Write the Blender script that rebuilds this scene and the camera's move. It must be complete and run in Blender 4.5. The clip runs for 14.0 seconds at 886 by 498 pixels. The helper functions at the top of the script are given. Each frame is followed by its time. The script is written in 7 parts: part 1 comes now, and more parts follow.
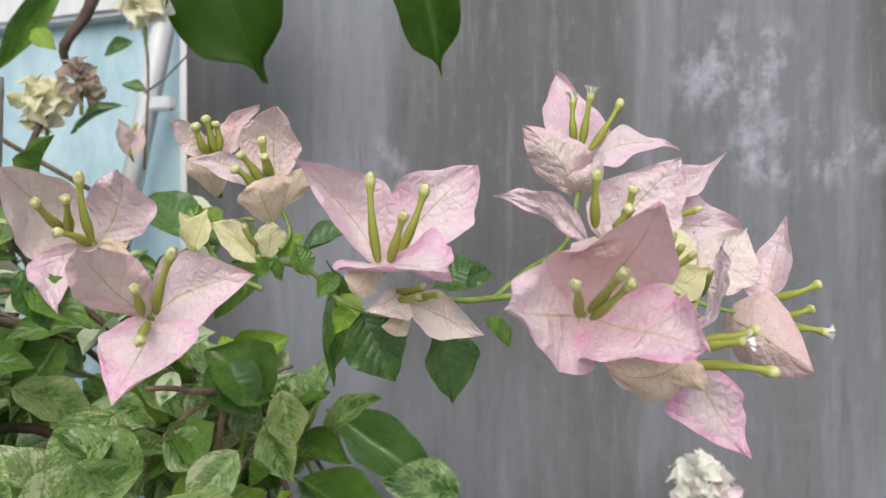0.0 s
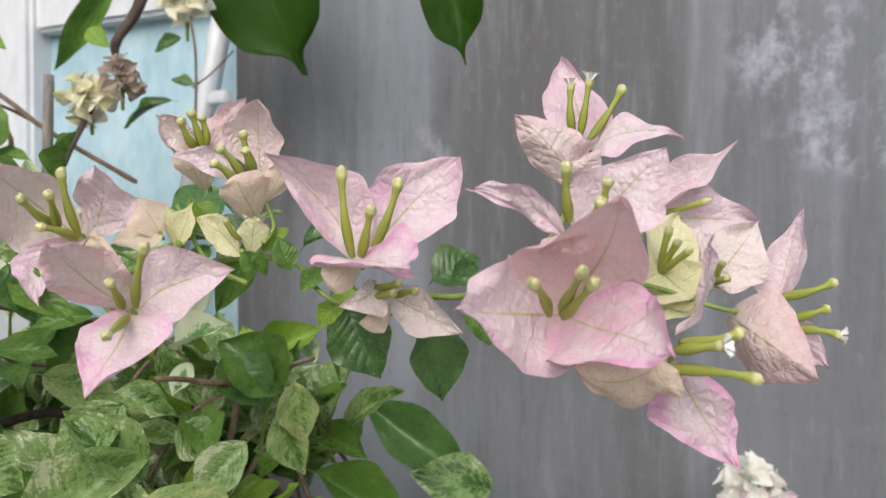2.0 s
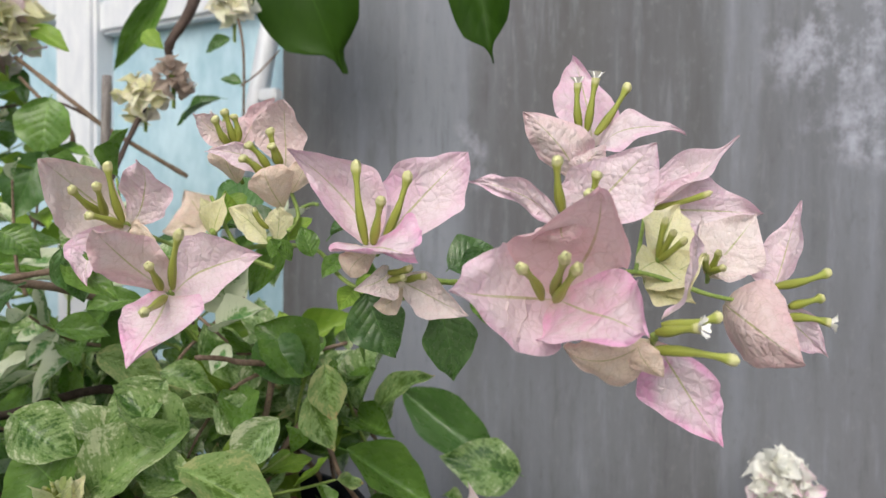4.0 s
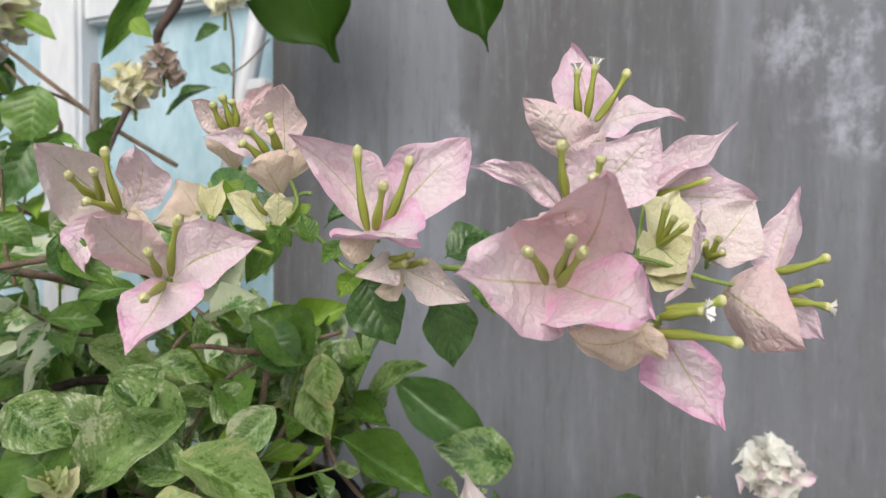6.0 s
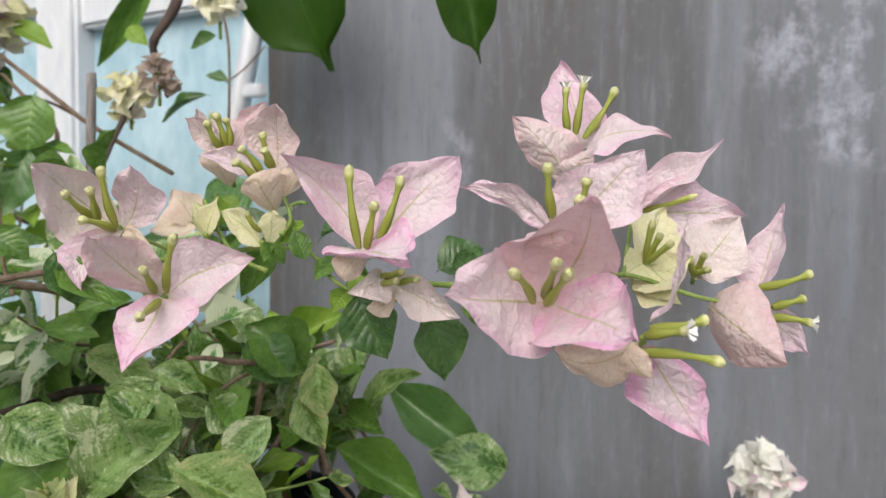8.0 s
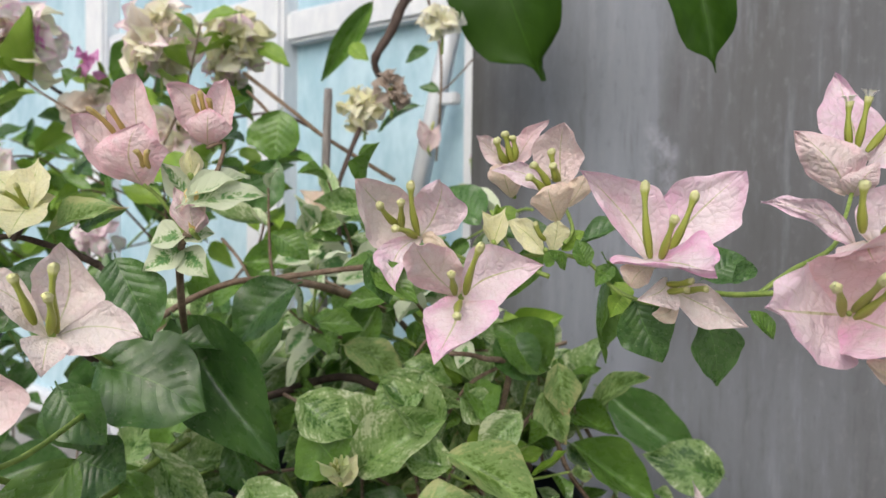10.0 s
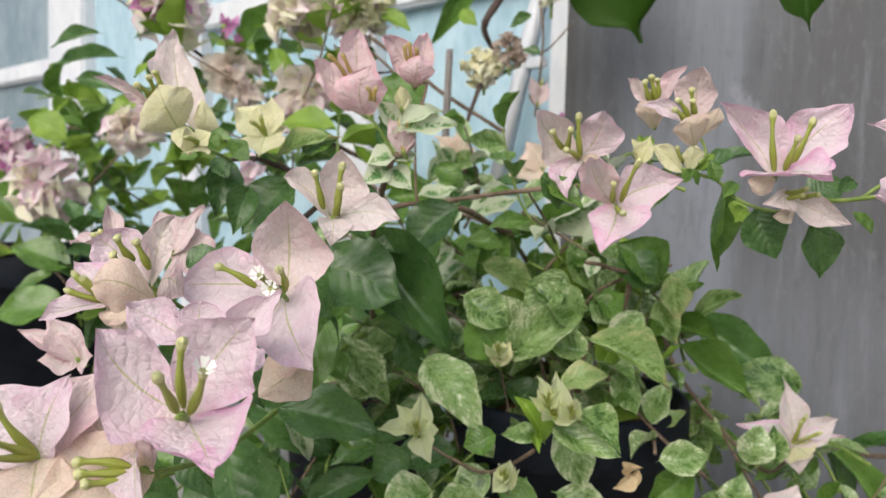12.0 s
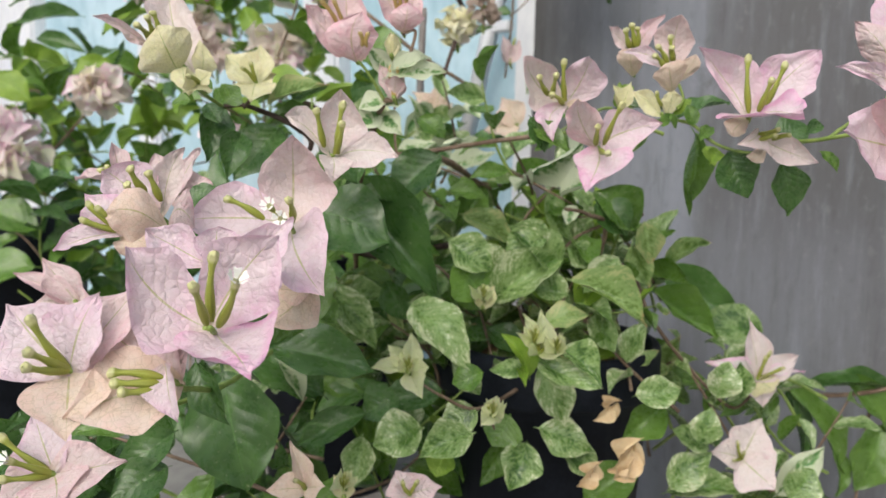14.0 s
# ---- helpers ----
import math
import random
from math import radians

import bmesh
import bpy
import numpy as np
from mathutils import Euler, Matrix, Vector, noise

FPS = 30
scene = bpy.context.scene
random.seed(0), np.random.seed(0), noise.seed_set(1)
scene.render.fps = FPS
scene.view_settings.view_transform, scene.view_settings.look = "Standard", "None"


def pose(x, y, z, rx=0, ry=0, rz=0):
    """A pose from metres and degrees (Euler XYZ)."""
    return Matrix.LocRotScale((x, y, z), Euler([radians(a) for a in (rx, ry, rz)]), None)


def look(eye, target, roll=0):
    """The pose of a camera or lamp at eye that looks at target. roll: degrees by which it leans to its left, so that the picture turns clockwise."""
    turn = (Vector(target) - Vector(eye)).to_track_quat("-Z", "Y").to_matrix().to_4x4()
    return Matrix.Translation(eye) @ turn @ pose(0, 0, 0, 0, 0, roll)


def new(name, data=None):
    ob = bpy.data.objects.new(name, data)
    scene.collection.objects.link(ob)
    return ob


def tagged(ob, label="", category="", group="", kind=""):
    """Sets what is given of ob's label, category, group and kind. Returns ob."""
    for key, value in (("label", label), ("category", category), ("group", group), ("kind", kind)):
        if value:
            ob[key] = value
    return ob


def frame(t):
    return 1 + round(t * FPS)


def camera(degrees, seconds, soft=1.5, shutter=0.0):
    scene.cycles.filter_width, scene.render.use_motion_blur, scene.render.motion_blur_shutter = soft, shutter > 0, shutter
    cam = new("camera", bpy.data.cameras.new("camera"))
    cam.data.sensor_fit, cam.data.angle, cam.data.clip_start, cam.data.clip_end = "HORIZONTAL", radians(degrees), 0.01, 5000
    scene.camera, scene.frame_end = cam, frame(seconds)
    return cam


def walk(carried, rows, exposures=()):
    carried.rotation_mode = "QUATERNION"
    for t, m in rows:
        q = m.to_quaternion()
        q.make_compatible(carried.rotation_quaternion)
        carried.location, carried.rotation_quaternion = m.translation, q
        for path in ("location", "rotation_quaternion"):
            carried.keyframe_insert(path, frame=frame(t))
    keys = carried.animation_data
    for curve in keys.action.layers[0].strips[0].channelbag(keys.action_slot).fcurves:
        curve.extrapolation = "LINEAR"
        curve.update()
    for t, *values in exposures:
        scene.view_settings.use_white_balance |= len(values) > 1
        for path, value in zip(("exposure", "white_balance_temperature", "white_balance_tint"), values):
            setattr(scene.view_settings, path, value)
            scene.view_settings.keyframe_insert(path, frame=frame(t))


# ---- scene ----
# The camera: a phone held by hand, with a slightly shallow depth of field.
cam = camera(60.32, 14.0)
cam.data.dof.use_dof, cam.data.dof.focus_distance, cam.data.dof.aperture_fstop = True, 0.27, 18.0
# seconds, eye, then yaw, pitch and roll in degrees
PATH = [
    (0, -0.0003, -0.0011, 0.4811, -0.45, -0.11, 0.13),
    (0.5, 0.0062, -0.0004, 0.4843, 0.61, -0.29, 0.11),
    (1, 0.0120, 0.0022, 0.4843, 2.05, -0.49, 0.10),
    (1.5, 0.0215, 0.0056, 0.4857, 3.79, -0.85, -0.02),
    (2, 0.0310, 0.0078, 0.4828, 5.66, -0.92, 0.07),
    (2.5, 0.0391, 0.0025, 0.4833, 7.31, -1.03, 0.01),
    (3, 0.0441, -0.0051, 0.4835, 8.67, -1.07, -0.12),
    (3.2, 0.0457, -0.0072, 0.4834, 9.09, -1.09, -0.17),
    (3.5, 0.0471, -0.0087, 0.4828, 9.50, -1.15, -0.22),
    (4, 0.0477, -0.0076, 0.4809, 9.71, -1.28, -0.28),
    (4.5, 0.0468, -0.0043, 0.4786, 9.54, -1.43, -0.31),
    (5, 0.0454, -0.0013, 0.4768, 9.22, -1.57, -0.32),
    (5.3, 0.0447, -0.0007, 0.4763, 9.05, -1.63, -0.31),
    (5.5, 0.0444, -0.0011, 0.4764, 8.98, -1.65, -0.31),
    (6, 0.0424, -0.0080, 0.4784, 8.60, -1.78, -0.25),
    (6.5, 0.0482, -0.0154, 0.4792, 8.15, -1.86, -0.21),
    (7, 0.0477, -0.0211, 0.4802, 7.70, -1.88, -0.11),
    (7.2, 0.0468, -0.0195, 0.4790, 7.61, -1.91, -0.09),
    (7.6, 0.0463, -0.0181, 0.4807, 7.67, -1.92, -0.07),
    (8, 0.0454, -0.0120, 0.4848, 8.42, -1.89, -0.13),
    (8.5, 0.0422, -0.0042, 0.4909, 10.20, -1.83, -0.26),
    (9, 0.0344, -0.0037, 0.4949, 12.77, -1.81, -0.43),
    (9.3, 0.0265, -0.0103, 0.4949, 14.64, -1.82, -0.53),
    (9.5, 0.0197, -0.0186, 0.4934, 16.00, -1.86, -0.59),
    (10, 0.0008, -0.0439, 0.4881, 19.22, -1.96, -0.73),
    (10.5, -0.0136, -0.0779, 0.4805, 21.60, -2.28, -0.91),
    (11, -0.0228, -0.1010, 0.4684, 22.75, -2.84, -1.16),
    (11.5, -0.0246, -0.1279, 0.4644, 22.82, -3.44, -1.34),
    (12, -0.0255, -0.1434, 0.4619, 22.24, -3.95, -1.37),
    (12.5, -0.0268, -0.1487, 0.4577, 21.35, -4.45, -1.35),
    (13, -0.0251, -0.1501, 0.4544, 20.38, -4.87, -1.27),
    (13.5, -0.0249, -0.1555, 0.4534, 19.50, -5.35, -1.21),
    (14, -0.0366, -0.1640, 0.4455, 18.85, -5.72, -1.18),
]
walk(cam, [(t, pose(x, y, z, 90 + pitch, roll, yaw)) for t, x, y, z, yaw, pitch, roll in PATH])

# ---- light ----
world = bpy.data.worlds.new("sky")
scene.world = world
world.use_nodes = True
wn = world.node_tree
wn.nodes.clear()
w_out = wn.nodes.new("ShaderNodeOutputWorld")
w_bg = wn.nodes.new("ShaderNodeBackground")
w_sky = wn.nodes.new("ShaderNodeTexSky")
w_sky.sky_type, w_sky.sun_disc = "NISHITA", False
w_sky.sun_elevation, w_sky.sun_rotation = radians(40), radians(182)
w_sky.air_density, w_sky.dust_density = 1.0, 4.0
w_soft = wn.nodes.new("ShaderNodeHueSaturation")
w_soft.inputs["Saturation"].default_value = 0.8
wn.links.new(w_sky.outputs[0], w_soft.inputs["Color"])
wn.links.new(w_soft.outputs[0], w_bg.inputs["Color"])
wn.links.new(w_bg.outputs[0], w_out.inputs[0])
w_bg.inputs["Strength"].default_value = 0.128
sun = new("sun", bpy.data.lights.new("sun", "SUN"))
sun.data.energy, sun.data.angle, sun.data.color = 1.55, radians(60), (1.0, 0.985, 0.97)
sun.matrix_world = look((-0.1, -2.3, 2.1), (0, 0.2, 0))
scene.view_settings.exposure = 0.03


# ---- materials ----
def base_material(name):
    mat = bpy.data.materials.new(name)
    mat.use_nodes = True
    nt = mat.node_tree
    nt.nodes.clear()
    out = nt.nodes.new("ShaderNodeOutputMaterial")
    bsdf = nt.nodes.new("ShaderNodeBsdfPrincipled")
    nt.links.new(bsdf.outputs[0], out.inputs[0])
    return mat, nt, bsdf, out


def node(nt, kind, **values):
    n = nt.nodes.new(kind)
    for key, value in values.items():
        n.inputs[key.replace("_", " ")].default_value = value
    return n


def calc(nt, op, a, b=None, c=None, clamp=False):
    n = nt.nodes.new("ShaderNodeMath")
    n.operation, n.use_clamp = op, clamp
    for k, v in enumerate((a, b, c)):
        if v is None:
            continue
        if isinstance(v, (int, float)):
            n.inputs[k].default_value = v
        else:
            nt.links.new(v, n.inputs[k])
    return n.outputs[0]


def step(nt, value, low, high, to_low=0.0, to_high=1.0):
    n = nt.nodes.new("ShaderNodeMapRange")
    n.interpolation_type = "SMOOTHSTEP"
    nt.links.new(value, n.inputs["Value"])
    for key, v in (("From Min", low), ("From Max", high), ("To Min", to_low), ("To Max", to_high)):
        n.inputs[key].default_value = v
    return n.outputs["Result"]


def mix(nt, fac, a, b, blend="MIX"):
    n = nt.nodes.new("ShaderNodeMix")
    n.data_type, n.blend_type = "RGBA", blend
    for sock, v in ((n.inputs["Factor"], fac), (n.inputs["A"], a), (n.inputs["B"], b)):
        if isinstance(v, (int, float)):
            sock.default_value = v
        elif isinstance(v, tuple):
            sock.default_value = (*v, 1.0)
        else:
            nt.links.new(v, sock)
    return n.outputs["Result"]


def noise_of(nt, vector, scale, detail=3.0, rough=0.55, w=None):
    n = node(nt, "ShaderNodeTexNoise", Scale=scale, Detail=detail, Roughness=rough)
    if w is not None:
        n.noise_dimensions = "4D"
        nt.links.new(w, n.inputs["W"])
    nt.links.new(vector, n.inputs["Vector"])
    return n.outputs["Fac"]


def coords(nt):
    """The blade's own coordinates: across 0..1 from the midrib, along 0..1, the object's space and a number per object."""
    tc = nt.nodes.new("ShaderNodeTexCoord")
    sep = nt.nodes.new("ShaderNodeSeparateXYZ")
    nt.links.new(tc.outputs["UV"], sep.inputs[0])
    across = calc(nt, "ABSOLUTE", calc(nt, "MULTIPLY_ADD", sep.outputs["X"], 2.0, -1.0))
    info = nt.nodes.new("ShaderNodeObjectInfo")
    rand = calc(nt, "MULTIPLY", info.outputs["Random"], 40.0)
    return across, sep.outputs["Y"], tc.outputs["Object"], rand, info.outputs["Random"]


def bump(nt, bsdf, height, strength, distance):
    n = node(nt, "ShaderNodeBump", Strength=strength, Distance=distance)
    nt.links.new(height, n.inputs["Height"])
    nt.links.new(n.outputs[0], bsdf.inputs["Normal"])
    return n.outputs[0]


def see_through(nt, bsdf, out, colour, normal, share):
    """Lets a thin blade glow with the light from behind it."""
    thin = nt.nodes.new("ShaderNodeBsdfTranslucent")
    both = node(nt, "ShaderNodeMixShader", Fac=share)
    nt.links.new(colour, thin.inputs["Color"])
    nt.links.new(normal, thin.inputs["Normal"])
    nt.links.new(bsdf.outputs[0], both.inputs[1])
    nt.links.new(thin.outputs[0], both.inputs[2])
    nt.links.new(both.outputs[0], out.inputs[0])


def bract_material(name, pale, deep, vein, blush=0.5, thin=0.2, relief=0.0011, veins=1.0):
    mat, nt, bsdf, out = base_material(name)
    across, along, place, rand, one = coords(nt)
    patch = noise_of(nt, place, 2.2, 3.0, 0.6, rand)
    rim = calc(nt, "MULTIPLY", step(nt, across, 0.45, 1.0), 0.7)
    tip = calc(nt, "MULTIPLY", step(nt, along, 0.5, 1.0), 0.45)
    fac = calc(nt, "ADD", calc(nt, "ADD", rim, tip), step(nt, patch, 0.46, 0.70))
    fac = calc(nt, "MULTIPLY", fac, calc(nt, "MULTIPLY_ADD", one, 0.5 * blush, 0.45 * blush), clamp=True)
    colour = mix(nt, fac, pale, deep)
    # side veins that run forward from the midrib, a little wavy
    wave = noise_of(nt, place, 5.0, 2.0, 0.5, rand)
    phase = calc(nt, "MULTIPLY_ADD", wave, 1.6, calc(nt, "SUBTRACT", calc(nt, "MULTIPLY", along, 6.5), calc(nt, "MULTIPLY", across, 1.9)))
    saw = calc(nt, "ABSOLUTE", calc(nt, "SUBTRACT", calc(nt, "FRACT", phase), 0.5))
    lines = calc(nt, "MULTIPLY", step(nt, saw, 0.0, 0.06, 1.0, 0.0), step(nt, across, 0.95, 0.5))
    net = node(nt, "ShaderNodeTexVoronoi", Scale=12.0)
    net.voronoi_dimensions, net.feature = "4D", "DISTANCE_TO_EDGE"
    nt.links.new(place, net.inputs["Vector"])
    nt.links.new(rand, net.inputs["W"])
    mesh_lines = step(nt, net.outputs["Distance"], 0.0, 0.05, 1.0, 0.0)
    cells = node(nt, "ShaderNodeTexVoronoi", Scale=27.0)
    cells.voronoi_dimensions, cells.feature = "4D", "DISTANCE_TO_EDGE"
    nt.links.new(place, cells.inputs["Vector"])
    nt.links.new(rand, cells.inputs["W"])
    small_lines = step(nt, cells.outputs["Distance"], 0.0, 0.07, 1.0, 0.0)
    rib_width = calc(nt, "MULTIPLY_ADD", along, -0.018, 0.034)
    rib = calc(nt, "MULTIPLY", calc(nt, "LESS_THAN", across, rib_width), step(nt, along, 0.97, 0.7))
    colour = mix(nt, calc(nt, "MULTIPLY", lines, 0.14 * veins), colour, vein)
    line = tuple(0.5 * d + 0.35 * v for d, v in zip(deep, vein))
    colour = mix(nt, calc(nt, "MULTIPLY", mesh_lines, 0.28 * veins), colour, line)
    colour = mix(nt, calc(nt, "MULTIPLY", small_lines, 0.1 * veins), colour, line)
    colour = mix(nt, calc(nt, "MULTIPLY", rib, 0.75), colour, vein)
    quilt = noise_of(nt, place, 8.5, 1.5, 0.5, rand)
    # swellings tinted paler, their soft highlight put into the colour
    quilt_light = step(nt, quilt, 0.42, 0.68, 0.0, 0.3)
    colour = mix(nt, quilt_light, colour, tuple(min(1.0, 0.55 * v + 0.42) for v in pale))
    base = step(nt, along, 0.16, 0.0, 0.0, 0.3)
    colour = mix(nt, base, colour, vein)
    fine = noise_of(nt, place, 40.0, 2.0, 0.5, rand)
    colour = mix(nt, calc(nt, "MULTIPLY", step(nt, fine, 0.55, 0.8), 0.12), colour, (0.9, 0.86, 0.84))
    nt.links.new(colour, bsdf.inputs["Base Color"])
    bsdf.inputs["Roughness"].default_value = 0.6
    bsdf.inputs["Specular IOR Level"].default_value = 0.3
    puff = calc(nt, "POWER", calc(nt, "MINIMUM", net.outputs["Distance"], 0.34), 0.8)
    puff = calc(nt, "MULTIPLY_ADD", calc(nt, "POWER", calc(nt, "MINIMUM", cells.outputs["Distance"], 0.3), 0.7), 0.2, puff)
    swell = calc(nt, "MULTIPLY", step(nt, saw, 0.0, 0.4), 0.22)
    height = calc(nt, "SUBTRACT", calc(nt, "MULTIPLY_ADD", puff, 1.0, calc(nt, "MULTIPLY_ADD", fine, 0.15, swell)), calc(nt, "MULTIPLY", lines, 0.15))
    height = calc(nt, "SUBTRACT", height, calc(nt, "MULTIPLY", rib, 0.4))
    height = calc(nt, "MULTIPLY_ADD", quilt, 1.0, height)
    normal = bump(nt, bsdf, height, 0.75, relief)
    see_through(nt, bsdf, out, colour, normal, thin)
    return mat


def leaf_material(name, green, light, cream=None, amount=0.0, scorch=0.0, gloss=0.42):
    mat, nt, bsdf, out = base_material(name)
    across, along, place, rand, one = coords(nt)
    patch = noise_of(nt, place, 3.0, 4.0, 0.6, rand)
    colour = mix(nt, step(nt, patch, 0.35, 0.75), green, light)
    colour = mix(nt, calc(nt, "MULTIPLY", one, 0.55), colour, light)
    if cream:
        # feathered streaks that follow the side veins
        uv = nt.nodes.new("ShaderNodeTexCoord")
        cut = nt.nodes.new("ShaderNodeSeparateXYZ")
        nt.links.new(uv.outputs["UV"], cut.inputs[0])
        join = nt.nodes.new("ShaderNodeCombineXYZ")
        nt.links.new(calc(nt, "MULTIPLY", cut.outputs["X"], 6.0), join.inputs["X"])
        nt.links.new(calc(nt, "MULTIPLY", calc(nt, "SUBTRACT", along, calc(nt, "MULTIPLY", across, 0.33)), 15.0), join.inputs["Y"])
        streak = noise_of(nt, join.outputs[0], 1.0, 5.0, 0.68, rand)
        broad = noise_of(nt, place, 3.2, 3.0, 0.6, rand)
        fleck = noise_of(nt, place, 26.0, 3.0, 0.7, rand)
        blotch = calc(nt, "ADD", calc(nt, "MULTIPLY", streak, 0.42), calc(nt, "MULTIPLY_ADD", broad, 0.34, calc(nt, "MULTIPLY", fleck, 0.24)))
        rim = calc(nt, "MULTIPLY_ADD", step(nt, across, 0.1, 1.0), 0.03 + 0.17 * amount, blotch)
        rim = calc(nt, "MULTIPLY_ADD", one, 0.06, rim)
        haze = step(nt, rim, 0.49, 0.55, 0.0, 0.8)
        colour = mix(nt, haze, colour, (0.31, 0.45, 0.17))
        mask = calc(nt, "MULTIPLY", step(nt, rim, 0.605 - 0.06 * amount, 0.655 - 0.06 * amount), 0.8)
        colour = mix(nt, mask, colour, cream)
    phase = calc(nt, "SUBTRACT", calc(nt, "MULTIPLY", along, 7.0), calc(nt, "MULTIPLY", across, 2.2))
    saw = calc(nt, "ABSOLUTE", calc(nt, "SUBTRACT", calc(nt, "FRACT", phase), 0.5))
    lines = calc(nt, "MULTIPLY", step(nt, saw, 0.0, 0.06, 1.0, 0.0), step(nt, across, 1.0, 0.5))
    rib = calc(nt, "LESS_THAN", across, calc(nt, "MULTIPLY_ADD", along, -0.018, 0.026))
    colour = mix(nt, calc(nt, "MULTIPLY", lines, 0.2), colour, light)
    colour = mix(nt, calc(nt, "MULTIPLY", rib, 0.6), colour, tuple(min(1.0, 1.35 * v) for v in light))
    specks = noise_of(nt, place, 26.0, 2.0, 0.5, rand)
    colour = mix(nt, calc(nt, "MULTIPLY", step(nt, specks, 0.66, 0.71), 0.5 if gloss > 0.2 else 0.0), colour, (0.42, 0.45, 0.3))
    if scorch:
        burnt = calc(nt, "ADD", calc(nt, "MULTIPLY", patch, 0.5), calc(nt, "MULTIPLY", along, 0.7))
        colour = mix(nt, step(nt, calc(nt, "MULTIPLY_ADD", specks, 0.25, burnt), 1.27 - scorch * 0.35, 1.38 - scorch * 0.35), colour, (0.56, 0.38, 0.20))
    nt.links.new(colour, bsdf.inputs["Base Color"])
    dust = noise_of(nt, place, 9.0, 3.0, 0.6, rand)
    nt.links.new(step(nt, dust, 0.3, 0.7, 0.46 - 0.4 * gloss, 0.64 - 0.4 * gloss), bsdf.inputs["Roughness"])
    bsdf.inputs["Specular IOR Level"].default_value = gloss
    pads = calc(nt, "MULTIPLY", step(nt, saw, 0.0, 0.42), step(nt, across, 1.0, 0.25, 0.1, 0.4))
    height = calc(nt, "MULTIPLY_ADD", dust, 0.7, calc(nt, "SUBTRACT", pads, calc(nt, "MULTIPLY_ADD", lines, 0.1, calc(nt, "MULTIPLY", rib, 0.6))))
    normal = bump(nt, bsdf, height, 0.5, 0.0007)
    see_through(nt, bsdf, out, colour, normal, 0.22)
    return mat


def floret_material(name, low, high, head):
    mat, nt, bsdf, out = base_material(name)
    across, along, place, rand, one = coords(nt)
    colour = mix(nt, step(nt, along, 0.1, 0.75), low, high)
    ribs = calc(nt, "ABSOLUTE", calc(nt, "SINE", calc(nt, "MULTIPLY", across, 7.85)))
    colour = mix(nt, calc(nt, "MULTIPLY", ribs, 0.3), colour, low)
    colour = mix(nt, step(nt, along, 0.82, 0.9), colour, head)
    spots = noise_of(nt, place, 9.0, 3.0, 0.6, rand)
    colour = mix(nt, step(nt, spots, 0.5, 0.8, 0.0, 0.35), colour, high)
    colour = mix(nt, step(nt, along, 1.05, 1.2), colour, (0.97, 0.97, 0.90))
    nt.links.new(colour, bsdf.inputs["Base Color"])
    bsdf.inputs["Roughness"].default_value = 0.5
    bsdf.inputs["Subsurface Weight"].default_value = 0.15
    bsdf.inputs["Subsurface Radius"].default_value = (0.002, 0.002, 0.001)
    bump(nt, bsdf, calc(nt, "ADD", ribs, calc(nt, "MULTIPLY", spots, 0.5)), 0.4, 0.0004)
    return mat


def rough_material(name, dark, light, scale, rough=0.85, stretch=(1, 1, 1), depth=0.001, metal=0.0, specular=0.4):
    mat, nt, bsdf, out = base_material(name)
    tc = nt.nodes.new("ShaderNodeTexCoord")
    mp = nt.nodes.new("ShaderNodeMapping")
    mp.inputs["Scale"].default_value = stretch
    nt.links.new(tc.outputs["Object"], mp.inputs["Vector"])
    coarse = noise_of(nt, mp.outputs[0], scale, 4.0, 0.6)
    fine = noise_of(nt, mp.outputs[0], scale * 9, 3.0, 0.6)
    both = calc(nt, "MULTIPLY_ADD", fine, 0.4, calc(nt, "MULTIPLY", coarse, 0.6))
    nt.links.new(mix(nt, step(nt, both, 0.35, 0.65), dark, light), bsdf.inputs["Base Color"])
    bsdf.inputs["Roughness"].default_value, bsdf.inputs["Metallic"].default_value = rough, metal
    bsdf.inputs["Specular IOR Level"].default_value = specular
    bump(nt, bsdf, both, 0.5, depth)
    return mat


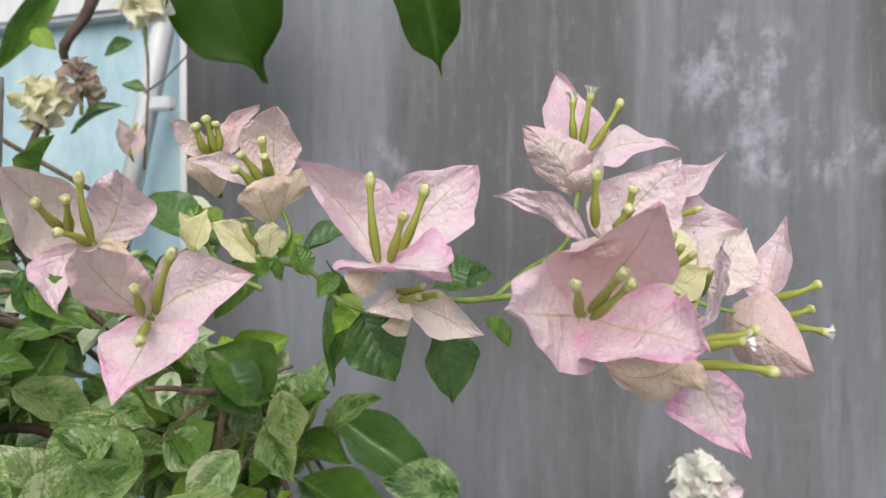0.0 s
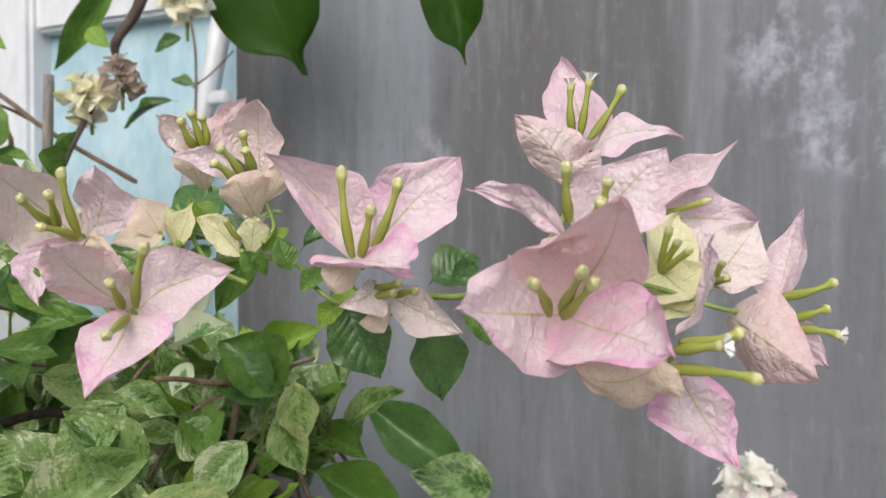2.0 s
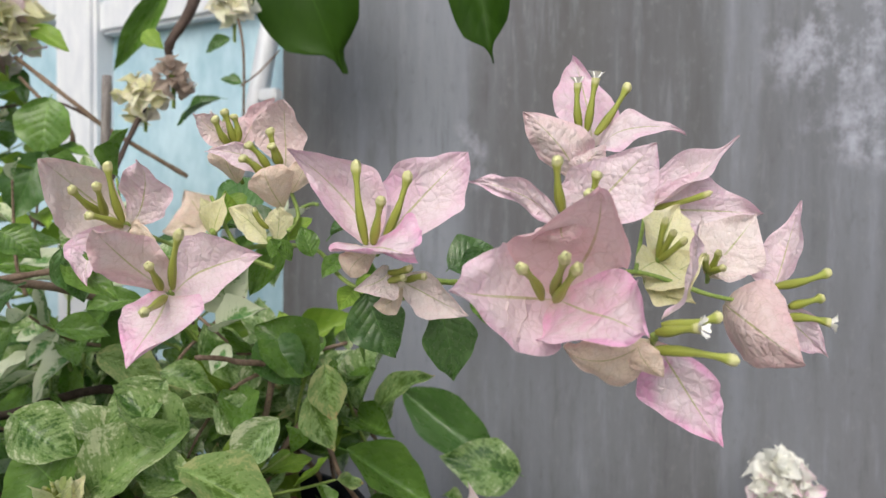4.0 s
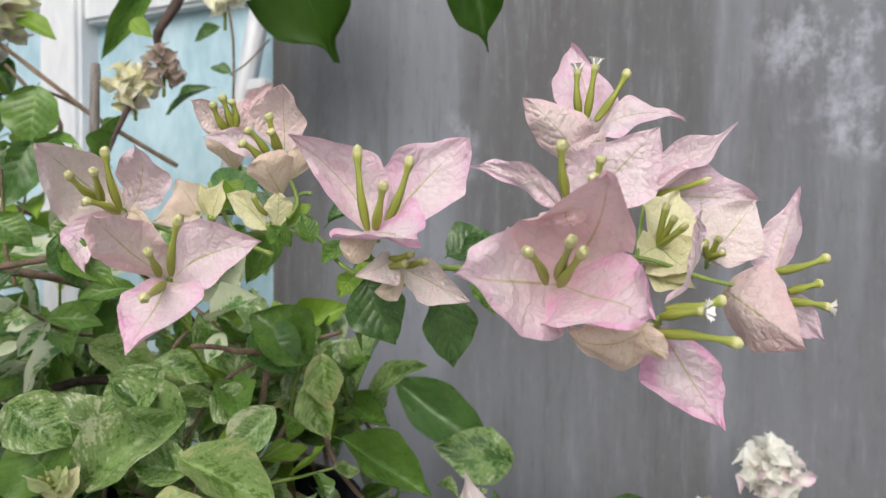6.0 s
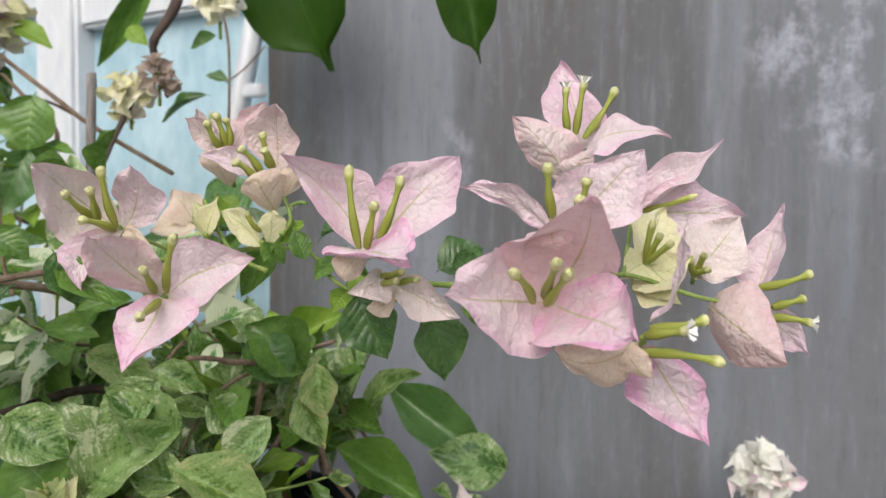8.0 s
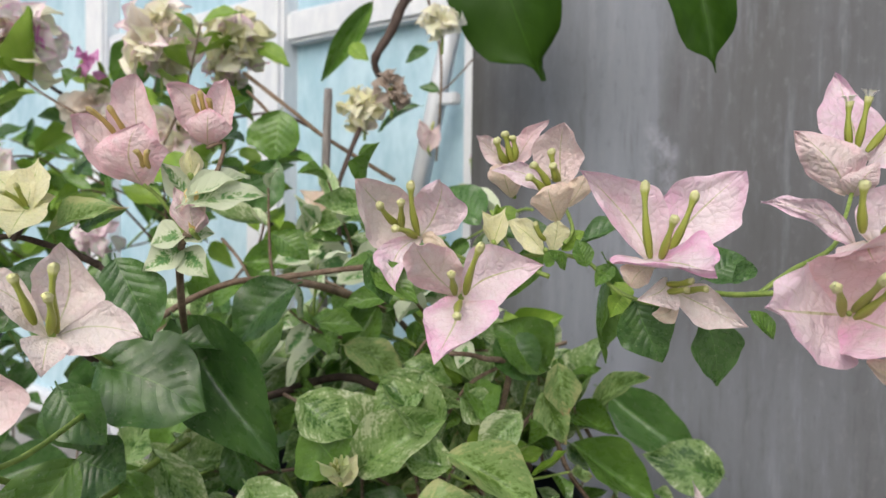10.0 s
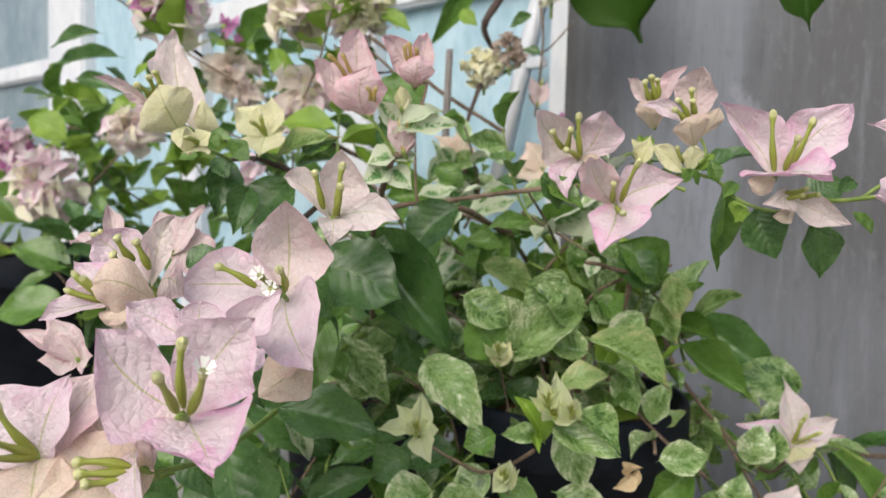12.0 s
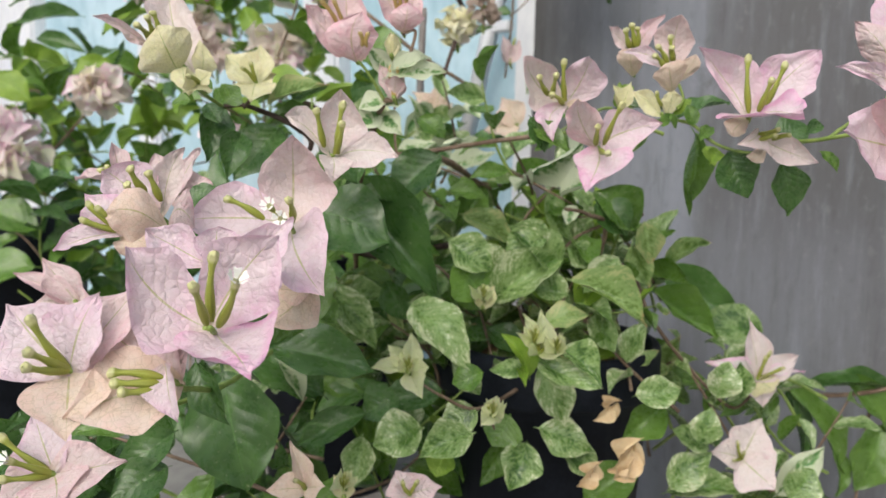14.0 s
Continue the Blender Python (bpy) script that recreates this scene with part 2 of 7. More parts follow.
def wall_material():
    """Old grey render with drips running down, lighter and darker bands and chalky scuffs."""
    mat, nt, bsdf, out = base_material("grey_render")
    tc = nt.nodes.new("ShaderNodeTexCoord")
    def mapped(sx, sz):
        mp = nt.nodes.new("ShaderNodeMapping")
        mp.inputs["Scale"].default_value = (sx, sx, sz)
        nt.links.new(tc.outputs["Object"], mp.inputs["Vector"])
        return mp.outputs[0]
    bands = noise_of(nt, mapped(6.5, 0.5), 1.0, 2.5, 0.5)
    drips = noise_of(nt, mapped(21.0, 1.6), 1.0, 3.0, 0.55)
    cloud = noise_of(nt, mapped(8.0, 6.0), 1.0, 4.0, 0.6)
    colour = mix(nt, step(nt, bands, 0.38, 0.62), (0.089, 0.090, 0.091), (0.171, 0.184, 0.209))
    colour = mix(nt, step(nt, drips, 0.48, 0.74, 0.0, 0.6), colour, (0.277, 0.302, 0.356))
    colour = mix(nt, step(nt, drips, 0.48, 0.26, 0.0, 0.5), colour, (0.067, 0.069, 0.068))
    colour = mix(nt, step(nt, cloud, 0.45, 0.75, 0.0, 0.35), colour, (0.180, 0.188, 0.198))
    sep = nt.nodes.new("ShaderNodeSeparateXYZ")
    nt.links.new(tc.outputs["Object"], sep.inputs[0])
    # brown strip at the wall's edge, a pale band, then a dark upper one
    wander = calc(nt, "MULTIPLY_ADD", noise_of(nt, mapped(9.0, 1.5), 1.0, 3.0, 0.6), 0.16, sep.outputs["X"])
    pale_band = calc(nt, "MULTIPLY", step(nt, wander, 0.10, 0.18), step(nt, wander, 0.28, 0.22))
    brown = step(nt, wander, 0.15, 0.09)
    dark_band = calc(nt, "MULTIPLY", step(nt, wander, 0.25, 0.30), step(nt, wander, 0.47, 0.40))
    dark_band = calc(nt, "MULTIPLY", dark_band, step(nt, calc(nt, "MULTIPLY_ADD", cloud, 0.12, sep.outputs["Z"]), 0.38, 0.54))
    # paler towards the bottom of the wall
    pale_low = step(nt, calc(nt, "MULTIPLY_ADD", drips, 0.2, sep.outputs["Z"]), 0.56, 0.40)
    colour = mix(nt, calc(nt, "MULTIPLY", pale_low, 0.4), colour, (0.198, 0.208, 0.227))
    colour = mix(nt, calc(nt, "MULTIPLY", pale_band, 0.55), colour, (0.251, 0.272, 0.316))
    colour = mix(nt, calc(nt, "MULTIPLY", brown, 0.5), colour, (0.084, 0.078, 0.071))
    colour = mix(nt, calc(nt, "MULTIPLY", dark_band, 0.65), colour, (0.073, 0.070, 0.066))
    # brush marks, grit and the chalky scuffs high on the wall
    brush = noise_of(nt, mapped(70.0, 8.0), 1.0, 6.0, 0.7)
    colour = mix(nt, step(nt, brush, 0.5, 0.72, 0.0, 0.42), colour, (0.286, 0.306, 0.352))
    colour = mix(nt, step(nt, brush, 0.48, 0.30, 0.0, 0.4), colour, (0.065, 0.066, 0.066))
    grit = noise_of(nt, mapped(130.0, 70.0), 1.0, 4.0, 0.65)
    colour = mix(nt, step(nt, grit, 0.53, 0.75, 0.0, 0.35), colour, (0.251, 0.256, 0.267))
    colour = mix(nt, step(nt, grit, 0.46, 0.25, 0.0, 0.3), colour, (0.075, 0.073, 0.073))
    def spot(x, z, rx, rz):
        dx = calc(nt, "DIVIDE", calc(nt, "SUBTRACT", sep.outputs["X"], x), rx)
        dz = calc(nt, "DIVIDE", calc(nt, "SUBTRACT", sep.outputs["Z"], z), rz)
        d = calc(nt, "ADD", calc(nt, "MULTIPLY", dx, dx), calc(nt, "MULTIPLY", dz, dz))
        return step(nt, d, 1.0, 0.1)
    scuff = noise_of(nt, mapped(30.0, 22.0), 1.0, 6.0, 0.7)
    spots = calc(nt, "MAXIMUM", spot(SCUFF_A[0], SCUFF_A[1], 0.075, 0.055), spot(SCUFF_B[0], SCUFF_B[1], 0.09, 0.042))
    spots = calc(nt, "MAXIMUM", spots, calc(nt, "MULTIPLY", spot(SCUFF_C[0], SCUFF_C[1], 0.02, 0.05), 0.7))
    chalk = calc(nt, "MULTIPLY", step(nt, scuff, 0.45, 0.66), spots)
    colour = mix(nt, calc(nt, "MULTIPLY", chalk, 0.65), colour, (0.495, 0.514, 0.608))
    nt.links.new(colour, bsdf.inputs["Base Color"])
    nt.links.new(step(nt, cloud, 0.3, 0.7, 0.55, 0.8), bsdf.inputs["Roughness"])
    bump(nt, bsdf, calc(nt, "ADD", calc(nt, "MULTIPLY", drips, 0.6), scuff), 0.25, 0.002)
    return mat


# the wall's frame: x along it, z up
WALL_YAW = -6.0
SCUFF_A, SCUFF_B, SCUFF_C = (0.47, 0.625), (0.515, 0.56), (0.18, 0.55)

PINK = bract_material("pink_bract", (0.845, 0.715, 0.755), (0.845, 0.54, 0.705), (0.50, 0.50, 0.20), 0.8)
BLUSH = bract_material("blush_bract", (0.855, 0.715, 0.70), (0.85, 0.55, 0.61), (0.50, 0.48, 0.20), 0.75)
IVORY = bract_material("ivory_bract", (0.86, 0.765, 0.735), (0.86, 0.65, 0.69), (0.50, 0.52, 0.22), 0.6, 0.2, 0.0009)
PEACH = bract_material("peach_bract", (0.87, 0.725, 0.585), (0.88, 0.64, 0.58), (0.50, 0.46, 0.18), 0.7, 0.3, 0.0003, 2.4)
CREAM = bract_material("cream_bract", (0.80, 0.785, 0.46), (0.85, 0.74, 0.55), (0.36, 0.44, 0.10), 0.5, 0.25, 0.0004, 1.8)
ROSE = bract_material("rose_bract", (0.865, 0.675, 0.685), (0.855, 0.50, 0.58), (0.56, 0.46, 0.24), 0.8, 0.25, 0.0008)
DUSKY = bract_material("dusky_bract", (0.79, 0.62, 0.60), (0.77, 0.51, 0.54), (0.36, 0.36, 0.12), 0.7)
WHITE = bract_material("white_bract", (0.95, 0.93, 0.87), (0.93, 0.60, 0.78), (0.84, 0.84, 0.64), 1.0, 0.3, 0.0002)
SNOW = bract_material("snow_bract", (0.95, 0.95, 0.89), (0.93, 0.92, 0.82), (0.78, 0.80, 0.60), 0.5, 0.3, 0.0002)
MAUVE = bract_material("mauve_bract", (0.80, 0.36, 0.66), (0.76, 0.16, 0.60), (0.55, 0.16, 0.40), 0.8, 0.5, 0.00015)
DRY = bract_material("dry_bract", (0.92, 0.85, 0.77), (0.80, 0.68, 0.60), (0.58, 0.46, 0.34), 0.6, 0.55, 0.00012)
LILY = bract_material("pale_yellow_bract", (0.92, 0.92, 0.68), (0.93, 0.80, 0.76), (0.78, 0.82, 0.46), 0.7, 0.3, 0.0002)
BRIGHT = bract_material("bright_pink_bract", (0.855, 0.705, 0.755), (0.865, 0.45, 0.68), (0.50, 0.50, 0.20), 1.25)
BUD = bract_material("green_cream_bud", (0.84, 0.90, 0.54), (0.90, 0.86, 0.62), (0.50, 0.62, 0.16), 0.5, 0.6, 0.0002, 1.5)
BROWN = bract_material("withered_bract", (0.50, 0.40, 0.33), (0.36, 0.27, 0.21), (0.22, 0.15, 0.10), 0.6, 0.4, 0.0002)
DARK = leaf_material("dark_leaf", (0.044, 0.112, 0.026), (0.110, 0.225, 0.058), gloss=0.65)
MID = leaf_material("mid_leaf", (0.080, 0.175, 0.028), (0.175, 0.320, 0.060), gloss=0.62)
LIME = leaf_material("lime_leaf", (0.17, 0.31, 0.03), (0.30, 0.45, 0.07))
VARI = leaf_material("variegated_leaf", (0.046, 0.118, 0.022), (0.150, 0.285, 0.055), (0.74, 0.79, 0.52), 0.24, gloss=0.65)
PALE = leaf_material("cream_edged_leaf", (0.07, 0.20, 0.05), (0.14, 0.32, 0.10), (0.74, 0.78, 0.60), 1.2)
SCORCH = leaf_material("scorched_leaf", (0.085, 0.165, 0.03), (0.17, 0.27, 0.05), (0.52, 0.54, 0.25), 0.3, 0.85)
OLIVE = leaf_material("hanging_leaf", (0.017, 0.052, 0.004), (0.038, 0.095, 0.008), gloss=0.15)
STRAW = leaf_material("dry_leaf", (0.66, 0.46, 0.24), (0.84, 0.70, 0.46))
TUBE = floret_material("floret", (0.28, 0.31, 0.045), (0.42, 0.48, 0.10), (0.72, 0.72, 0.36))
TUBE_Y = floret_material("yellow_floret", (0.50, 0.36, 0.12), (0.62, 0.46, 0.16), (0.72, 0.58, 0.26))
BARK = rough_material("bark", (0.13, 0.085, 0.055), (0.30, 0.22, 0.16), 90.0, 0.85, (1, 1, 1), 0.0012)
DARKBARK = rough_material("dark_bark", (0.045, 0.028, 0.022), (0.12, 0.085, 0.07), 90.0, 0.8, (1, 1, 1), 0.0012)
GREENSTEM = rough_material("green_stem", (0.16, 0.25, 0.05), (0.30, 0.40, 0.10), 120.0, 0.5, (1, 1, 1), 0.0004)
STAKE = rough_material("grey_wood", (0.16, 0.14, 0.13), (0.36, 0.33, 0.32), 60.0, 0.85, (6, 6, 1), 0.001)
POT = rough_material("black_plastic", (0.005, 0.007, 0.012), (0.012, 0.016, 0.024), 40.0, 0.6, (1, 1, 1), 0.0004, 0.0, 0.2)
SOIL = rough_material("coir_soil", (0.07, 0.035, 0.018), (0.33, 0.19, 0.10), 70.0, 0.95, (1, 1, 1), 0.004)
PAINT = rough_material("white_paint", (0.66, 0.69, 0.74), (0.82, 0.84, 0.86), 7.0, 0.45, (1, 1, 0.4), 0.0006)
# glass of the far panes, their darker reflection put into its colour
FAR_GLASS = rough_material("grey_blue_glass", (0.20, 0.27, 0.31), (0.32, 0.40, 0.44), 5.0, 0.1, (1, 1, 0.5), 0.0004, 0.0, 0.6)
GLASS = rough_material("blue_film_glass", (0.36, 0.55, 0.64), (0.56, 0.74, 0.82), 5.0, 0.12, (1, 1, 0.5), 0.0004, 0.0, 0.6)
# ground out of view, toned paler to bounce light up onto the flowers
GROUND = rough_material("paving_ground", (0.24, 0.225, 0.21), (0.40, 0.38, 0.355), 6.0, 0.9, (1, 1, 1), 0.003)
# pale so that the unseen wall behind the camera bounces light
BOUNCE_PLASTER = rough_material("pale_plaster", (0.52, 0.51, 0.49), (0.70, 0.69, 0.67), 4.0, 0.85, (1, 1, 1), 0.002)
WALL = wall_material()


# ---- building blocks ----
def mesh_of(name, verts, faces, material, uvs=None):
    me = bpy.data.meshes.new(name)
    me.from_pydata(verts, [], faces)
    if uvs:
        layer = me.uv_layers.new(name="UVMap")
        for loop in me.loops:
            layer.data[loop.index].uv = uvs[loop.vertex_index]
    for poly in me.polygons:
        poly.use_smooth = True
    me.materials.append(material)
    return me


def part(name, data, material, parent, label=""):
    """Links a mesh or a bmesh as one part under a thing or a part."""
    if isinstance(data, bmesh.types.BMesh):
        me = bpy.data.meshes.new(name)
        data.to_mesh(me)
        data.free()
        me.materials.append(material)
        data = me
    ob = new(name, data)
    ob.parent = parent
    return tagged(ob, label)


def thing(name, place, label, category, group=""):
    ob = new(name)
    ob.empty_display_size = 0.02
    ob.location = place
    return tagged(ob, label, category, group)


BLADES = {}


def blade(shape, cup, arch, seed, material, fine=True):
    """A bract or leaf of length 1 and width 1 in its own frame: y along, x across, z out of its upper face."""
    key = (shape, round(cup, 2), round(arch, 2), seed, material.name, fine)
    if key in BLADES:
        return BLADES[key]
    rng = random.Random(repr(key[:4]))
    na, ns = (14, 24) if fine else (8, 12)
    # where it is widest, and how its sides rise from the base and fall to the tip
    peak, low, high = {"bract": (0.4, 0.6, 1.1), "leaf": (0.40, 0.56, 0.92), "round": (0.44, 0.52, 0.74), "drip": (0.5, 0.5, 0.5)}[shape]
    p1, p2, p3, lean = rng.uniform(0, 6.3), rng.uniform(0, 6.3), rng.uniform(0, 6.3), rng.uniform(-0.05, 0.05)
    amp = 0.042 if shape == "bract" else 0.03
    verts, uvs, faces = [], [], []
    extra = 0 if shape == "bract" else 2
    for j in range(-extra, ns + 1):
        s = 0.004 + 0.992 * max(j, 0) ** 0.92 / ns ** 0.92
        if shape == "bract" and cup < 0:
            # the rounder back of a cupped bract
            rise, fall = (s / 0.40) ** 0.5, ((1.0 - s) / 0.60) ** 0.78
            half = 0.5 * (rise ** -5 + max(fall, 1e-4) ** -5) ** -0.2 / 0.87 + 0.002
        elif shape == "bract":
            # straight sides that meet in a sharp tip
            rise, fall = (s / 0.42) ** 0.62, ((1.0 - s) / 0.56) ** 1.16
            half = 0.5 * (rise ** -4 + max(fall, 1e-4) ** -4) ** -0.25 / 0.86 + 0.0015
        else:
            rise, fall = (s / peak) ** low, ((1.0 - s) / (1.0 - peak)) ** high
            half = 0.5 * (rise ** -4 + max(fall, 1e-4) ** -4) ** -0.25 / 0.84
            half = half * (1 - 0.30 * max(0, (s - 0.7) / 0.3) ** 2) + 0.002
            if shape == "drip" and s > 0.84:
                half = min(half, 0.25 * (1 - s) / 0.16 * max(0.3, 1 - (s - 0.84) / 0.08) + 0.006)
        for i in range(na + 1):
            u = -1 + 2 * i / na
            a = abs(u)
            z = arch * math.sin(math.pi * s) + cup * half * a ** 1.2 * 1.15
            z += amp * a * a * (math.sin(9 * s + p1 + (2 if u > 0 else 0)) + 0.6 * math.sin(17 * s + p2 - u))
            z += 0.5 * amp * math.sin(5 * u + p3) * math.sin(6 * s + p1)
            back = -0.07 * a ** 1.6 * (1 - s) ** 3
            if j < 0:
                half, z, back = 0.014, -0.02 * j * j + 0.014 * (1 - a), 0.075 * j
            x = u * half * (1 - 0.25 * abs(cup) * a) + lean * math.sin(math.pi * s)
            x += 0.012 * a * a * math.sin(17 * s + p2 + u) + 0.005 * a * math.sin(29 * s + p1)
            verts.append((x, s + back, z))
            uvs.append(((u + 1) / 2, s))
    for j in range(ns + extra):
        for i in range(na):
            k = j * (na + 1) + i
            faces.append((k, k + 1, k + na + 2, k + na + 1))
    me = mesh_of("blade", verts, faces, material, uvs)
    BLADES[key] = me
    return me


def set_blade(ob, origin, base, tip, width, normal):
    """Turns and sizes a blade so that it reaches from base to tip, with its upper face towards normal."""
    base, tip, n = Vector(base), Vector(tip), Vector(normal)
    y = tip - base
    size = max(y.length, 1e-4)
    y.normalize()
    n = n - n.dot(y) * y
    if n.length < 1e-3:
        n = y.orthogonal()
    n.normalize()
    x = y.cross(n)
    ob.matrix_basis = Matrix.Translation(base - Vector(origin)) @ Matrix((x, y, n)).transposed().to_4x4() @ Matrix.Diagonal((width, size, size, 1))


FLORETS = {}


def floret_mesh(kind, bend, material):
    key = (kind, bend, material.name)
    if key in FLORETS:
        return FLORETS[key]
    n, verts, uvs, faces = 10, [], [], []
    if kind == "thin":
        prof = [(0, 0.5), (0.1, 0.75), (0.3, 0.85), (0.5, 0.7), (0.7, 0.75), (0.85, 0.9), (0.95, 0.8), (1.0, 0.15)]
    else:
        prof = [(0, 0.55), (0.06, 0.85), (0.18, 1.1), (0.32, 1.12), (0.46, 0.9), (0.6, 0.68), (0.74, 0.68), (0.82, 0.9), (0.88, 1.22), (0.93, 1.25), (0.97, 1.0), (1.0, 0.2)]
    if kind == "open":
        prof = prof[:-4] + [(0.88, 1.0), (0.97, 1.15)]
    for s, r in prof:
        off = 0.07 * bend * math.sin(math.pi * s)
        for i in range(n):
            a = 2 * math.pi * i / n
            rr = r * (1 + 0.10 * math.cos(5 * a))
            verts.append((rr * math.cos(a), s, rr * math.sin(a) + off / 0.0018 * 0.018))
            uvs.append((i / n, s * 0.98))
    for j in range(len(prof) - 1):
        for i in range(n):
            k, k2 = j * n + i, j * n + (i + 1) % n
            faces.append((k, k2, k2 + n, k + n))
    if kind == "open":
        k = len(verts)
        faces.append(tuple(range(k - n, k)))
        # five notched white lobes, curling outwards
        for p in range(5):
            c = 2 * math.pi * p / 5
            k = len(verts)
            for rr, da, yy in ((0.6, 0.5, 0.95), (1.3, 0.46, 1.01), (2.0, 0.52, 1.07), (2.45, 0.34, 1.085)):
                for turn, pull in ((-da, 1.0), (0.0, 0.96 if rr < 2 else 0.84), (da, 1.0)):
                    verts.append((pull * rr * math.cos(c + turn), yy + (0.012 if turn else 0), pull * rr * math.sin(c + turn)))
                    uvs.append((0.5, 1.5))
            for row in range(3):
                for q in (0, 1):
                    n0 = k + row * 3 + q
                    faces.append((n0, n0 + 1, n0 + 4, n0 + 3))
    me = mesh_of("floret", verts, faces, material, uvs)
    FLORETS[key] = me
    return me


def tube_mesh(name, points, radii, material, sides=8, knots=0.0):
    """A round stem through the points, thinning from radius to radius."""
    pts = [Vector(p) for p in points]
    path, rad = [], []
    for i in range(len(pts) - 1):
        a, b = pts[max(i - 1, 0)], pts[i]
        c, d = pts[i + 1], pts[min(i + 2, len(pts) - 1)]
        steps = 6
        for k in range(steps + (i == len(pts) - 2)):
            t = k / steps
            path.append(0.5 * ((2 * b) + (c - a) * t + (2 * a - 5 * b + 4 * c - d) * t * t + (3 * b - a - 3 * c + d) * t ** 3))
            rad.append(radii[i] + (radii[i + 1] - radii[i]) * t)
    verts, faces, uvs = [], [], []
    side = None
    for j, p in enumerate(path):
        way = (path[min(j + 1, len(path) - 1)] - path[max(j - 1, 0)]).normalized()
        side = way.orthogonal().normalized() if side is None else (side - side.dot(way) * way).normalized()
        up = way.cross(side)
        r = rad[j] * (1 + knots * (math.sin(j * 2.3) * 0.5 + (0.8 if j % 7 == 3 else 0)))
        for i in range(sides):
            a = 2 * math.pi * i / sides
            verts.append(p + r * (math.cos(a) * side + math.sin(a) * up))
            uvs.append((i / sides, j / len(path)))
    for j in range(len(path) - 1):
        for i in range(sides):
            k, k2 = j * sides + i, j * sides + (i + 1) % sides
            faces.append((k, k2, k2 + sides, k + sides))
    faces.append(tuple(range(sides))[::-1])
    faces.append(tuple(range(len(verts) - sides, len(verts))))
    return mesh_of(name, [tuple(v) for v in verts], faces, material, uvs)


def stem(plant, points, radii, material=None, knots=0.12, name="branch"):
    o = Vector(plant.location)
    return part(name, tube_mesh(name, [Vector(p) - o for p in points], radii, material or BARK, 8, knots), None, plant)


COUNT = [0]


def leaf(plant, base, tip, width, normal, material, cup=0.25, arch=0.06, shape="leaf", fine=True, label=""):
    COUNT[0] += 1
    ob = part("leaf", blade(shape, cup, arch, COUNT[0] % 5, material, fine), None, plant, label)
    set_blade(ob, plant.location, base, tip, width, normal)
    return ob


def petal(knob, centre, base, tip, left, right, mid, material, full, seed):
    """An open bract shaped by its base and tip, its two widest points and the height of its midrib between them. full: how round its sides are."""
    rng = random.Random(seed)
    base, tip, left, right, mid = (Vector(p) for p in (base, tip, left, right, mid))
    size = (tip - base).length
    wide = 0.37
    sides = ((left - mid) / size, (right - mid) / size)
    lift = (mid - base.lerp(tip, wide)) / size
    out = sides[0].cross(tip - base)
    out = (out - sides[1].cross(tip - base)).normalized()
    cupped = 0.5 * (sides[0] + sides[1])
    p1, p2, p3 = (rng.uniform(0, 6.3) for _ in range(3))
    na, ns = 16, 26
    verts, uvs, faces = [], [], []
    for j in range(ns + 1):
        s = 0.003 + 0.994 * (j / ns) ** 0.92
        rise, fall = (s / wide) ** 0.58, ((1.0 - s) / (1.0 - wide)) ** full
        w = (rise ** -5 + max(fall, 1e-4) ** -5) ** -0.2 / 0.87 * (1 - 0.22 * max(0.0, (s - 0.75) / 0.25) ** 2)
        bow = (s / wide) * (2 - s / wide) if s < wide else 1 - ((s - wide) / (1 - wide)) ** 2
        spine = (tip - base) * (s / size) + lift * bow
        for i in range(na + 1):
            u = -1 + 2 * i / na
            a = abs(u)
            arm = sides[0 if u < 0 else 1]
            # the sides leave the midrib flat and turn up towards the rim
            p = spine + (arm - cupped) * (a * w) + cupped * (a ** 1.5 * w)
            p = p + out * (0.036 * a * a * (math.sin(10 * s + p1 + (2.5 if u > 0 else 0)) + 0.6 * math.sin(19 * s + p2 - u)))
            p = p + out * (0.020 * math.sin(6 * u + p3) * math.sin(7 * s + p1) * min(1.0, 4 * s))
            p = p + arm * (0.035 * a * a * math.sin(16 * s + p2 + u) * w + 0.02 * a * a * math.sin(31 * s + p1) * w)
            verts.append(tuple(p))
            uvs.append(((u + 1) / 2, s))
    for j in range(ns):
        for i in range(na):
            k = j * (na + 1) + i
            faces.append((k, k + 1, k + na + 2, k + na + 1))
    ob = part("bract", mesh_of("bract", verts, faces, material, uvs), None, knob)
    ob.location, ob.scale = base - Vector(centre), (size, size, size)
    return ob


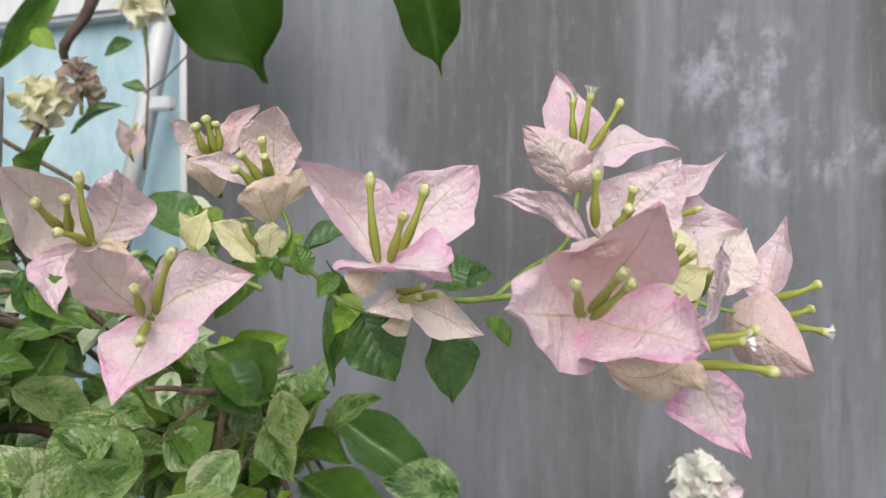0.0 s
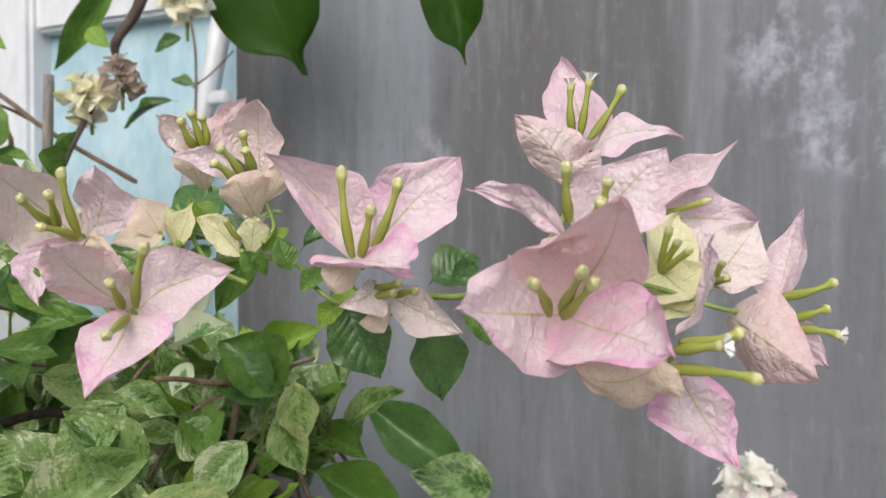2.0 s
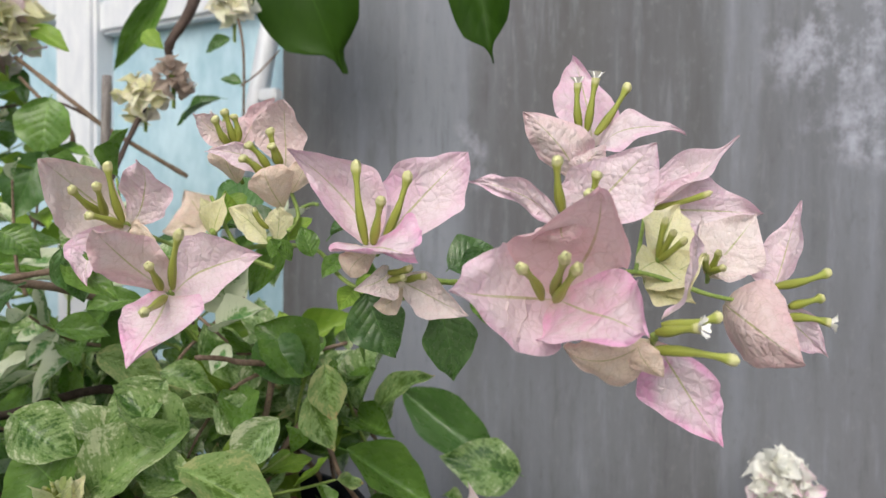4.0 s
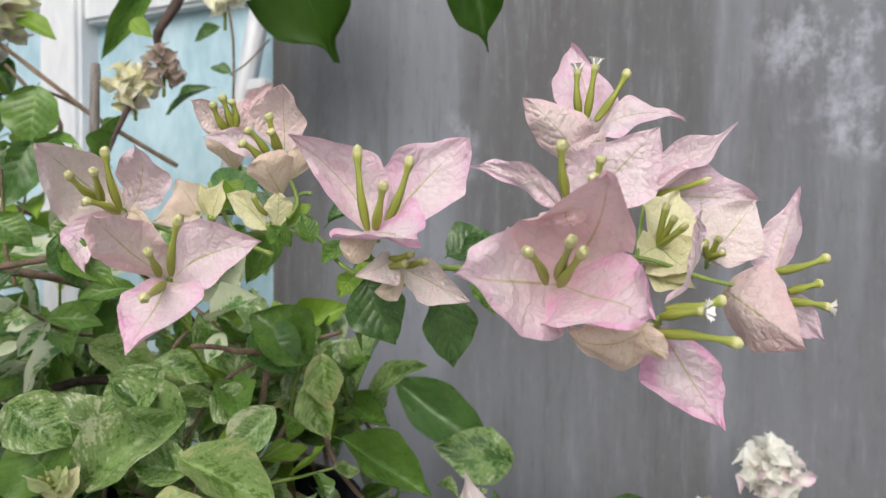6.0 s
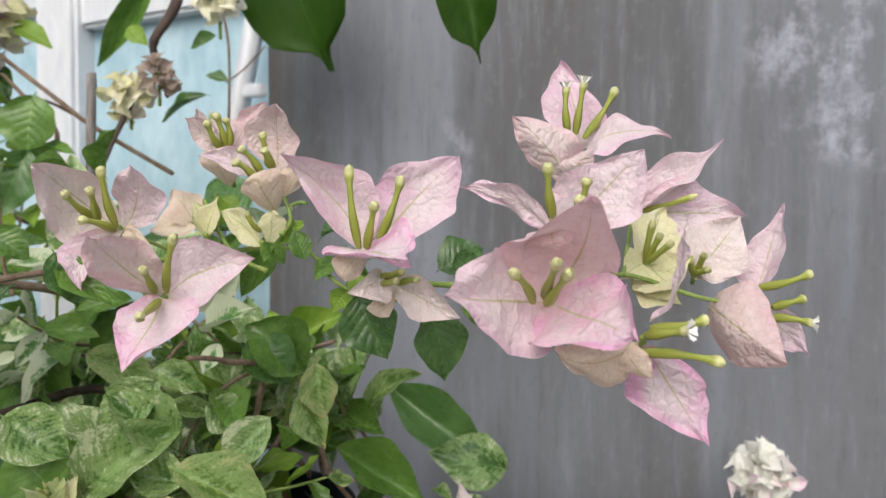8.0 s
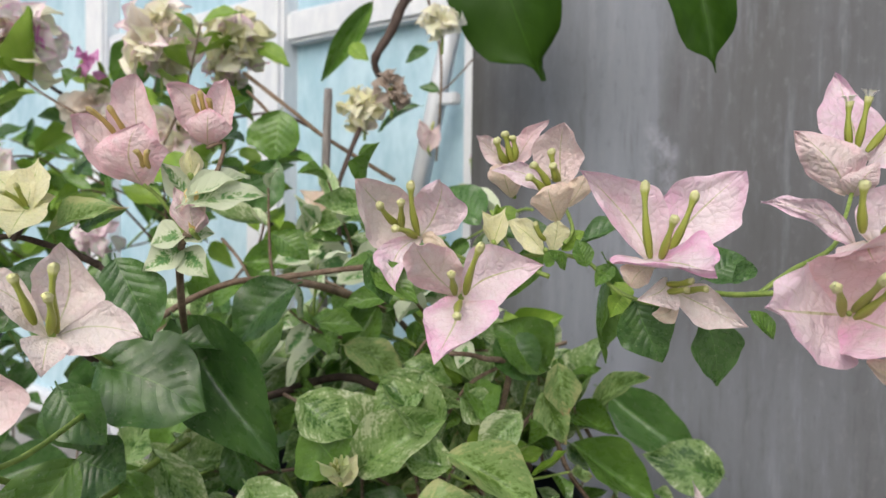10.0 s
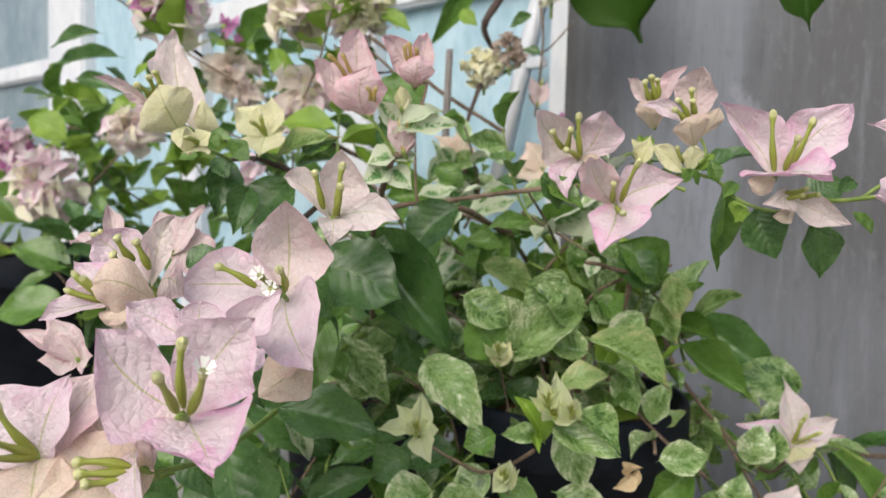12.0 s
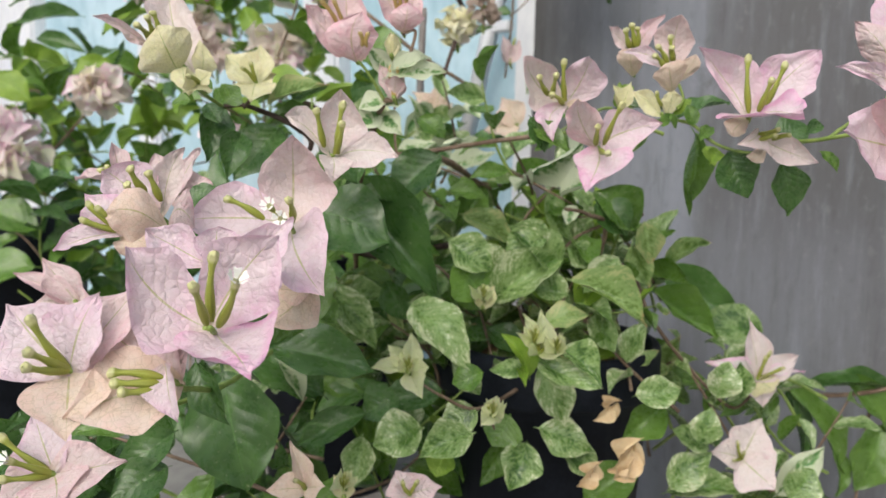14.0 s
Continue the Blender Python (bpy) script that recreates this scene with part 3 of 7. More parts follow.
def flower(plant, centre, bracts, florets, material=None, label="", down=(0, 0.8, -0.6), r=0.00132, stalk=0.006, floret_mat=None, petals=()):
    """A bougainvillea flower: a green knob on a short stalk, papery bracts round it and tubular florets.
    bracts: (tip, width, facing, cup, arch[, material[, base]]); florets: (tip, kind[, base]);
    petals: open bracts as (base, tip, left, right, mid, material, full)."""
    material = material or PINK
    c = Vector(centre)
    o = Vector(plant.location)
    d = Vector(down).normalized()
    knob = part("flower", tube_mesh("flower", [d * stalk, d * stalk * 0.5, Vector((0, 0, 0)), -d * 0.002], [0.0008, 0.0009, 0.0014, 0.0008], GREENSTEM), None, plant, label)
    knob.location = c - o
    for k, (tip, width, facing, cup, arch, *more) in enumerate(bracts):
        COUNT[0] += 1
        mat = more[0] if more else material
        base = Vector(more[1]) if len(more) > 1 else c
        ob = part("bract", blade("bract", cup, arch, COUNT[0] % 7, mat), None, knob)
        set_blade(ob, c, base, tip, width, facing)
    for base, tip, left, right, mid, mat, full in petals:
        COUNT[0] += 1
        petal(knob, c, base, tip, left, right, mid, mat, full, COUNT[0])
    for k, (tip, kind, *more) in enumerate(florets):
        base = Vector(more[0]) if more else c
        ob = part("floret", floret_mesh(kind, (k % 3) - 1, floret_mat or TUBE), None, knob)
        y = Vector(tip) - base
        n = y.orthogonal().normalized()
        ob.matrix_basis = Matrix.Translation(base - c) @ Matrix((y.normalized().cross(n), y.normalized(), n)).transposed().to_4x4() @ Matrix.Diagonal((r, y.length, r, 1))
    return knob


def cluster(plant, centre, size, materials, seed, count=34, facing=(0.2, -1, 0.1), label=""):
    """A full, many-bracted double flower head: a ruffled ball of small bracts."""
    rng = random.Random(seed)
    c, o = Vector(centre), Vector(plant.location)
    knob = part("flower_head", tube_mesh("flower_head", [(0, 0, -size * 0.9), (0, 0, -size * 0.3), (0, 0, 0), (0, 0, size * 0.2)], [0.0012, 0.0014, size * 0.2, 0.002], GREENSTEM), None, plant, label)
    knob.location = c - o
    f = Vector(facing).normalized()
    for k in range(count):
        d = Vector((rng.gauss(0, 1), rng.gauss(0, 1), rng.gauss(0, 1))).normalized()
        d = (d + 0.7 * f).normalized()
        base = c + d * size * rng.uniform(0.1, 0.45)
        turn = Vector((rng.gauss(0, 1), rng.gauss(0, 1), rng.gauss(0, 1))).normalized()
        flat = turn - turn.dot(d) * d
        way = (flat.normalized() + d * rng.uniform(0.15, 0.9)).normalized()
        tip = base + way * size * rng.uniform(0.38, 0.62)
        ob = part("bract", blade("bract", 0.4, 0.12, k % 7, materials[rng.choices(range(len(materials)), [4, 2.5, 0.8][:len(materials)])[0]], False), None, knob)
        set_blade(ob, c, base, tip, size * rng.uniform(0.32, 0.5), d + 0.4 * f + 0.3 * turn)
    return knob


def box(bm, lo, hi, bevel=0.0):
    m = Matrix.Translation((Vector(lo) + Vector(hi)) / 2) @ Matrix.Diagonal((*(Vector(hi) - Vector(lo)), 1))
    made = bmesh.ops.create_cube(bm, size=1, matrix=m)
    if bevel:
        edges = list({e for v in made["verts"] for e in v.link_edges})
        bmesh.ops.bevel(bm, geom=edges, offset=bevel, segments=2, affect="EDGES", clamp_overlap=True)


def structure(name, bm, material, label, category, parent=None):
    me = bpy.data.meshes.new(name)
    bm.to_mesh(me)
    bm.free()
    me.materials.append(material)
    ob = new(name, me)
    ob.parent = parent
    return tagged(ob, label, category, kind="structure")


# ---- the setting ----
WALL_EDGE = (-0.2196, 0.6643)
WIN, WIN_YAW = (-0.1268, 0.7683), -18.0
WIN_POSTS = [(0.0, 0.16), (0.48, 0.56), (0.96, 1.03), (1.45, 1.64), (2.3, 2.36), (3.1, 3.16)]
WIN_RAILS = (0.0, 0.655, 1.15, 1.7, 2.255)

FLOOR = 0.08
bm = bmesh.new()
bmesh.ops.create_grid(bm, x_segments=40, y_segments=40, size=60)
bmesh.ops.translate(bm, verts=bm.verts, vec=(0, 0, FLOOR))
structure("ground", bm, GROUND, "worn grey paved yard under the pots", "ground")

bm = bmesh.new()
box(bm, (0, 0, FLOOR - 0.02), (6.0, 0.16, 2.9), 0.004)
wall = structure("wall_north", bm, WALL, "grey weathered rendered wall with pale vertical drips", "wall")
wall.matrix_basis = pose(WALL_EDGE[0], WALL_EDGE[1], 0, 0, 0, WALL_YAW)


def window_front():
    """A white-framed glazed front that runs back from behind the wall's edge."""
    root = thing("window_1", (WIN[0], WIN[1], FLOOR), "white painted window front with pale blue panes", "window")
    tagged(root, kind="structure")
    root.rotation_euler = (0, 0, radians(WIN_YAW))
    posts = WIN_POSTS
    for x0, x1 in posts:
        bm = bmesh.new()
        box(bm, (-x1, 0.0, 0), (-x0, 0.07, 2.3), 0.006)
        part("window_frame", bm, PAINT, root)
    edges = [(posts[i][1], posts[i + 1][0]) for i in range(len(posts) - 1)]
    for x0, x1 in edges:
        for z in WIN_RAILS:
            if z == WIN_RAILS[1] and 1.0 < x0 < 1.4:
                continue
            z = z + (0.04 if 0.5 < x0 < 1.2 and z > 0 else 0.008)
            bm = bmesh.new()
            box(bm, (-x1, 0.008, z), (-x0, 0.062, z + 0.045), 0.005)
            part("rail", bm, PAINT, root)
        bm = bmesh.new()
        box(bm, (-x1, 0.032, 0.05), (-x0, 0.038, 2.25))
        part("pane", bm, FAR_GLASS if x0 > 1.5 else GLASS, root)
    bm = bmesh.new()
    box(bm, (-posts[-1][1], -0.01, 2.3), (0.0, 0.1, 2.9), 0.004)
    part("lintel", bm, PAINT, root)
    # a leaning white bar beside the wall, with a short cross bar
    bar_corners = [(-0.166 - 0.25 * (0.66 - z) + dx, y, z) for z in (0.36, 0.72) for y in (-0.014, 0.004) for dx in (-0.008, 0.008)]
    sides = [(0, 1, 3, 2), (4, 6, 7, 5), (0, 4, 5, 1), (2, 3, 7, 6), (0, 2, 6, 4), (1, 5, 7, 3)]
    part("casement_stile", mesh_of("casement_stile", bar_corners, sides, PAINT), None, root)
    bm = bmesh.new()
    box(bm, (-0.19, -0.013, 0.548), (-0.1605, 0.002, 0.562), 0.002)
    part("casement_rail", bm, PAINT, root)
    return root


window_front()
# an unseen pale wall added behind the camera to bounce light forward
bm = bmesh.new()
box(bm, (-3.4, -3.2, FLOOR - 0.02), (6.2, -3.04, 1.0), 0.004)
structure("wall_south", bm, BOUNCE_PLASTER, "unseen low pale wall added to bounce light", "wall")


# ---- pots ----
def pot(place, radius, height, label):
    """A tapered black nursery pot with a rolled rim, filled with coir."""
    root = thing("plant_pot", place, label, "plant pot", "black pots in the yard")
    n = 40
    prof = [(0.0, 0.0), (0.72, 0.0), (0.74, 0.01), (0.93, 0.86), (1.0, 0.865), (1.02, 0.88), (1.02, 0.985), (1.0, 1.0), (0.95, 1.0), (0.94, 0.98), (0.90, 0.86), (0.88, 0.80)]
    verts = [(radius * r * math.cos(2 * math.pi * i / n), radius * r * math.sin(2 * math.pi * i / n), height * z) for r, z in prof for i in range(n)]
    faces = [(j * n + i, j * n + (i + 1) % n, (j + 1) * n + (i + 1) % n, (j + 1) * n + i) for j in range(len(prof) - 1) for i in range(n)]
    part("pot_body", mesh_of("pot_body", verts, faces, POT), None, root)
    rings, verts, faces = 12, [(0, 0, height * 0.9 + 0.022)], []
    for j in range(1, rings + 1):
        for i in range(n):
            r, a = radius * 0.925 * j / rings, 2 * math.pi * i / n
            x, y = r * math.cos(a), r * math.sin(a)
            verts.append((x, y, height * 0.9 + 0.022 * (1 - (j / rings) ** 2) + 0.010 * noise.noise((x * 60, y * 60, 3)) + 0.006 * noise.noise((x * 160, y * 160, 7))))
    faces += [(0, 1 + i, 1 + (i + 1) % n) for i in range(n)]
    for j in range(rings - 1):
        for i in range(n):
            k, k2 = 1 + j * n + i, 1 + j * n + (i + 1) % n
            faces.append((k, k + n, k2 + n, k2))
    part("soil", mesh_of("soil", verts, faces, SOIL), None, root, "brown coir soil")
    return root


# ---- the plants ----
def fill(plant, centre, reach, count, size, materials, seed, lean=(0.1, -0.6, 0.75), fine=False, keep=None):
    """Loose leaves round a spot, in whorls along short twigs."""
    rng = random.Random(seed)
    c, o = Vector(centre), Vector(plant.location)
    left = count
    while left > 0:
        p = c + Vector((rng.uniform(-1, 1) * reach[0], rng.uniform(-1, 1) * reach[1], rng.uniform(-1, 1) * reach[2]))
        way = Vector((rng.gauss(0, 0.8), rng.gauss(-0.25, 0.6), rng.gauss(0.35, 0.5))).normalized()
        side = way.orthogonal().normalized()
        long = size * rng.uniform(1.3, 2.2)
        bend = Vector((rng.gauss(0, 0.2), rng.gauss(0, 0.2), rng.gauss(0, 0.2))) * long
        line = [p - way * long * 0.8, p - way * long * 0.3 + bend * 0.5, p + way * long * 0.2 + bend * 0.3, p + way * long * 0.6]
        part("twig", tube_mesh("twig", [q - o for q in line], [0.0013, 0.0011, 0.0009, 0.0006], rng.choice((BARK, GREENSTEM)), 5, 0.1), None, plant)
        n = min(left, rng.randint(4, 7))
        left -= n
        for k in range(n):
            f = k / max(n - 1, 1)
            at = line[1].lerp(line[3], f)
            turn = Matrix.Rotation(2.4 * k + rng.uniform(-0.4, 0.4), 3, way)
            out = (turn @ side + way * (0.35 + 0.5 * f) + Vector((0, -0.1, -0.25))).normalized()
            s = size * rng.uniform(0.7, 1.25) * (1.1 - 0.45 * f)
            face = Vector(lean) + 0.35 * Vector((rng.gauss(0, 1), rng.gauss(0, 1), rng.gauss(0, 1))) + 0.4 * way
            leaf(plant, at + out * s * 0.12, at + out * s * 1.1, s * rng.uniform(0.52, 0.68), face, materials[rng.randrange(len(materials))], rng.choice((0.2, 0.35, 0.55)), rng.choice((0.05, 0.12, -0.08)), rng.choice(("leaf", "leaf", "round")), fine)


main = thing("bougainvillea", (-0.10, 0.36, FLOOR + 0.2), "pale pink bougainvillea with variegated leaves in a black pot", "flowering shrub")
back = thing("bougainvillea", (-0.52, 0.62, FLOOR + 0.2), "double-flowered pink and white bougainvillea with green leaves", "flowering shrub")
side = thing("bougainvillea", (0.06, 0.50, FLOOR), "low shrub with narrow hanging green leaves and white flowers", "flowering shrub")
pot((-0.1390, 0.3751, FLOOR), 0.079, 0.2494, "black plastic nursery pot holding the variegated bougainvillea")
pot((-0.4433, 0.6339, FLOOR), 0.10, 0.2760, "black plastic nursery pot behind the shrub")
pot((-0.8632, 0.5542, FLOOR), 0.11, 0.3058, "black plastic nursery pot with the double-flowered shrub")
# flowers along the front branch
flower(main, (-0.0175, 0.2390, 0.4754),
       [],
       [((-0.0202, 0.2254, 0.5037), "bud", (-0.0183, 0.2310, 0.4767)),
        ((-0.0095, 0.2166, 0.4916), "bud", (-0.0144, 0.2250, 0.4770)),
        ((-0.0034, 0.2275, 0.5002), "bud", (-0.0121, 0.2310, 0.4787))],
       PINK, "pale pink flower with three open bracts and green florets", stalk=0.004,
       petals=[((-0.0184, 0.2380, 0.4754), (-0.0424, 0.2233, 0.5072), (-0.0304, 0.2302, 0.4866), (-0.0145, 0.2351, 0.4992), (-0.0272, 0.2401, 0.4905), PINK, 0.95),
               ((-0.0163, 0.2380, 0.4754), (0.0126, 0.2465, 0.5078), (-0.0145, 0.2421, 0.5002), (0.0090, 0.2418, 0.4863), (-0.0063, 0.2470, 0.4893), PINK, 0.80),
               ((-0.0214, 0.2361, 0.4762), (0.0032, 0.2053, 0.4740), (-0.0003, 0.2202, 0.4845), (-0.0316, 0.2331, 0.4752), (-0.0097, 0.2170, 0.4757), BRIGHT, 0.80),
               ((-0.0176, 0.2400, 0.4749), (-0.0247, 0.2351, 0.4657), (-0.0284, 0.2361, 0.4737), (-0.0191, 0.2360, 0.4678), (-0.0230, 0.2341, 0.4706), PEACH, 0.70)])
flower(main, (-0.0109, 0.2430, 0.4651),
       [],
       [((-0.0035, 0.2329, 0.4695), "thin", (-0.0130, 0.2400, 0.4673)),
        ((-0.0051, 0.2299, 0.4664), "thin", (-0.0125, 0.2380, 0.4645)),
        ((0.0011, 0.2319, 0.4665), "thin", (-0.0066, 0.2379, 0.4647))],
       IVORY, "small ivory flower under the pink one", r=0.0014, stalk=0.004,
       petals=[((-0.0104, 0.2430, 0.4646), (0.0143, 0.2359, 0.4537), (0.0011, 0.2389, 0.4672), (-0.0025, 0.2389, 0.4530), (0.0002, 0.2439, 0.4594), IVORY, 0.95),
               ((-0.0126, 0.2400, 0.4681), (-0.0223, 0.2310, 0.4622), (-0.0146, 0.2350, 0.4694), (-0.0082, 0.2319, 0.4592), (-0.0151, 0.2360, 0.4647), IVORY, 0.90),
               ((-0.0086, 0.2429, 0.4619), (-0.0178, 0.2380, 0.4562), (-0.0139, 0.2390, 0.4599), (-0.0103, 0.2389, 0.4535), (-0.0125, 0.2370, 0.4572), PEACH, 0.75)])
flower(main, (-0.0539, 0.2514, 0.5000),
       [],
       [((-0.0563, 0.2434, 0.5169), "bud", (-0.0544, 0.2494, 0.5048)),
        ((-0.0555, 0.2424, 0.5109), "bud", (-0.0552, 0.2484, 0.5047)),
        ((-0.0625, 0.2375, 0.5109), "bud", (-0.0572, 0.2454, 0.5023)),
        ((-0.0637, 0.2355, 0.5060), "bud", (-0.0586, 0.2434, 0.5000))],
       PINK, "pale pink cupped flower on the branch", stalk=0.004,
       petals=[((-0.0537, 0.2514, 0.5025), (-0.0516, 0.2434, 0.5265), (-0.0651, 0.2485, 0.5162), (-0.0450, 0.2483, 0.5125), (-0.0549, 0.2544, 0.5152), BLUSH, 0.75),
               ((-0.0581, 0.2494, 0.4995), (-0.0796, 0.2413, 0.5086), (-0.0654, 0.2425, 0.5021), (-0.0656, 0.2455, 0.5113), (-0.0668, 0.2465, 0.5073), PINK, 1.00),
               ((-0.0541, 0.2503, 0.4890), (-0.0564, 0.2394, 0.5023), (-0.0636, 0.2424, 0.4958), (-0.0476, 0.2423, 0.5017), (-0.0555, 0.2410, 0.4963), PEACH, 0.80),
               ((-0.0520, 0.2523, 0.4945), (-0.0439, 0.2463, 0.5072), (-0.0516, 0.2484, 0.5026), (-0.0420, 0.2493, 0.5005), (-0.0463, 0.2478, 0.5011), PEACH, 0.80)])
flower(main, (-0.0750, 0.2595, 0.5013),
       [],
       [((-0.0790, 0.2476, 0.5219), "bud", (-0.0767, 0.2556, 0.5123)),
        ((-0.0764, 0.2496, 0.5247), "bud", (-0.0745, 0.2556, 0.5129)),
        ((-0.0739, 0.2516, 0.5231), "bud", (-0.0735, 0.2555, 0.5135))],
       BLUSH, "half-open blush flower on the branch", stalk=0.004,
       petals=[((-0.0741, 0.2585, 0.5107), (-0.0600, 0.2565, 0.5295), (-0.0756, 0.2596, 0.5229), (-0.0660, 0.2555, 0.5172), (-0.0711, 0.2605, 0.5192), ROSE, 0.95),
               ((-0.0741, 0.2585, 0.5107), (-0.0873, 0.2477, 0.5228), (-0.0815, 0.2496, 0.5115), (-0.0795, 0.2556, 0.5213), (-0.0816, 0.2546, 0.5171), BLUSH, 0.90),
               ((-0.0757, 0.2595, 0.4985), (-0.0767, 0.2506, 0.5119), (-0.0835, 0.2516, 0.5075), (-0.0692, 0.2535, 0.5077), (-0.0762, 0.2512, 0.5061), PEACH, 0.80)])
flower(main, (-0.0793, 0.2475, 0.4800),
       [((-0.0749, 0.2484, 0.4945), 0.0112, (-0.01, -0.96, 0.29), 0.40, 0.06),
        ((-0.0842, 0.2473, 0.4931), 0.0100, (0.67, -0.68, 0.30), 0.40, 0.05)],
       [],
       CREAM, "closed green cream bud on the branch", stalk=0.003)
flower(main, (-0.0590, 0.2504, 0.4773),
       [],
       [((-0.0619, 0.2424, 0.4891), "thin", (-0.0591, 0.2484, 0.4819))],
       CREAM, "small cream young flower", r=0.0012, stalk=0.004,
       petals=[((-0.0594, 0.2494, 0.4767), (-0.0744, 0.2490, 0.4892), (-0.0679, 0.2484, 0.4788), (-0.0640, 0.2484, 0.4892), (-0.0661, 0.2494, 0.4840), CREAM, 0.90),
               ((-0.0566, 0.2503, 0.4770), (-0.0541, 0.2463, 0.4894), (-0.0597, 0.2474, 0.4846), (-0.0494, 0.2483, 0.4844), (-0.0545, 0.2473, 0.4844), CREAM, 0.85)])
flower(main, (-0.1099, 0.2428, 0.4825),
       [],
       [((-0.1063, 0.2255, 0.5041), "bud", (-0.1070, 0.2358, 0.4836)),
        ((-0.1095, 0.2238, 0.4966), "bud", (-0.1144, 0.2368, 0.4855)),
        ((-0.1185, 0.2229, 0.4955), "bud", (-0.1158, 0.2368, 0.4869)),
        ((-0.1120, 0.2218, 0.4859), "bud", (-0.1081, 0.2368, 0.4823))],
       BLUSH, "pale pink flower with broad rounded bracts", stalk=0.004,
       # paler left and right bracts: light painted in to offset their shading
       petals=[((-0.1105, 0.2428, 0.4826), (-0.1239, 0.2155, 0.5043), (-0.1216, 0.2249, 0.4792), (-0.1125, 0.2358, 0.4995), (-0.1227, 0.2389, 0.4928), IVORY, 0.72),
               ((-0.1090, 0.2428, 0.4826), (-0.0933, 0.2220, 0.5043), (-0.1094, 0.2378, 0.4974), (-0.0866, 0.2316, 0.4884), (-0.1009, 0.2387, 0.4916), PINK, 0.80),
               ((-0.1064, 0.2387, 0.4823), (-0.1090, 0.2184, 0.4626), (-0.1063, 0.2237, 0.4740), (-0.1194, 0.2218, 0.4773), (-0.1131, 0.2288, 0.4757), PINK, 0.90),
               ((-0.1076, 0.2408, 0.4823), (-0.0923, 0.2316, 0.4768), (-0.1001, 0.2337, 0.4847), (-0.1023, 0.2347, 0.4794), (-0.0992, 0.2327, 0.4820), PEACH, 0.70)])
flower(main, (-0.0890, 0.2366, 0.4591),
       [],
       [((-0.0750, 0.2164, 0.4814), "bud", (-0.0856, 0.2305, 0.4613)),
        ((-0.0870, 0.2174, 0.4703), "bud", (-0.0897, 0.2306, 0.4610)),
        ((-0.0792, 0.2015, 0.4561), "bud", (-0.0869, 0.2285, 0.4587))],
       PINK, "pink flower with three spread pointed bracts", stalk=0.004,
       petals=[((-0.0893, 0.2356, 0.4597), (-0.0948, 0.2007, 0.4812), (-0.1025, 0.2157, 0.4663), (-0.0878, 0.2266, 0.4755), (-0.0951, 0.2216, 0.4694), BLUSH, 0.78),
               ((-0.0878, 0.2356, 0.4592), (-0.0575, 0.2397, 0.4726), (-0.0825, 0.2336, 0.4799), (-0.0767, 0.2315, 0.4552), (-0.0796, 0.2405, 0.4671), PINK, 0.90),
               ((-0.0882, 0.2326, 0.4589), (-0.0910, 0.2114, 0.4373), (-0.0696, 0.2214, 0.4563), (-0.0994, 0.2236, 0.4562), (-0.0870, 0.2225, 0.4517), BRIGHT, 0.85)])
flower(main, (0.0521, 0.2795, 0.5052),
       [],
       [((0.0488, 0.2726, 0.5354), "open", (0.0495, 0.2756, 0.5182)),
        ((0.0552, 0.2726, 0.5370), "open", (0.0521, 0.2756, 0.5178)),
        ((0.0671, 0.2755, 0.5350), "bud", (0.0553, 0.2755, 0.5165))],
       PINK, "pink flower with two white open florets", stalk=0.004,
       petals=[((0.0541, 0.2815, 0.5134), (0.0466, 0.2969, 0.5495), (0.0399, 0.2837, 0.5290), (0.0634, 0.2835, 0.5266), (0.0523, 0.2896, 0.5300), PINK, 0.95),
               ((0.0488, 0.2746, 0.5004), (0.0297, 0.2644, 0.5237), (0.0345, 0.2707, 0.5088), (0.0543, 0.2705, 0.5152), (0.0431, 0.2666, 0.5110), BLUSH, 0.75),
               ((0.0535, 0.2785, 0.5051), (0.0859, 0.2687, 0.5156), (0.0650, 0.2765, 0.5242), (0.0611, 0.2665, 0.5102), (0.0643, 0.2735, 0.5175), PINK, 1.10),
               ((0.0511, 0.2745, 0.4998), (0.0585, 0.2685, 0.5119), (0.0460, 0.2676, 0.5057), (0.0574, 0.2695, 0.5028), (0.0520, 0.2655, 0.5048), BLUSH, 0.70)])
flower(main, (0.0484, 0.2255, 0.4825),
       [],
       [((0.0431, 0.2047, 0.5021), "bud", (0.0445, 0.2142, 0.4868)),
        ((0.0541, 0.2085, 0.4980), "bud", (0.0523, 0.2135, 0.4873)),
        ((0.0524, 0.2055, 0.4924), "bud", (0.0501, 0.2135, 0.4861))],
       PINK, "pale pink flower in the right-hand spray", stalk=0.004,
       petals=[((0.0448, 0.2236, 0.4813), (0.0162, 0.2199, 0.4962), (0.0344, 0.2147, 0.4962), (0.0362, 0.2196, 0.4857), (0.0344, 0.2182, 0.4910), PINK, 1.05),
               ((0.0488, 0.2245, 0.4832), (0.0714, 0.2219, 0.5073), (0.0449, 0.2206, 0.4976), (0.0685, 0.2174, 0.4862), (0.0576, 0.2235, 0.4927), PINK, 0.85),
               ((0.0476, 0.2245, 0.4838), (0.0461, 0.2015, 0.4778), (0.0361, 0.2086, 0.4805), (0.0543, 0.2085, 0.4866), (0.0443, 0.2046, 0.4824), BLUSH, 0.80)])
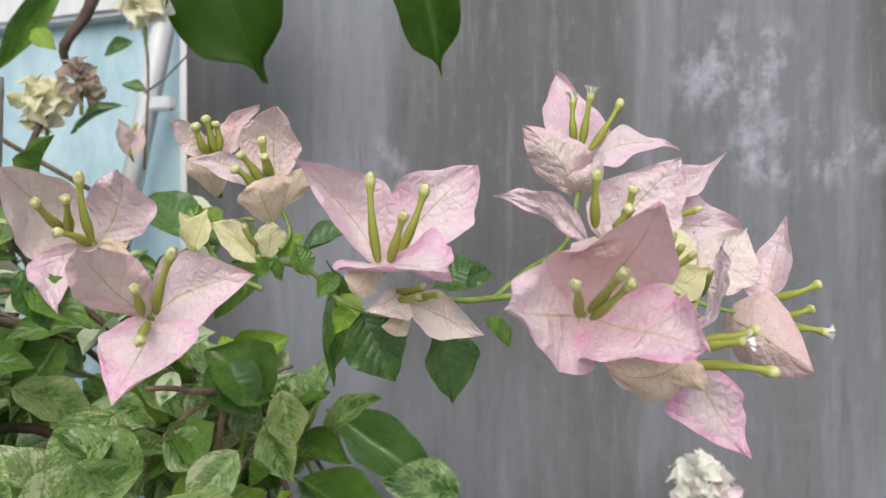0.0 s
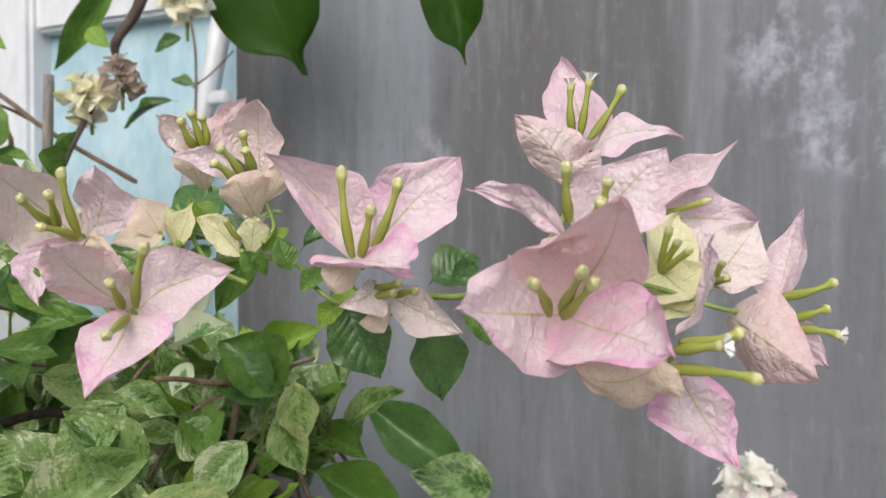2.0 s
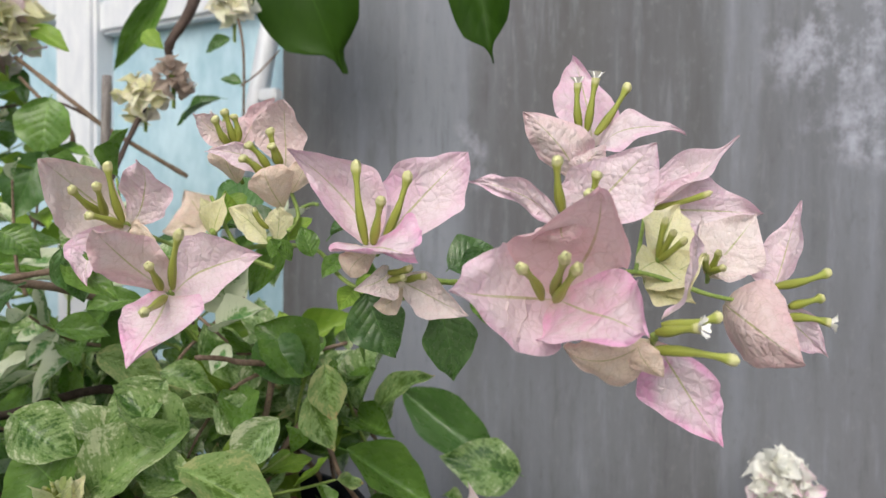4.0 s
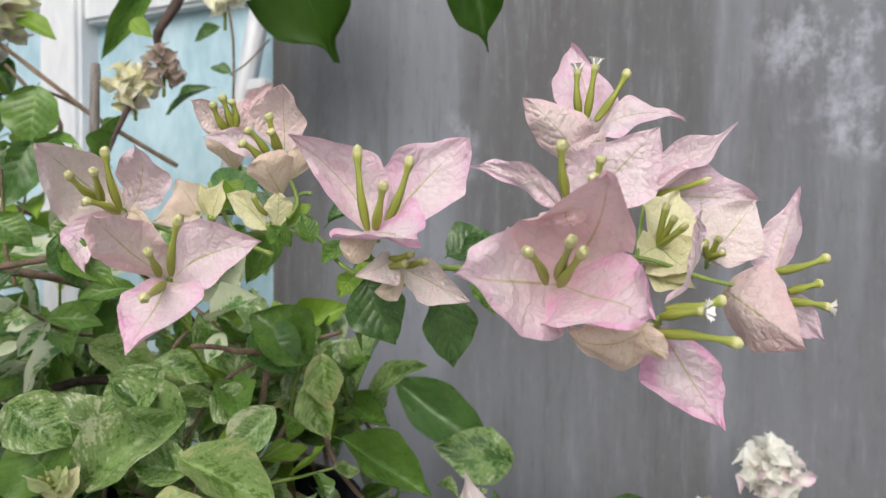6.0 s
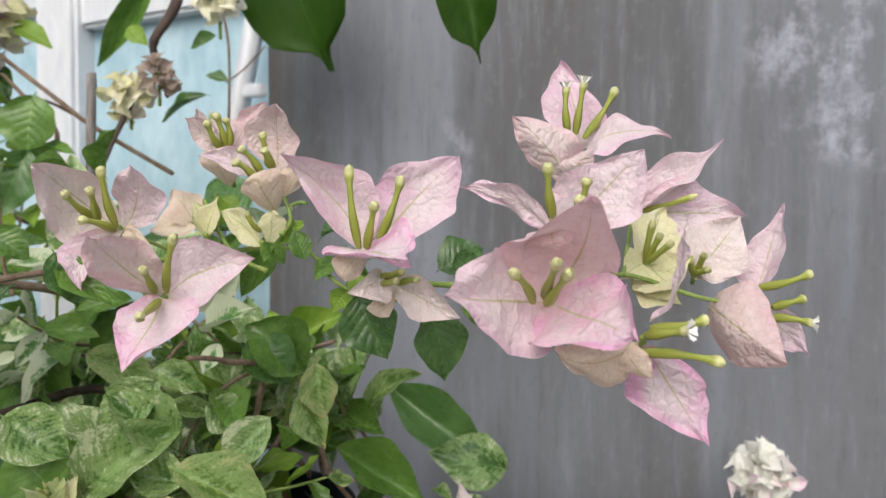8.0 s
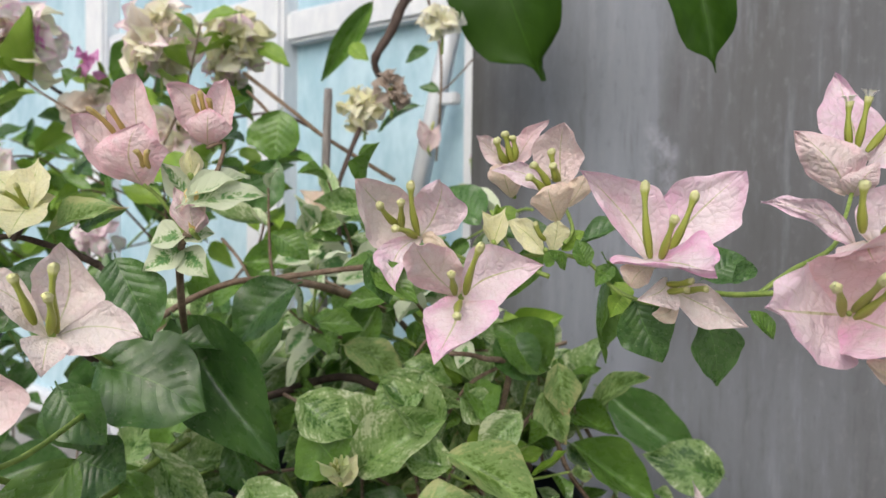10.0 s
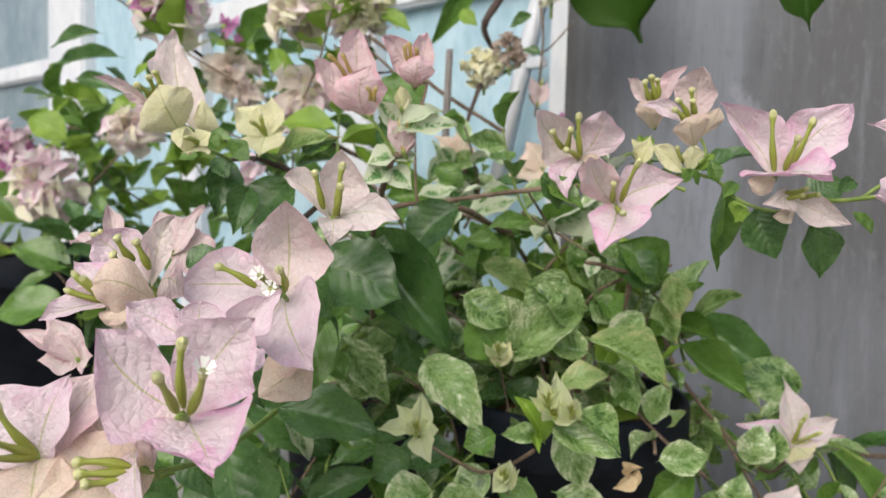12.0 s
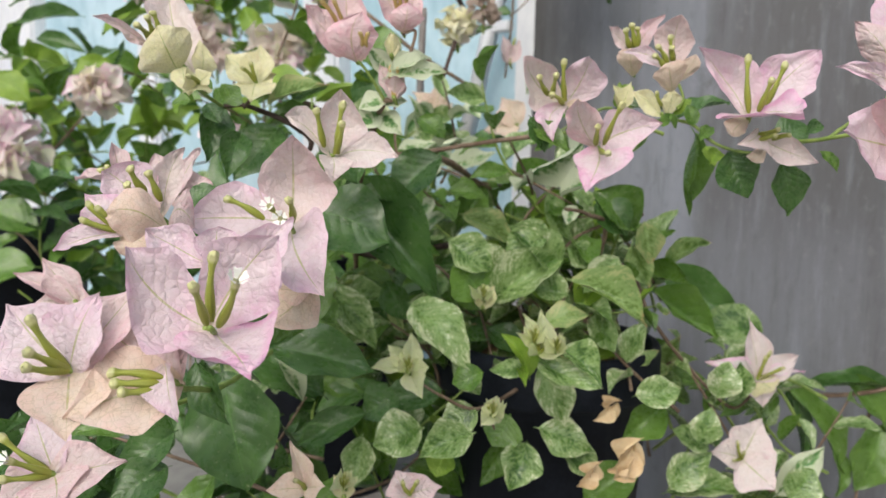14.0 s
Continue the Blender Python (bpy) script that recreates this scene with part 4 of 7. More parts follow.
flower(main, (0.0430, 0.2250, 0.4607),
       [],
       [((0.0339, 0.1892, 0.4723), "bud", (0.0391, 0.2106, 0.4620)),
        ((0.0460, 0.1848, 0.4755), "bud", (0.0421, 0.2105, 0.4634)),
        ((0.0494, 0.1897, 0.4727), "bud", (0.0427, 0.2105, 0.4613))],
       PINK, "large pink flower with withered floret tips", stalk=0.004,
       petals=[((0.0430, 0.2244, 0.4607), (0.0539, 0.1829, 0.4917), (0.0270, 0.2067, 0.4742), (0.0624, 0.2027, 0.4719), (0.0525, 0.2145, 0.4761), ROSE, 0.95),
               ((0.0430, 0.2244, 0.4607), (0.0164, 0.1855, 0.4658), (0.0281, 0.2046, 0.4775), (0.0388, 0.2093, 0.4455), (0.0312, 0.2096, 0.4623), PINK, 0.95),
               ((0.0430, 0.2244, 0.4607), (0.0653, 0.1827, 0.4562), (0.0620, 0.2046, 0.4709), (0.0382, 0.2024, 0.4505), (0.0540, 0.2074, 0.4584), BRIGHT, 0.85)])
flower(main, (0.0726, 0.2558, 0.4637),
       [((0.0910, 0.2538, 0.4744), 0.0200, (0.19, -0.89, 0.42), 0.35, 0.05),
        ((0.0873, 0.2512, 0.4580), 0.0169, (0.18, -0.84, 0.52), 0.30, 0.05),
        ((0.0782, 0.2627, 0.4789), 0.0146, (0.29, -0.95, 0.11), 0.30, 0.03)],
       [],
       CREAM, "cream cupped flower in the spray", stalk=0.003)
flower(main, (0.0694, 0.2063, 0.4523),
       [],
       [((0.0873, 0.2053, 0.4589), "bud", (0.0713, 0.2043, 0.4560)),
        ((0.0802, 0.1959, 0.4567), "open", (0.0698, 0.2033, 0.4542)),
        ((0.0908, 0.2006, 0.4475), "bud", (0.0684, 0.2033, 0.4495))],
       PINK, "pink flower facing sideways with long green florets", stalk=0.004,
       petals=[((0.0698, 0.2103, 0.4511), (0.0894, 0.2196, 0.4205), (0.0671, 0.2193, 0.4333), (0.0891, 0.2231, 0.4384), (0.0787, 0.2202, 0.4377), BRIGHT, 0.85),
               ((0.0684, 0.2043, 0.4520), (0.0451, 0.2065, 0.4491), (0.0550, 0.2024, 0.4523), (0.0613, 0.2103, 0.4379), (0.0564, 0.2014, 0.4464), PEACH, 0.70),
               ((0.0649, 0.2043, 0.4520), (0.0719, 0.2033, 0.4422), (0.0619, 0.2044, 0.4461), (0.0703, 0.2013, 0.4495), (0.0662, 0.2013, 0.4472), PEACH, 0.70),
               ((0.0727, 0.2153, 0.4565), (0.0820, 0.2187, 0.4835), (0.0786, 0.2253, 0.4625), (0.0810, 0.2112, 0.4685), (0.0804, 0.2222, 0.4646), PINK, 1.10)])
flower(main, (0.1078, 0.2580, 0.4561),
       [],
       [((0.1305, 0.2575, 0.4688), "bud", (0.1129, 0.2560, 0.4636)),
        ((0.1289, 0.2597, 0.4600), "bud", (0.1172, 0.2559, 0.4570)),
        ((0.1278, 0.2480, 0.4529), "open", (0.1145, 0.2500, 0.4542))],
       PINK, "dusky pink flower with a white open floret", stalk=0.004,
       petals=[((0.1142, 0.2660, 0.4599), (0.1247, 0.2704, 0.4923), (0.1081, 0.2670, 0.4708), (0.1212, 0.2597, 0.4725), (0.1189, 0.2690, 0.4734), PINK, 1.00),
               ((0.0970, 0.2561, 0.4577), (0.1154, 0.2317, 0.4425), (0.1093, 0.2480, 0.4655), (0.1008, 0.2480, 0.4407), (0.1011, 0.2381, 0.4532), DUSKY, 0.72),
               ((0.1125, 0.2620, 0.4572), (0.1359, 0.2782, 0.4378), (0.1300, 0.2720, 0.4530), (0.1180, 0.2740, 0.4430), (0.1230, 0.2740, 0.4500), PINK, 1.00)])
flower(main, (0.0733, 0.2777, 0.4893),
       [((0.1053, 0.2755, 0.5153), 0.0156, (0.00, -0.70, 0.72), 0.30, -0.06),
        ((0.1161, 0.2882, 0.4880), 0.0267, (0.05, -0.99, 0.12), 0.20, 0.03),
        ((0.0809, 0.2912, 0.5030), 0.0187, (0.15, -0.97, 0.21), 0.20, 0.00)],
       [((0.0959, 0.2732, 0.4955), "thin"),],
       PINK, "pale flower at the back of the spray")
flower(main, (0.0756, 0.2544, 0.4717),
       [((0.0668, 0.2469, 0.4668), 0.0138, (0.34, -0.88, 0.33), 0.30, 0.08),
        ((0.0838, 0.2434, 0.4651), 0.0201, (0.23, -0.88, 0.42), -0.30, -0.10),
        ((0.0838, 0.2682, 0.4907), 0.0229, (0.15, -0.99, 0.02), 0.30, 0.00)],
       [((0.0772, 0.2469, 0.4861), "thin"),
        ((0.0796, 0.2451, 0.4820), "thin"),
        ((0.0832, 0.2436, 0.4794), "thin")],
       CREAM, "cream half-open flower in the spray", r=0.0014)
flower(main, (0.0934, 0.2631, 0.4676),
       [((0.1098, 0.2681, 0.4879), 0.0250, (-0.05, -0.99, 0.12), 0.25, 0.04),
        ((0.1085, 0.2654, 0.4676), 0.0134, (0.13, -0.83, 0.55), 0.30, 0.10),
        ((0.0922, 0.2734, 0.4868), 0.0156, (0.34, -0.94, 0.02), 0.20, 0.00)],
       [((0.0951, 0.2554, 0.4751), "thin"),
        ((0.0965, 0.2535, 0.4697), "thin"),
        ((0.0905, 0.2527, 0.4737), "thin")],
       IVORY, "cream and pink young flower", r=0.0014)
# flowers of the near branch
flower(main, (-0.1916, 0.1399, 0.4511),
       [],
       [((-0.1822, 0.1314, 0.4750), "bud", (-0.1883, 0.1381, 0.4527)),
        ((-0.1921, 0.1250, 0.4716), "bud", (-0.1930, 0.1343, 0.4555)),
        ((-0.1808, 0.1270, 0.4661), "bud", (-0.1887, 0.1358, 0.4527))],
       IVORY, "pale ivory pink flower with three green florets", stalk=0.004,
       petals=[((-0.1916, 0.1400, 0.4519), (-0.1874, 0.1388, 0.4807), (-0.1966, 0.1359, 0.4685), (-0.1787, 0.1470, 0.4618), (-0.1915, 0.1465, 0.4664), IVORY, 0.90),
               ((-0.1922, 0.1386, 0.4519), (-0.2076, 0.1260, 0.4683), (-0.1941, 0.1285, 0.4564), (-0.1982, 0.1312, 0.4718), (-0.2003, 0.1340, 0.4629), IVORY, 0.85),
               ((-0.1894, 0.1386, 0.4512), (-0.1635, 0.1470, 0.4519), (-0.1751, 0.1442, 0.4623), (-0.1765, 0.1349, 0.4466), (-0.1796, 0.1429, 0.4546), IVORY, 0.90),
               ((-0.1910, 0.1380, 0.4512), (-0.1885, 0.1322, 0.4399), (-0.1925, 0.1287, 0.4513), (-0.1794, 0.1339, 0.4488), (-0.1873, 0.1327, 0.4474), IVORY, 0.90)])
flower(main, (-0.1949, 0.1094, 0.4231),
       [],
       [((-0.2112, 0.0868, 0.4342), "bud", (-0.1990, 0.0961, 0.4260)),
        ((-0.1918, 0.0874, 0.4319), "open", (-0.1929, 0.1006, 0.4247)),
        ((-0.1872, 0.0880, 0.4271), "open", (-0.1914, 0.1012, 0.4242)),
        ((-0.1842, 0.0885, 0.4347), "bud", (-0.1898, 0.1019, 0.4248))],
       PINK, "pink flower with open white florets", stalk=0.004,
       petals=[((-0.1933, 0.1080, 0.4242), (-0.1892, 0.1004, 0.4589), (-0.2065, 0.1027, 0.4392), (-0.1794, 0.1188, 0.4351), (-0.1972, 0.1152, 0.4399), BLUSH, 0.75),
               ((-0.1952, 0.1061, 0.4240), (-0.2328, 0.0904, 0.4234), (-0.2134, 0.1000, 0.4408), (-0.2085, 0.0871, 0.4155), (-0.2148, 0.1005, 0.4259), PINK, 0.85),
               ((-0.1929, 0.1059, 0.4227), (-0.1670, 0.0858, 0.3993), (-0.1886, 0.0806, 0.4081), (-0.1762, 0.1022, 0.4277), (-0.1847, 0.0975, 0.4112), PINK, 0.90)])
flower(main, (-0.1823, 0.1034, 0.3989),
       [((-0.1979, 0.0961, 0.3837), 0.0241, (0.34, -0.90, 0.27), -0.20, -0.05),
        ((-0.1978, 0.1016, 0.3977), 0.0154, (0.51, -0.77, 0.39), 0.20, 0.00)],
       [],
       PEACH, "beige bract turned back")
flower(main, (-0.1816, 0.0353, 0.3948),
       [],
       [((-0.1685, 0.0211, 0.4219), "bud", (-0.1760, 0.0298, 0.3992)),
        ((-0.1687, 0.0108, 0.4138), "bud", (-0.1750, 0.0259, 0.3989)),
        ((-0.1600, 0.0191, 0.4142), "open", (-0.1731, 0.0288, 0.3979))],
       PINK, "large pink flower close by with a white open floret", stalk=0.004,
       petals=[((-0.1810, 0.0346, 0.3955), (-0.1999, 0.0207, 0.4216), (-0.1886, 0.0145, 0.3923), (-0.1864, 0.0292, 0.4181), (-0.1942, 0.0283, 0.4051), PINK, 0.92),
               ((-0.1804, 0.0349, 0.3962), (-0.1591, 0.0397, 0.4252), (-0.1792, 0.0312, 0.4211), (-0.1589, 0.0382, 0.4036), (-0.1742, 0.0401, 0.4104), PINK, 0.92),
               ((-0.1786, 0.0339, 0.3953), (-0.1515, 0.0131, 0.3892), (-0.1604, 0.0402, 0.4005), (-0.1789, 0.0159, 0.3946), (-0.1672, 0.0254, 0.3928), BRIGHT, 0.80)])
flower(main, (-0.1938, 0.0569, 0.4097),
       [],
       [],
       PINK, "pink flower behind the large one", stalk=0.004,
       petals=[((-0.1931, 0.0561, 0.4091), (-0.1756, 0.0785, 0.4279), (-0.1869, 0.0683, 0.4233), (-0.1745, 0.0629, 0.4143), (-0.1878, 0.0707, 0.4163), PINK, 0.90),
               ((-0.1946, 0.0557, 0.4121), (-0.2156, 0.0481, 0.4241), (-0.2078, 0.0450, 0.4134), (-0.2044, 0.0559, 0.4251), (-0.2069, 0.0543, 0.4174), PINK, 0.85),
               ((-0.1926, 0.0555, 0.4123), (-0.1949, 0.0598, 0.4253), (-0.2002, 0.0529, 0.4197), (-0.1843, 0.0594, 0.4208), (-0.1952, 0.0592, 0.4192), PINK, 0.80),
               ((-0.1858, 0.0540, 0.4132), (-0.1708, 0.0584, 0.4047), (-0.1738, 0.0640, 0.4104), (-0.1808, 0.0541, 0.4030), (-0.1773, 0.0570, 0.4076), PINK, 0.80)])
flower(main, (-0.2290, 0.0750, 0.4235),
       [],
       [((-0.2328, 0.0610, 0.4456), "bud", (-0.2326, 0.0691, 0.4361)),
        ((-0.2294, 0.0661, 0.4441), "bud", (-0.2287, 0.0726, 0.4328)),
        ((-0.2330, 0.0594, 0.4395), "bud", (-0.2330, 0.0656, 0.4347))],
       PINK, "pale pink flower with papery peach underside", stalk=0.004,
       petals=[((-0.2314, 0.0764, 0.4258), (-0.2217, 0.0771, 0.4530), (-0.2326, 0.0740, 0.4446), (-0.2227, 0.0778, 0.4407), (-0.2312, 0.0798, 0.4410), IVORY, 1.00),
               ((-0.2330, 0.0757, 0.4258), (-0.2531, 0.0700, 0.4436), (-0.2471, 0.0661, 0.4309), (-0.2348, 0.0754, 0.4458), (-0.2464, 0.0755, 0.4374), PINK, 0.80),
               ((-0.2237, 0.0715, 0.4204), (-0.2402, 0.0567, 0.4280), (-0.2328, 0.0612, 0.4178), (-0.2276, 0.0604, 0.4377), (-0.2260, 0.0572, 0.4294), PEACH, 0.70),
               ((-0.2276, 0.0758, 0.4261), (-0.2206, 0.0816, 0.4225), (-0.2218, 0.0790, 0.4372), (-0.2251, 0.0743, 0.4214), (-0.2227, 0.0759, 0.4298), BLUSH, 0.75),
               ((-0.2275, 0.0711, 0.4202), (-0.2325, 0.0629, 0.4109), (-0.2391, 0.0597, 0.4179), (-0.2266, 0.0667, 0.4147), (-0.2300, 0.0612, 0.4172), PEACH, 0.75)])
flower(main, (-0.2373, 0.0624, 0.4216),
       [((-0.2607, 0.0527, 0.4138), 0.0122, (0.47, -0.66, 0.59), 0.30, 0.12),
        ((-0.2569, 0.0645, 0.4344), 0.0176, (0.61, -0.74, 0.28), 0.30, 0.05),
        ((-0.2251, 0.0604, 0.4176), 0.0141, (0.23, -0.89, 0.38), -0.20, 0.00, PEACH)],
       [((-0.2459, 0.0535, 0.4328), "thin"),
        ((-0.2414, 0.0530, 0.4312), "thin"),
        ((-0.2465, 0.0506, 0.4266), "thin")],
       PINK, "small pale flower beside it", r=0.0014)
flower(main, (-0.2553, 0.0835, 0.4361),
       [((-0.2781, 0.0815, 0.4401), 0.0090, (0.25, -0.40, 0.88), 0.30, 0.10),
        ((-0.2678, 0.0911, 0.4558), 0.0086, (0.79, -0.59, 0.18), 0.40, 0.05)],
       [((-0.2654, 0.0802, 0.4442), "thin"),
        ((-0.2626, 0.0815, 0.4459), "thin")],
       BLUSH, "young narrow bracts", r=0.0013)
flower(main, (-0.2774, 0.1392, 0.4323),
       [((-0.2590, 0.1468, 0.4381), 0.0267, (0.25, -0.93, 0.28), -0.20, -0.05),
        ((-0.2688, 0.1509, 0.4552), 0.0135, (-0.05, -0.99, 0.16), 0.20, 0.00),
        ((-0.2889, 0.1428, 0.4520), 0.0242, (0.53, -0.83, 0.18), 0.20, 0.00)],
       [],
       BLUSH, "pink flower seen from its side")
flower(main, (-0.3239, 0.1274, 0.3786),
       [((-0.3403, 0.1228, 0.4001), 0.0192, (0.61, -0.74, 0.28), 0.30, 0.05),
        ((-0.3544, 0.1188, 0.3918), 0.0124, (0.47, -0.66, 0.59), 0.30, 0.08),
        ((-0.3145, 0.1270, 0.3823), 0.0164, (0.03, -0.93, 0.36), 0.30, 0.05),
        ((-0.3379, 0.1155, 0.3794), 0.0190, (0.38, -0.74, 0.55), 0.20, 0.06)],
       [],
       BLUSH, "small rose flower lower down")
flower(main, (-0.2155, 0.0139, 0.3836),
       [((-0.2094, 0.0204, 0.4072), 0.0251, (0.04, -0.96, 0.27), 0.20, 0.05),
        ((-0.2383, 0.0131, 0.4025), 0.0304, (0.61, -0.74, 0.28), 0.20, 0.05),
        ((-0.2082, 0.0044, 0.3654), 0.0277, (0.26, -0.71, 0.66), 0.25, 0.08, PEACH),
        ((-0.2063, 0.0357, 0.4085), 0.0207, (0.16, -0.95, 0.26), 0.20, 0.02, BLUSH)],
       [((-0.2179, 0.0016, 0.4025), "bud"),
        ((-0.2153, -0.0024, 0.3932), "bud"),
        ((-0.2139, -0.0044, 0.3892), "bud"),
        ((-0.2053, 0.0327, 0.4070), "bud", (-0.1961, 0.0331, 0.3941))],
       PINK, "pink flower with long yellow-green florets")
flower(main, (-0.1879, 0.0275, 0.3792),
       [((-0.2102, 0.0053, 0.3717), 0.0313, (0.38, -0.73, 0.57), 0.20, 0.06),
        ((-0.1778, 0.0157, 0.3716), 0.0139, (-0.08, -0.93, 0.36), 0.40, 0.05, PINK, (-0.1884, 0.0235, 0.3854)),
        ((-0.1992, 0.0304, 0.3899), 0.0188, (0.35, -0.92, 0.18), 0.20, 0.04, BLUSH),
        ((-0.2165, 0.0263, 0.3950), 0.0258, (0.53, -0.83, 0.18), 0.20, 0.03, BLUSH)],
       [((-0.1989, 0.0108, 0.3852), "bud", (-0.1875, 0.0214, 0.3824)),
        ((-0.1967, 0.0093, 0.3827), "bud", (-0.1874, 0.0213, 0.3808)),
        ((-0.1929, 0.0084, 0.3808), "bud", (-0.1874, 0.0212, 0.3792))],
       PEACH, "peach flower facing sideways with three florets")
flower(main, (-0.2610, 0.0502, 0.3303),
       [((-0.2745, 0.0542, 0.3517), 0.0235, (0.40, -0.89, 0.20), 0.20, 0.04, PINK),
        ((-0.2357, 0.0594, 0.3361), 0.0232, (0.08, -0.87, 0.48), 0.25, 0.06),
        ((-0.2500, 0.0404, 0.3231), 0.0269, (0.22, -0.70, 0.68), 0.20, 0.08),
        ((-0.2779, 0.0389, 0.3180), 0.0231, (0.54, -0.68, 0.50), 0.20, 0.05)],
       [((-0.2749, 0.0388, 0.3478), "bud"),
        ((-0.2664, 0.0346, 0.3406), "open"),
        ((-0.2689, 0.0330, 0.3335), "bud")],
       BLUSH, "pale flower low in the foreground")
flower(main, (-0.2598, 0.1319, 0.4845),
       [],
       [((-0.2693, 0.1076, 0.5058), "bud", (-0.2723, 0.1212, 0.5011)),
        ((-0.2688, 0.1146, 0.5107), "bud", (-0.2720, 0.1236, 0.5020)),
        ((-0.2710, 0.1205, 0.5140), "bud", (-0.2708, 0.1252, 0.5030))],
       CREAM, "cream and pink flower with three green florets", stalk=0.004,
       petals=[((-0.2598, 0.1344, 0.4884), (-0.2720, 0.1350, 0.5338), (-0.2780, 0.1258, 0.5157), (-0.2551, 0.1342, 0.5029), (-0.2724, 0.1364, 0.5110), IVORY, 0.90),
               ((-0.2556, 0.1340, 0.4883), (-0.2542, 0.1313, 0.5025), (-0.2571, 0.1294, 0.4927), (-0.2480, 0.1351, 0.4913), (-0.2523, 0.1314, 0.4940), CREAM, 0.80),
               ((-0.2625, 0.1268, 0.4883), (-0.2636, 0.1147, 0.5058), (-0.2728, 0.1140, 0.4881), (-0.2535, 0.1251, 0.5034), (-0.2598, 0.1166, 0.4955), CREAM, 0.70),
               ((-0.2595, 0.1260, 0.4900), (-0.2518, 0.1206, 0.4768), (-0.2603, 0.1188, 0.4847), (-0.2501, 0.1241, 0.4850), (-0.2534, 0.1194, 0.4841), CREAM, 0.80),
               ((-0.2740, 0.1225, 0.4984), (-0.2850, 0.1012, 0.5089), (-0.2785, 0.1105, 0.5085), (-0.2759, 0.1110, 0.5003), (-0.2788, 0.1144, 0.5047), BLUSH, 1.10)])
flower(main, (-0.2453, 0.1181, 0.4819),
       [((-0.2399, 0.1091, 0.4781), 0.0130, (0.40, -0.78, 0.48), -0.30, -0.08),
        ((-0.2399, 0.1206, 0.4868), 0.0108, (0.04, -0.96, 0.27), 0.30, 0.05),
        ((-0.2428, 0.1065, 0.4855), 0.0118, (0.52, -0.81, 0.27), -0.30, -0.05)],
       [((-0.2423, 0.1065, 0.4832), "thin"),],
       CREAM, "small greenish cream bracts", r=0.0012)
flower(main, (-0.2695, 0.2010, 0.4920),
       [((-0.2881, 0.1994, 0.5079), 0.0229, (0.61, -0.74, 0.28), 0.25, 0.04),
        ((-0.2712, 0.2086, 0.5138), 0.0208, (0.26, -0.95, 0.17), 0.20, 0.03),
        ((-0.2639, 0.1871, 0.4800), 0.0254, (0.22, -0.61, 0.76), 0.15, 0.06),
        ((-0.2618, 0.2088, 0.4972), 0.0183, (-0.08, -0.93, 0.36), 0.25, 0.04)],
       [((-0.2720, 0.1899, 0.4990), "thin"),
        ((-0.2681, 0.1938, 0.5023), "thin")],
       CREAM, "cream green young flower on a dark twig")
flower(main, (-0.2108, 0.2021, 0.5033),
       [],
       [((-0.2231, 0.1857, 0.5304), "thin", (-0.2188, 0.1977, 0.5199)),
        ((-0.2186, 0.1921, 0.5318), "thin", (-0.2168, 0.2008, 0.5208)),
        ((-0.2016, 0.1871, 0.5138), "thin", (-0.2026, 0.1928, 0.5079)),
        ((-0.1978, 0.1898, 0.5141), "thin", (-0.2006, 0.1937, 0.5075))],
       ROSE, "rose pink half-open flower", floret_mat=TUBE_Y, stalk=0.004,
       petals=[((-0.2127, 0.2036, 0.5038), (-0.2163, 0.2048, 0.5460), (-0.2236, 0.1965, 0.5314), (-0.2043, 0.2038, 0.5208), (-0.2184, 0.2071, 0.5274), ROSE, 0.80),
               ((-0.2160, 0.2000, 0.5046), (-0.2315, 0.1863, 0.5273), (-0.2234, 0.1885, 0.5084), (-0.2223, 0.1966, 0.5259), (-0.2259, 0.1957, 0.5176), ROSE, 0.85),
               ((-0.2089, 0.2006, 0.5009), (-0.2034, 0.1936, 0.5251), (-0.2213, 0.1875, 0.5124), (-0.1972, 0.1987, 0.5131), (-0.2078, 0.1907, 0.5124), ROSE, 0.80)])
flower(main, (-0.1907, 0.2167, 0.5188),
       [],
       [((-0.1920, 0.2086, 0.5375), "thin", (-0.1920, 0.2146, 0.5288)),
        ((-0.1910, 0.2113, 0.5394), "thin", (-0.1910, 0.2150, 0.5294)),
        ((-0.1866, 0.2108, 0.5362), "thin", (-0.1899, 0.2154, 0.5285))],
       ROSE, "rose pink cupped flower above a variegated leaf", floret_mat=TUBE_Y, stalk=0.004,
       petals=[((-0.1922, 0.2171, 0.5195), (-0.2044, 0.2080, 0.5419), (-0.1980, 0.2076, 0.5266), (-0.1917, 0.2153, 0.5388), (-0.1986, 0.2166, 0.5351), ROSE, 0.85),
               ((-0.1897, 0.2182, 0.5196), (-0.1852, 0.2207, 0.5456), (-0.1910, 0.2156, 0.5378), (-0.1805, 0.2194, 0.5287), (-0.1874, 0.2223, 0.5352), ROSE, 0.85),
               ((-0.1898, 0.2148, 0.5178), (-0.1857, 0.2098, 0.5319), (-0.1943, 0.2068, 0.5245), (-0.1779, 0.2137, 0.5240), (-0.1852, 0.2084, 0.5239), ROSE, 0.75)])
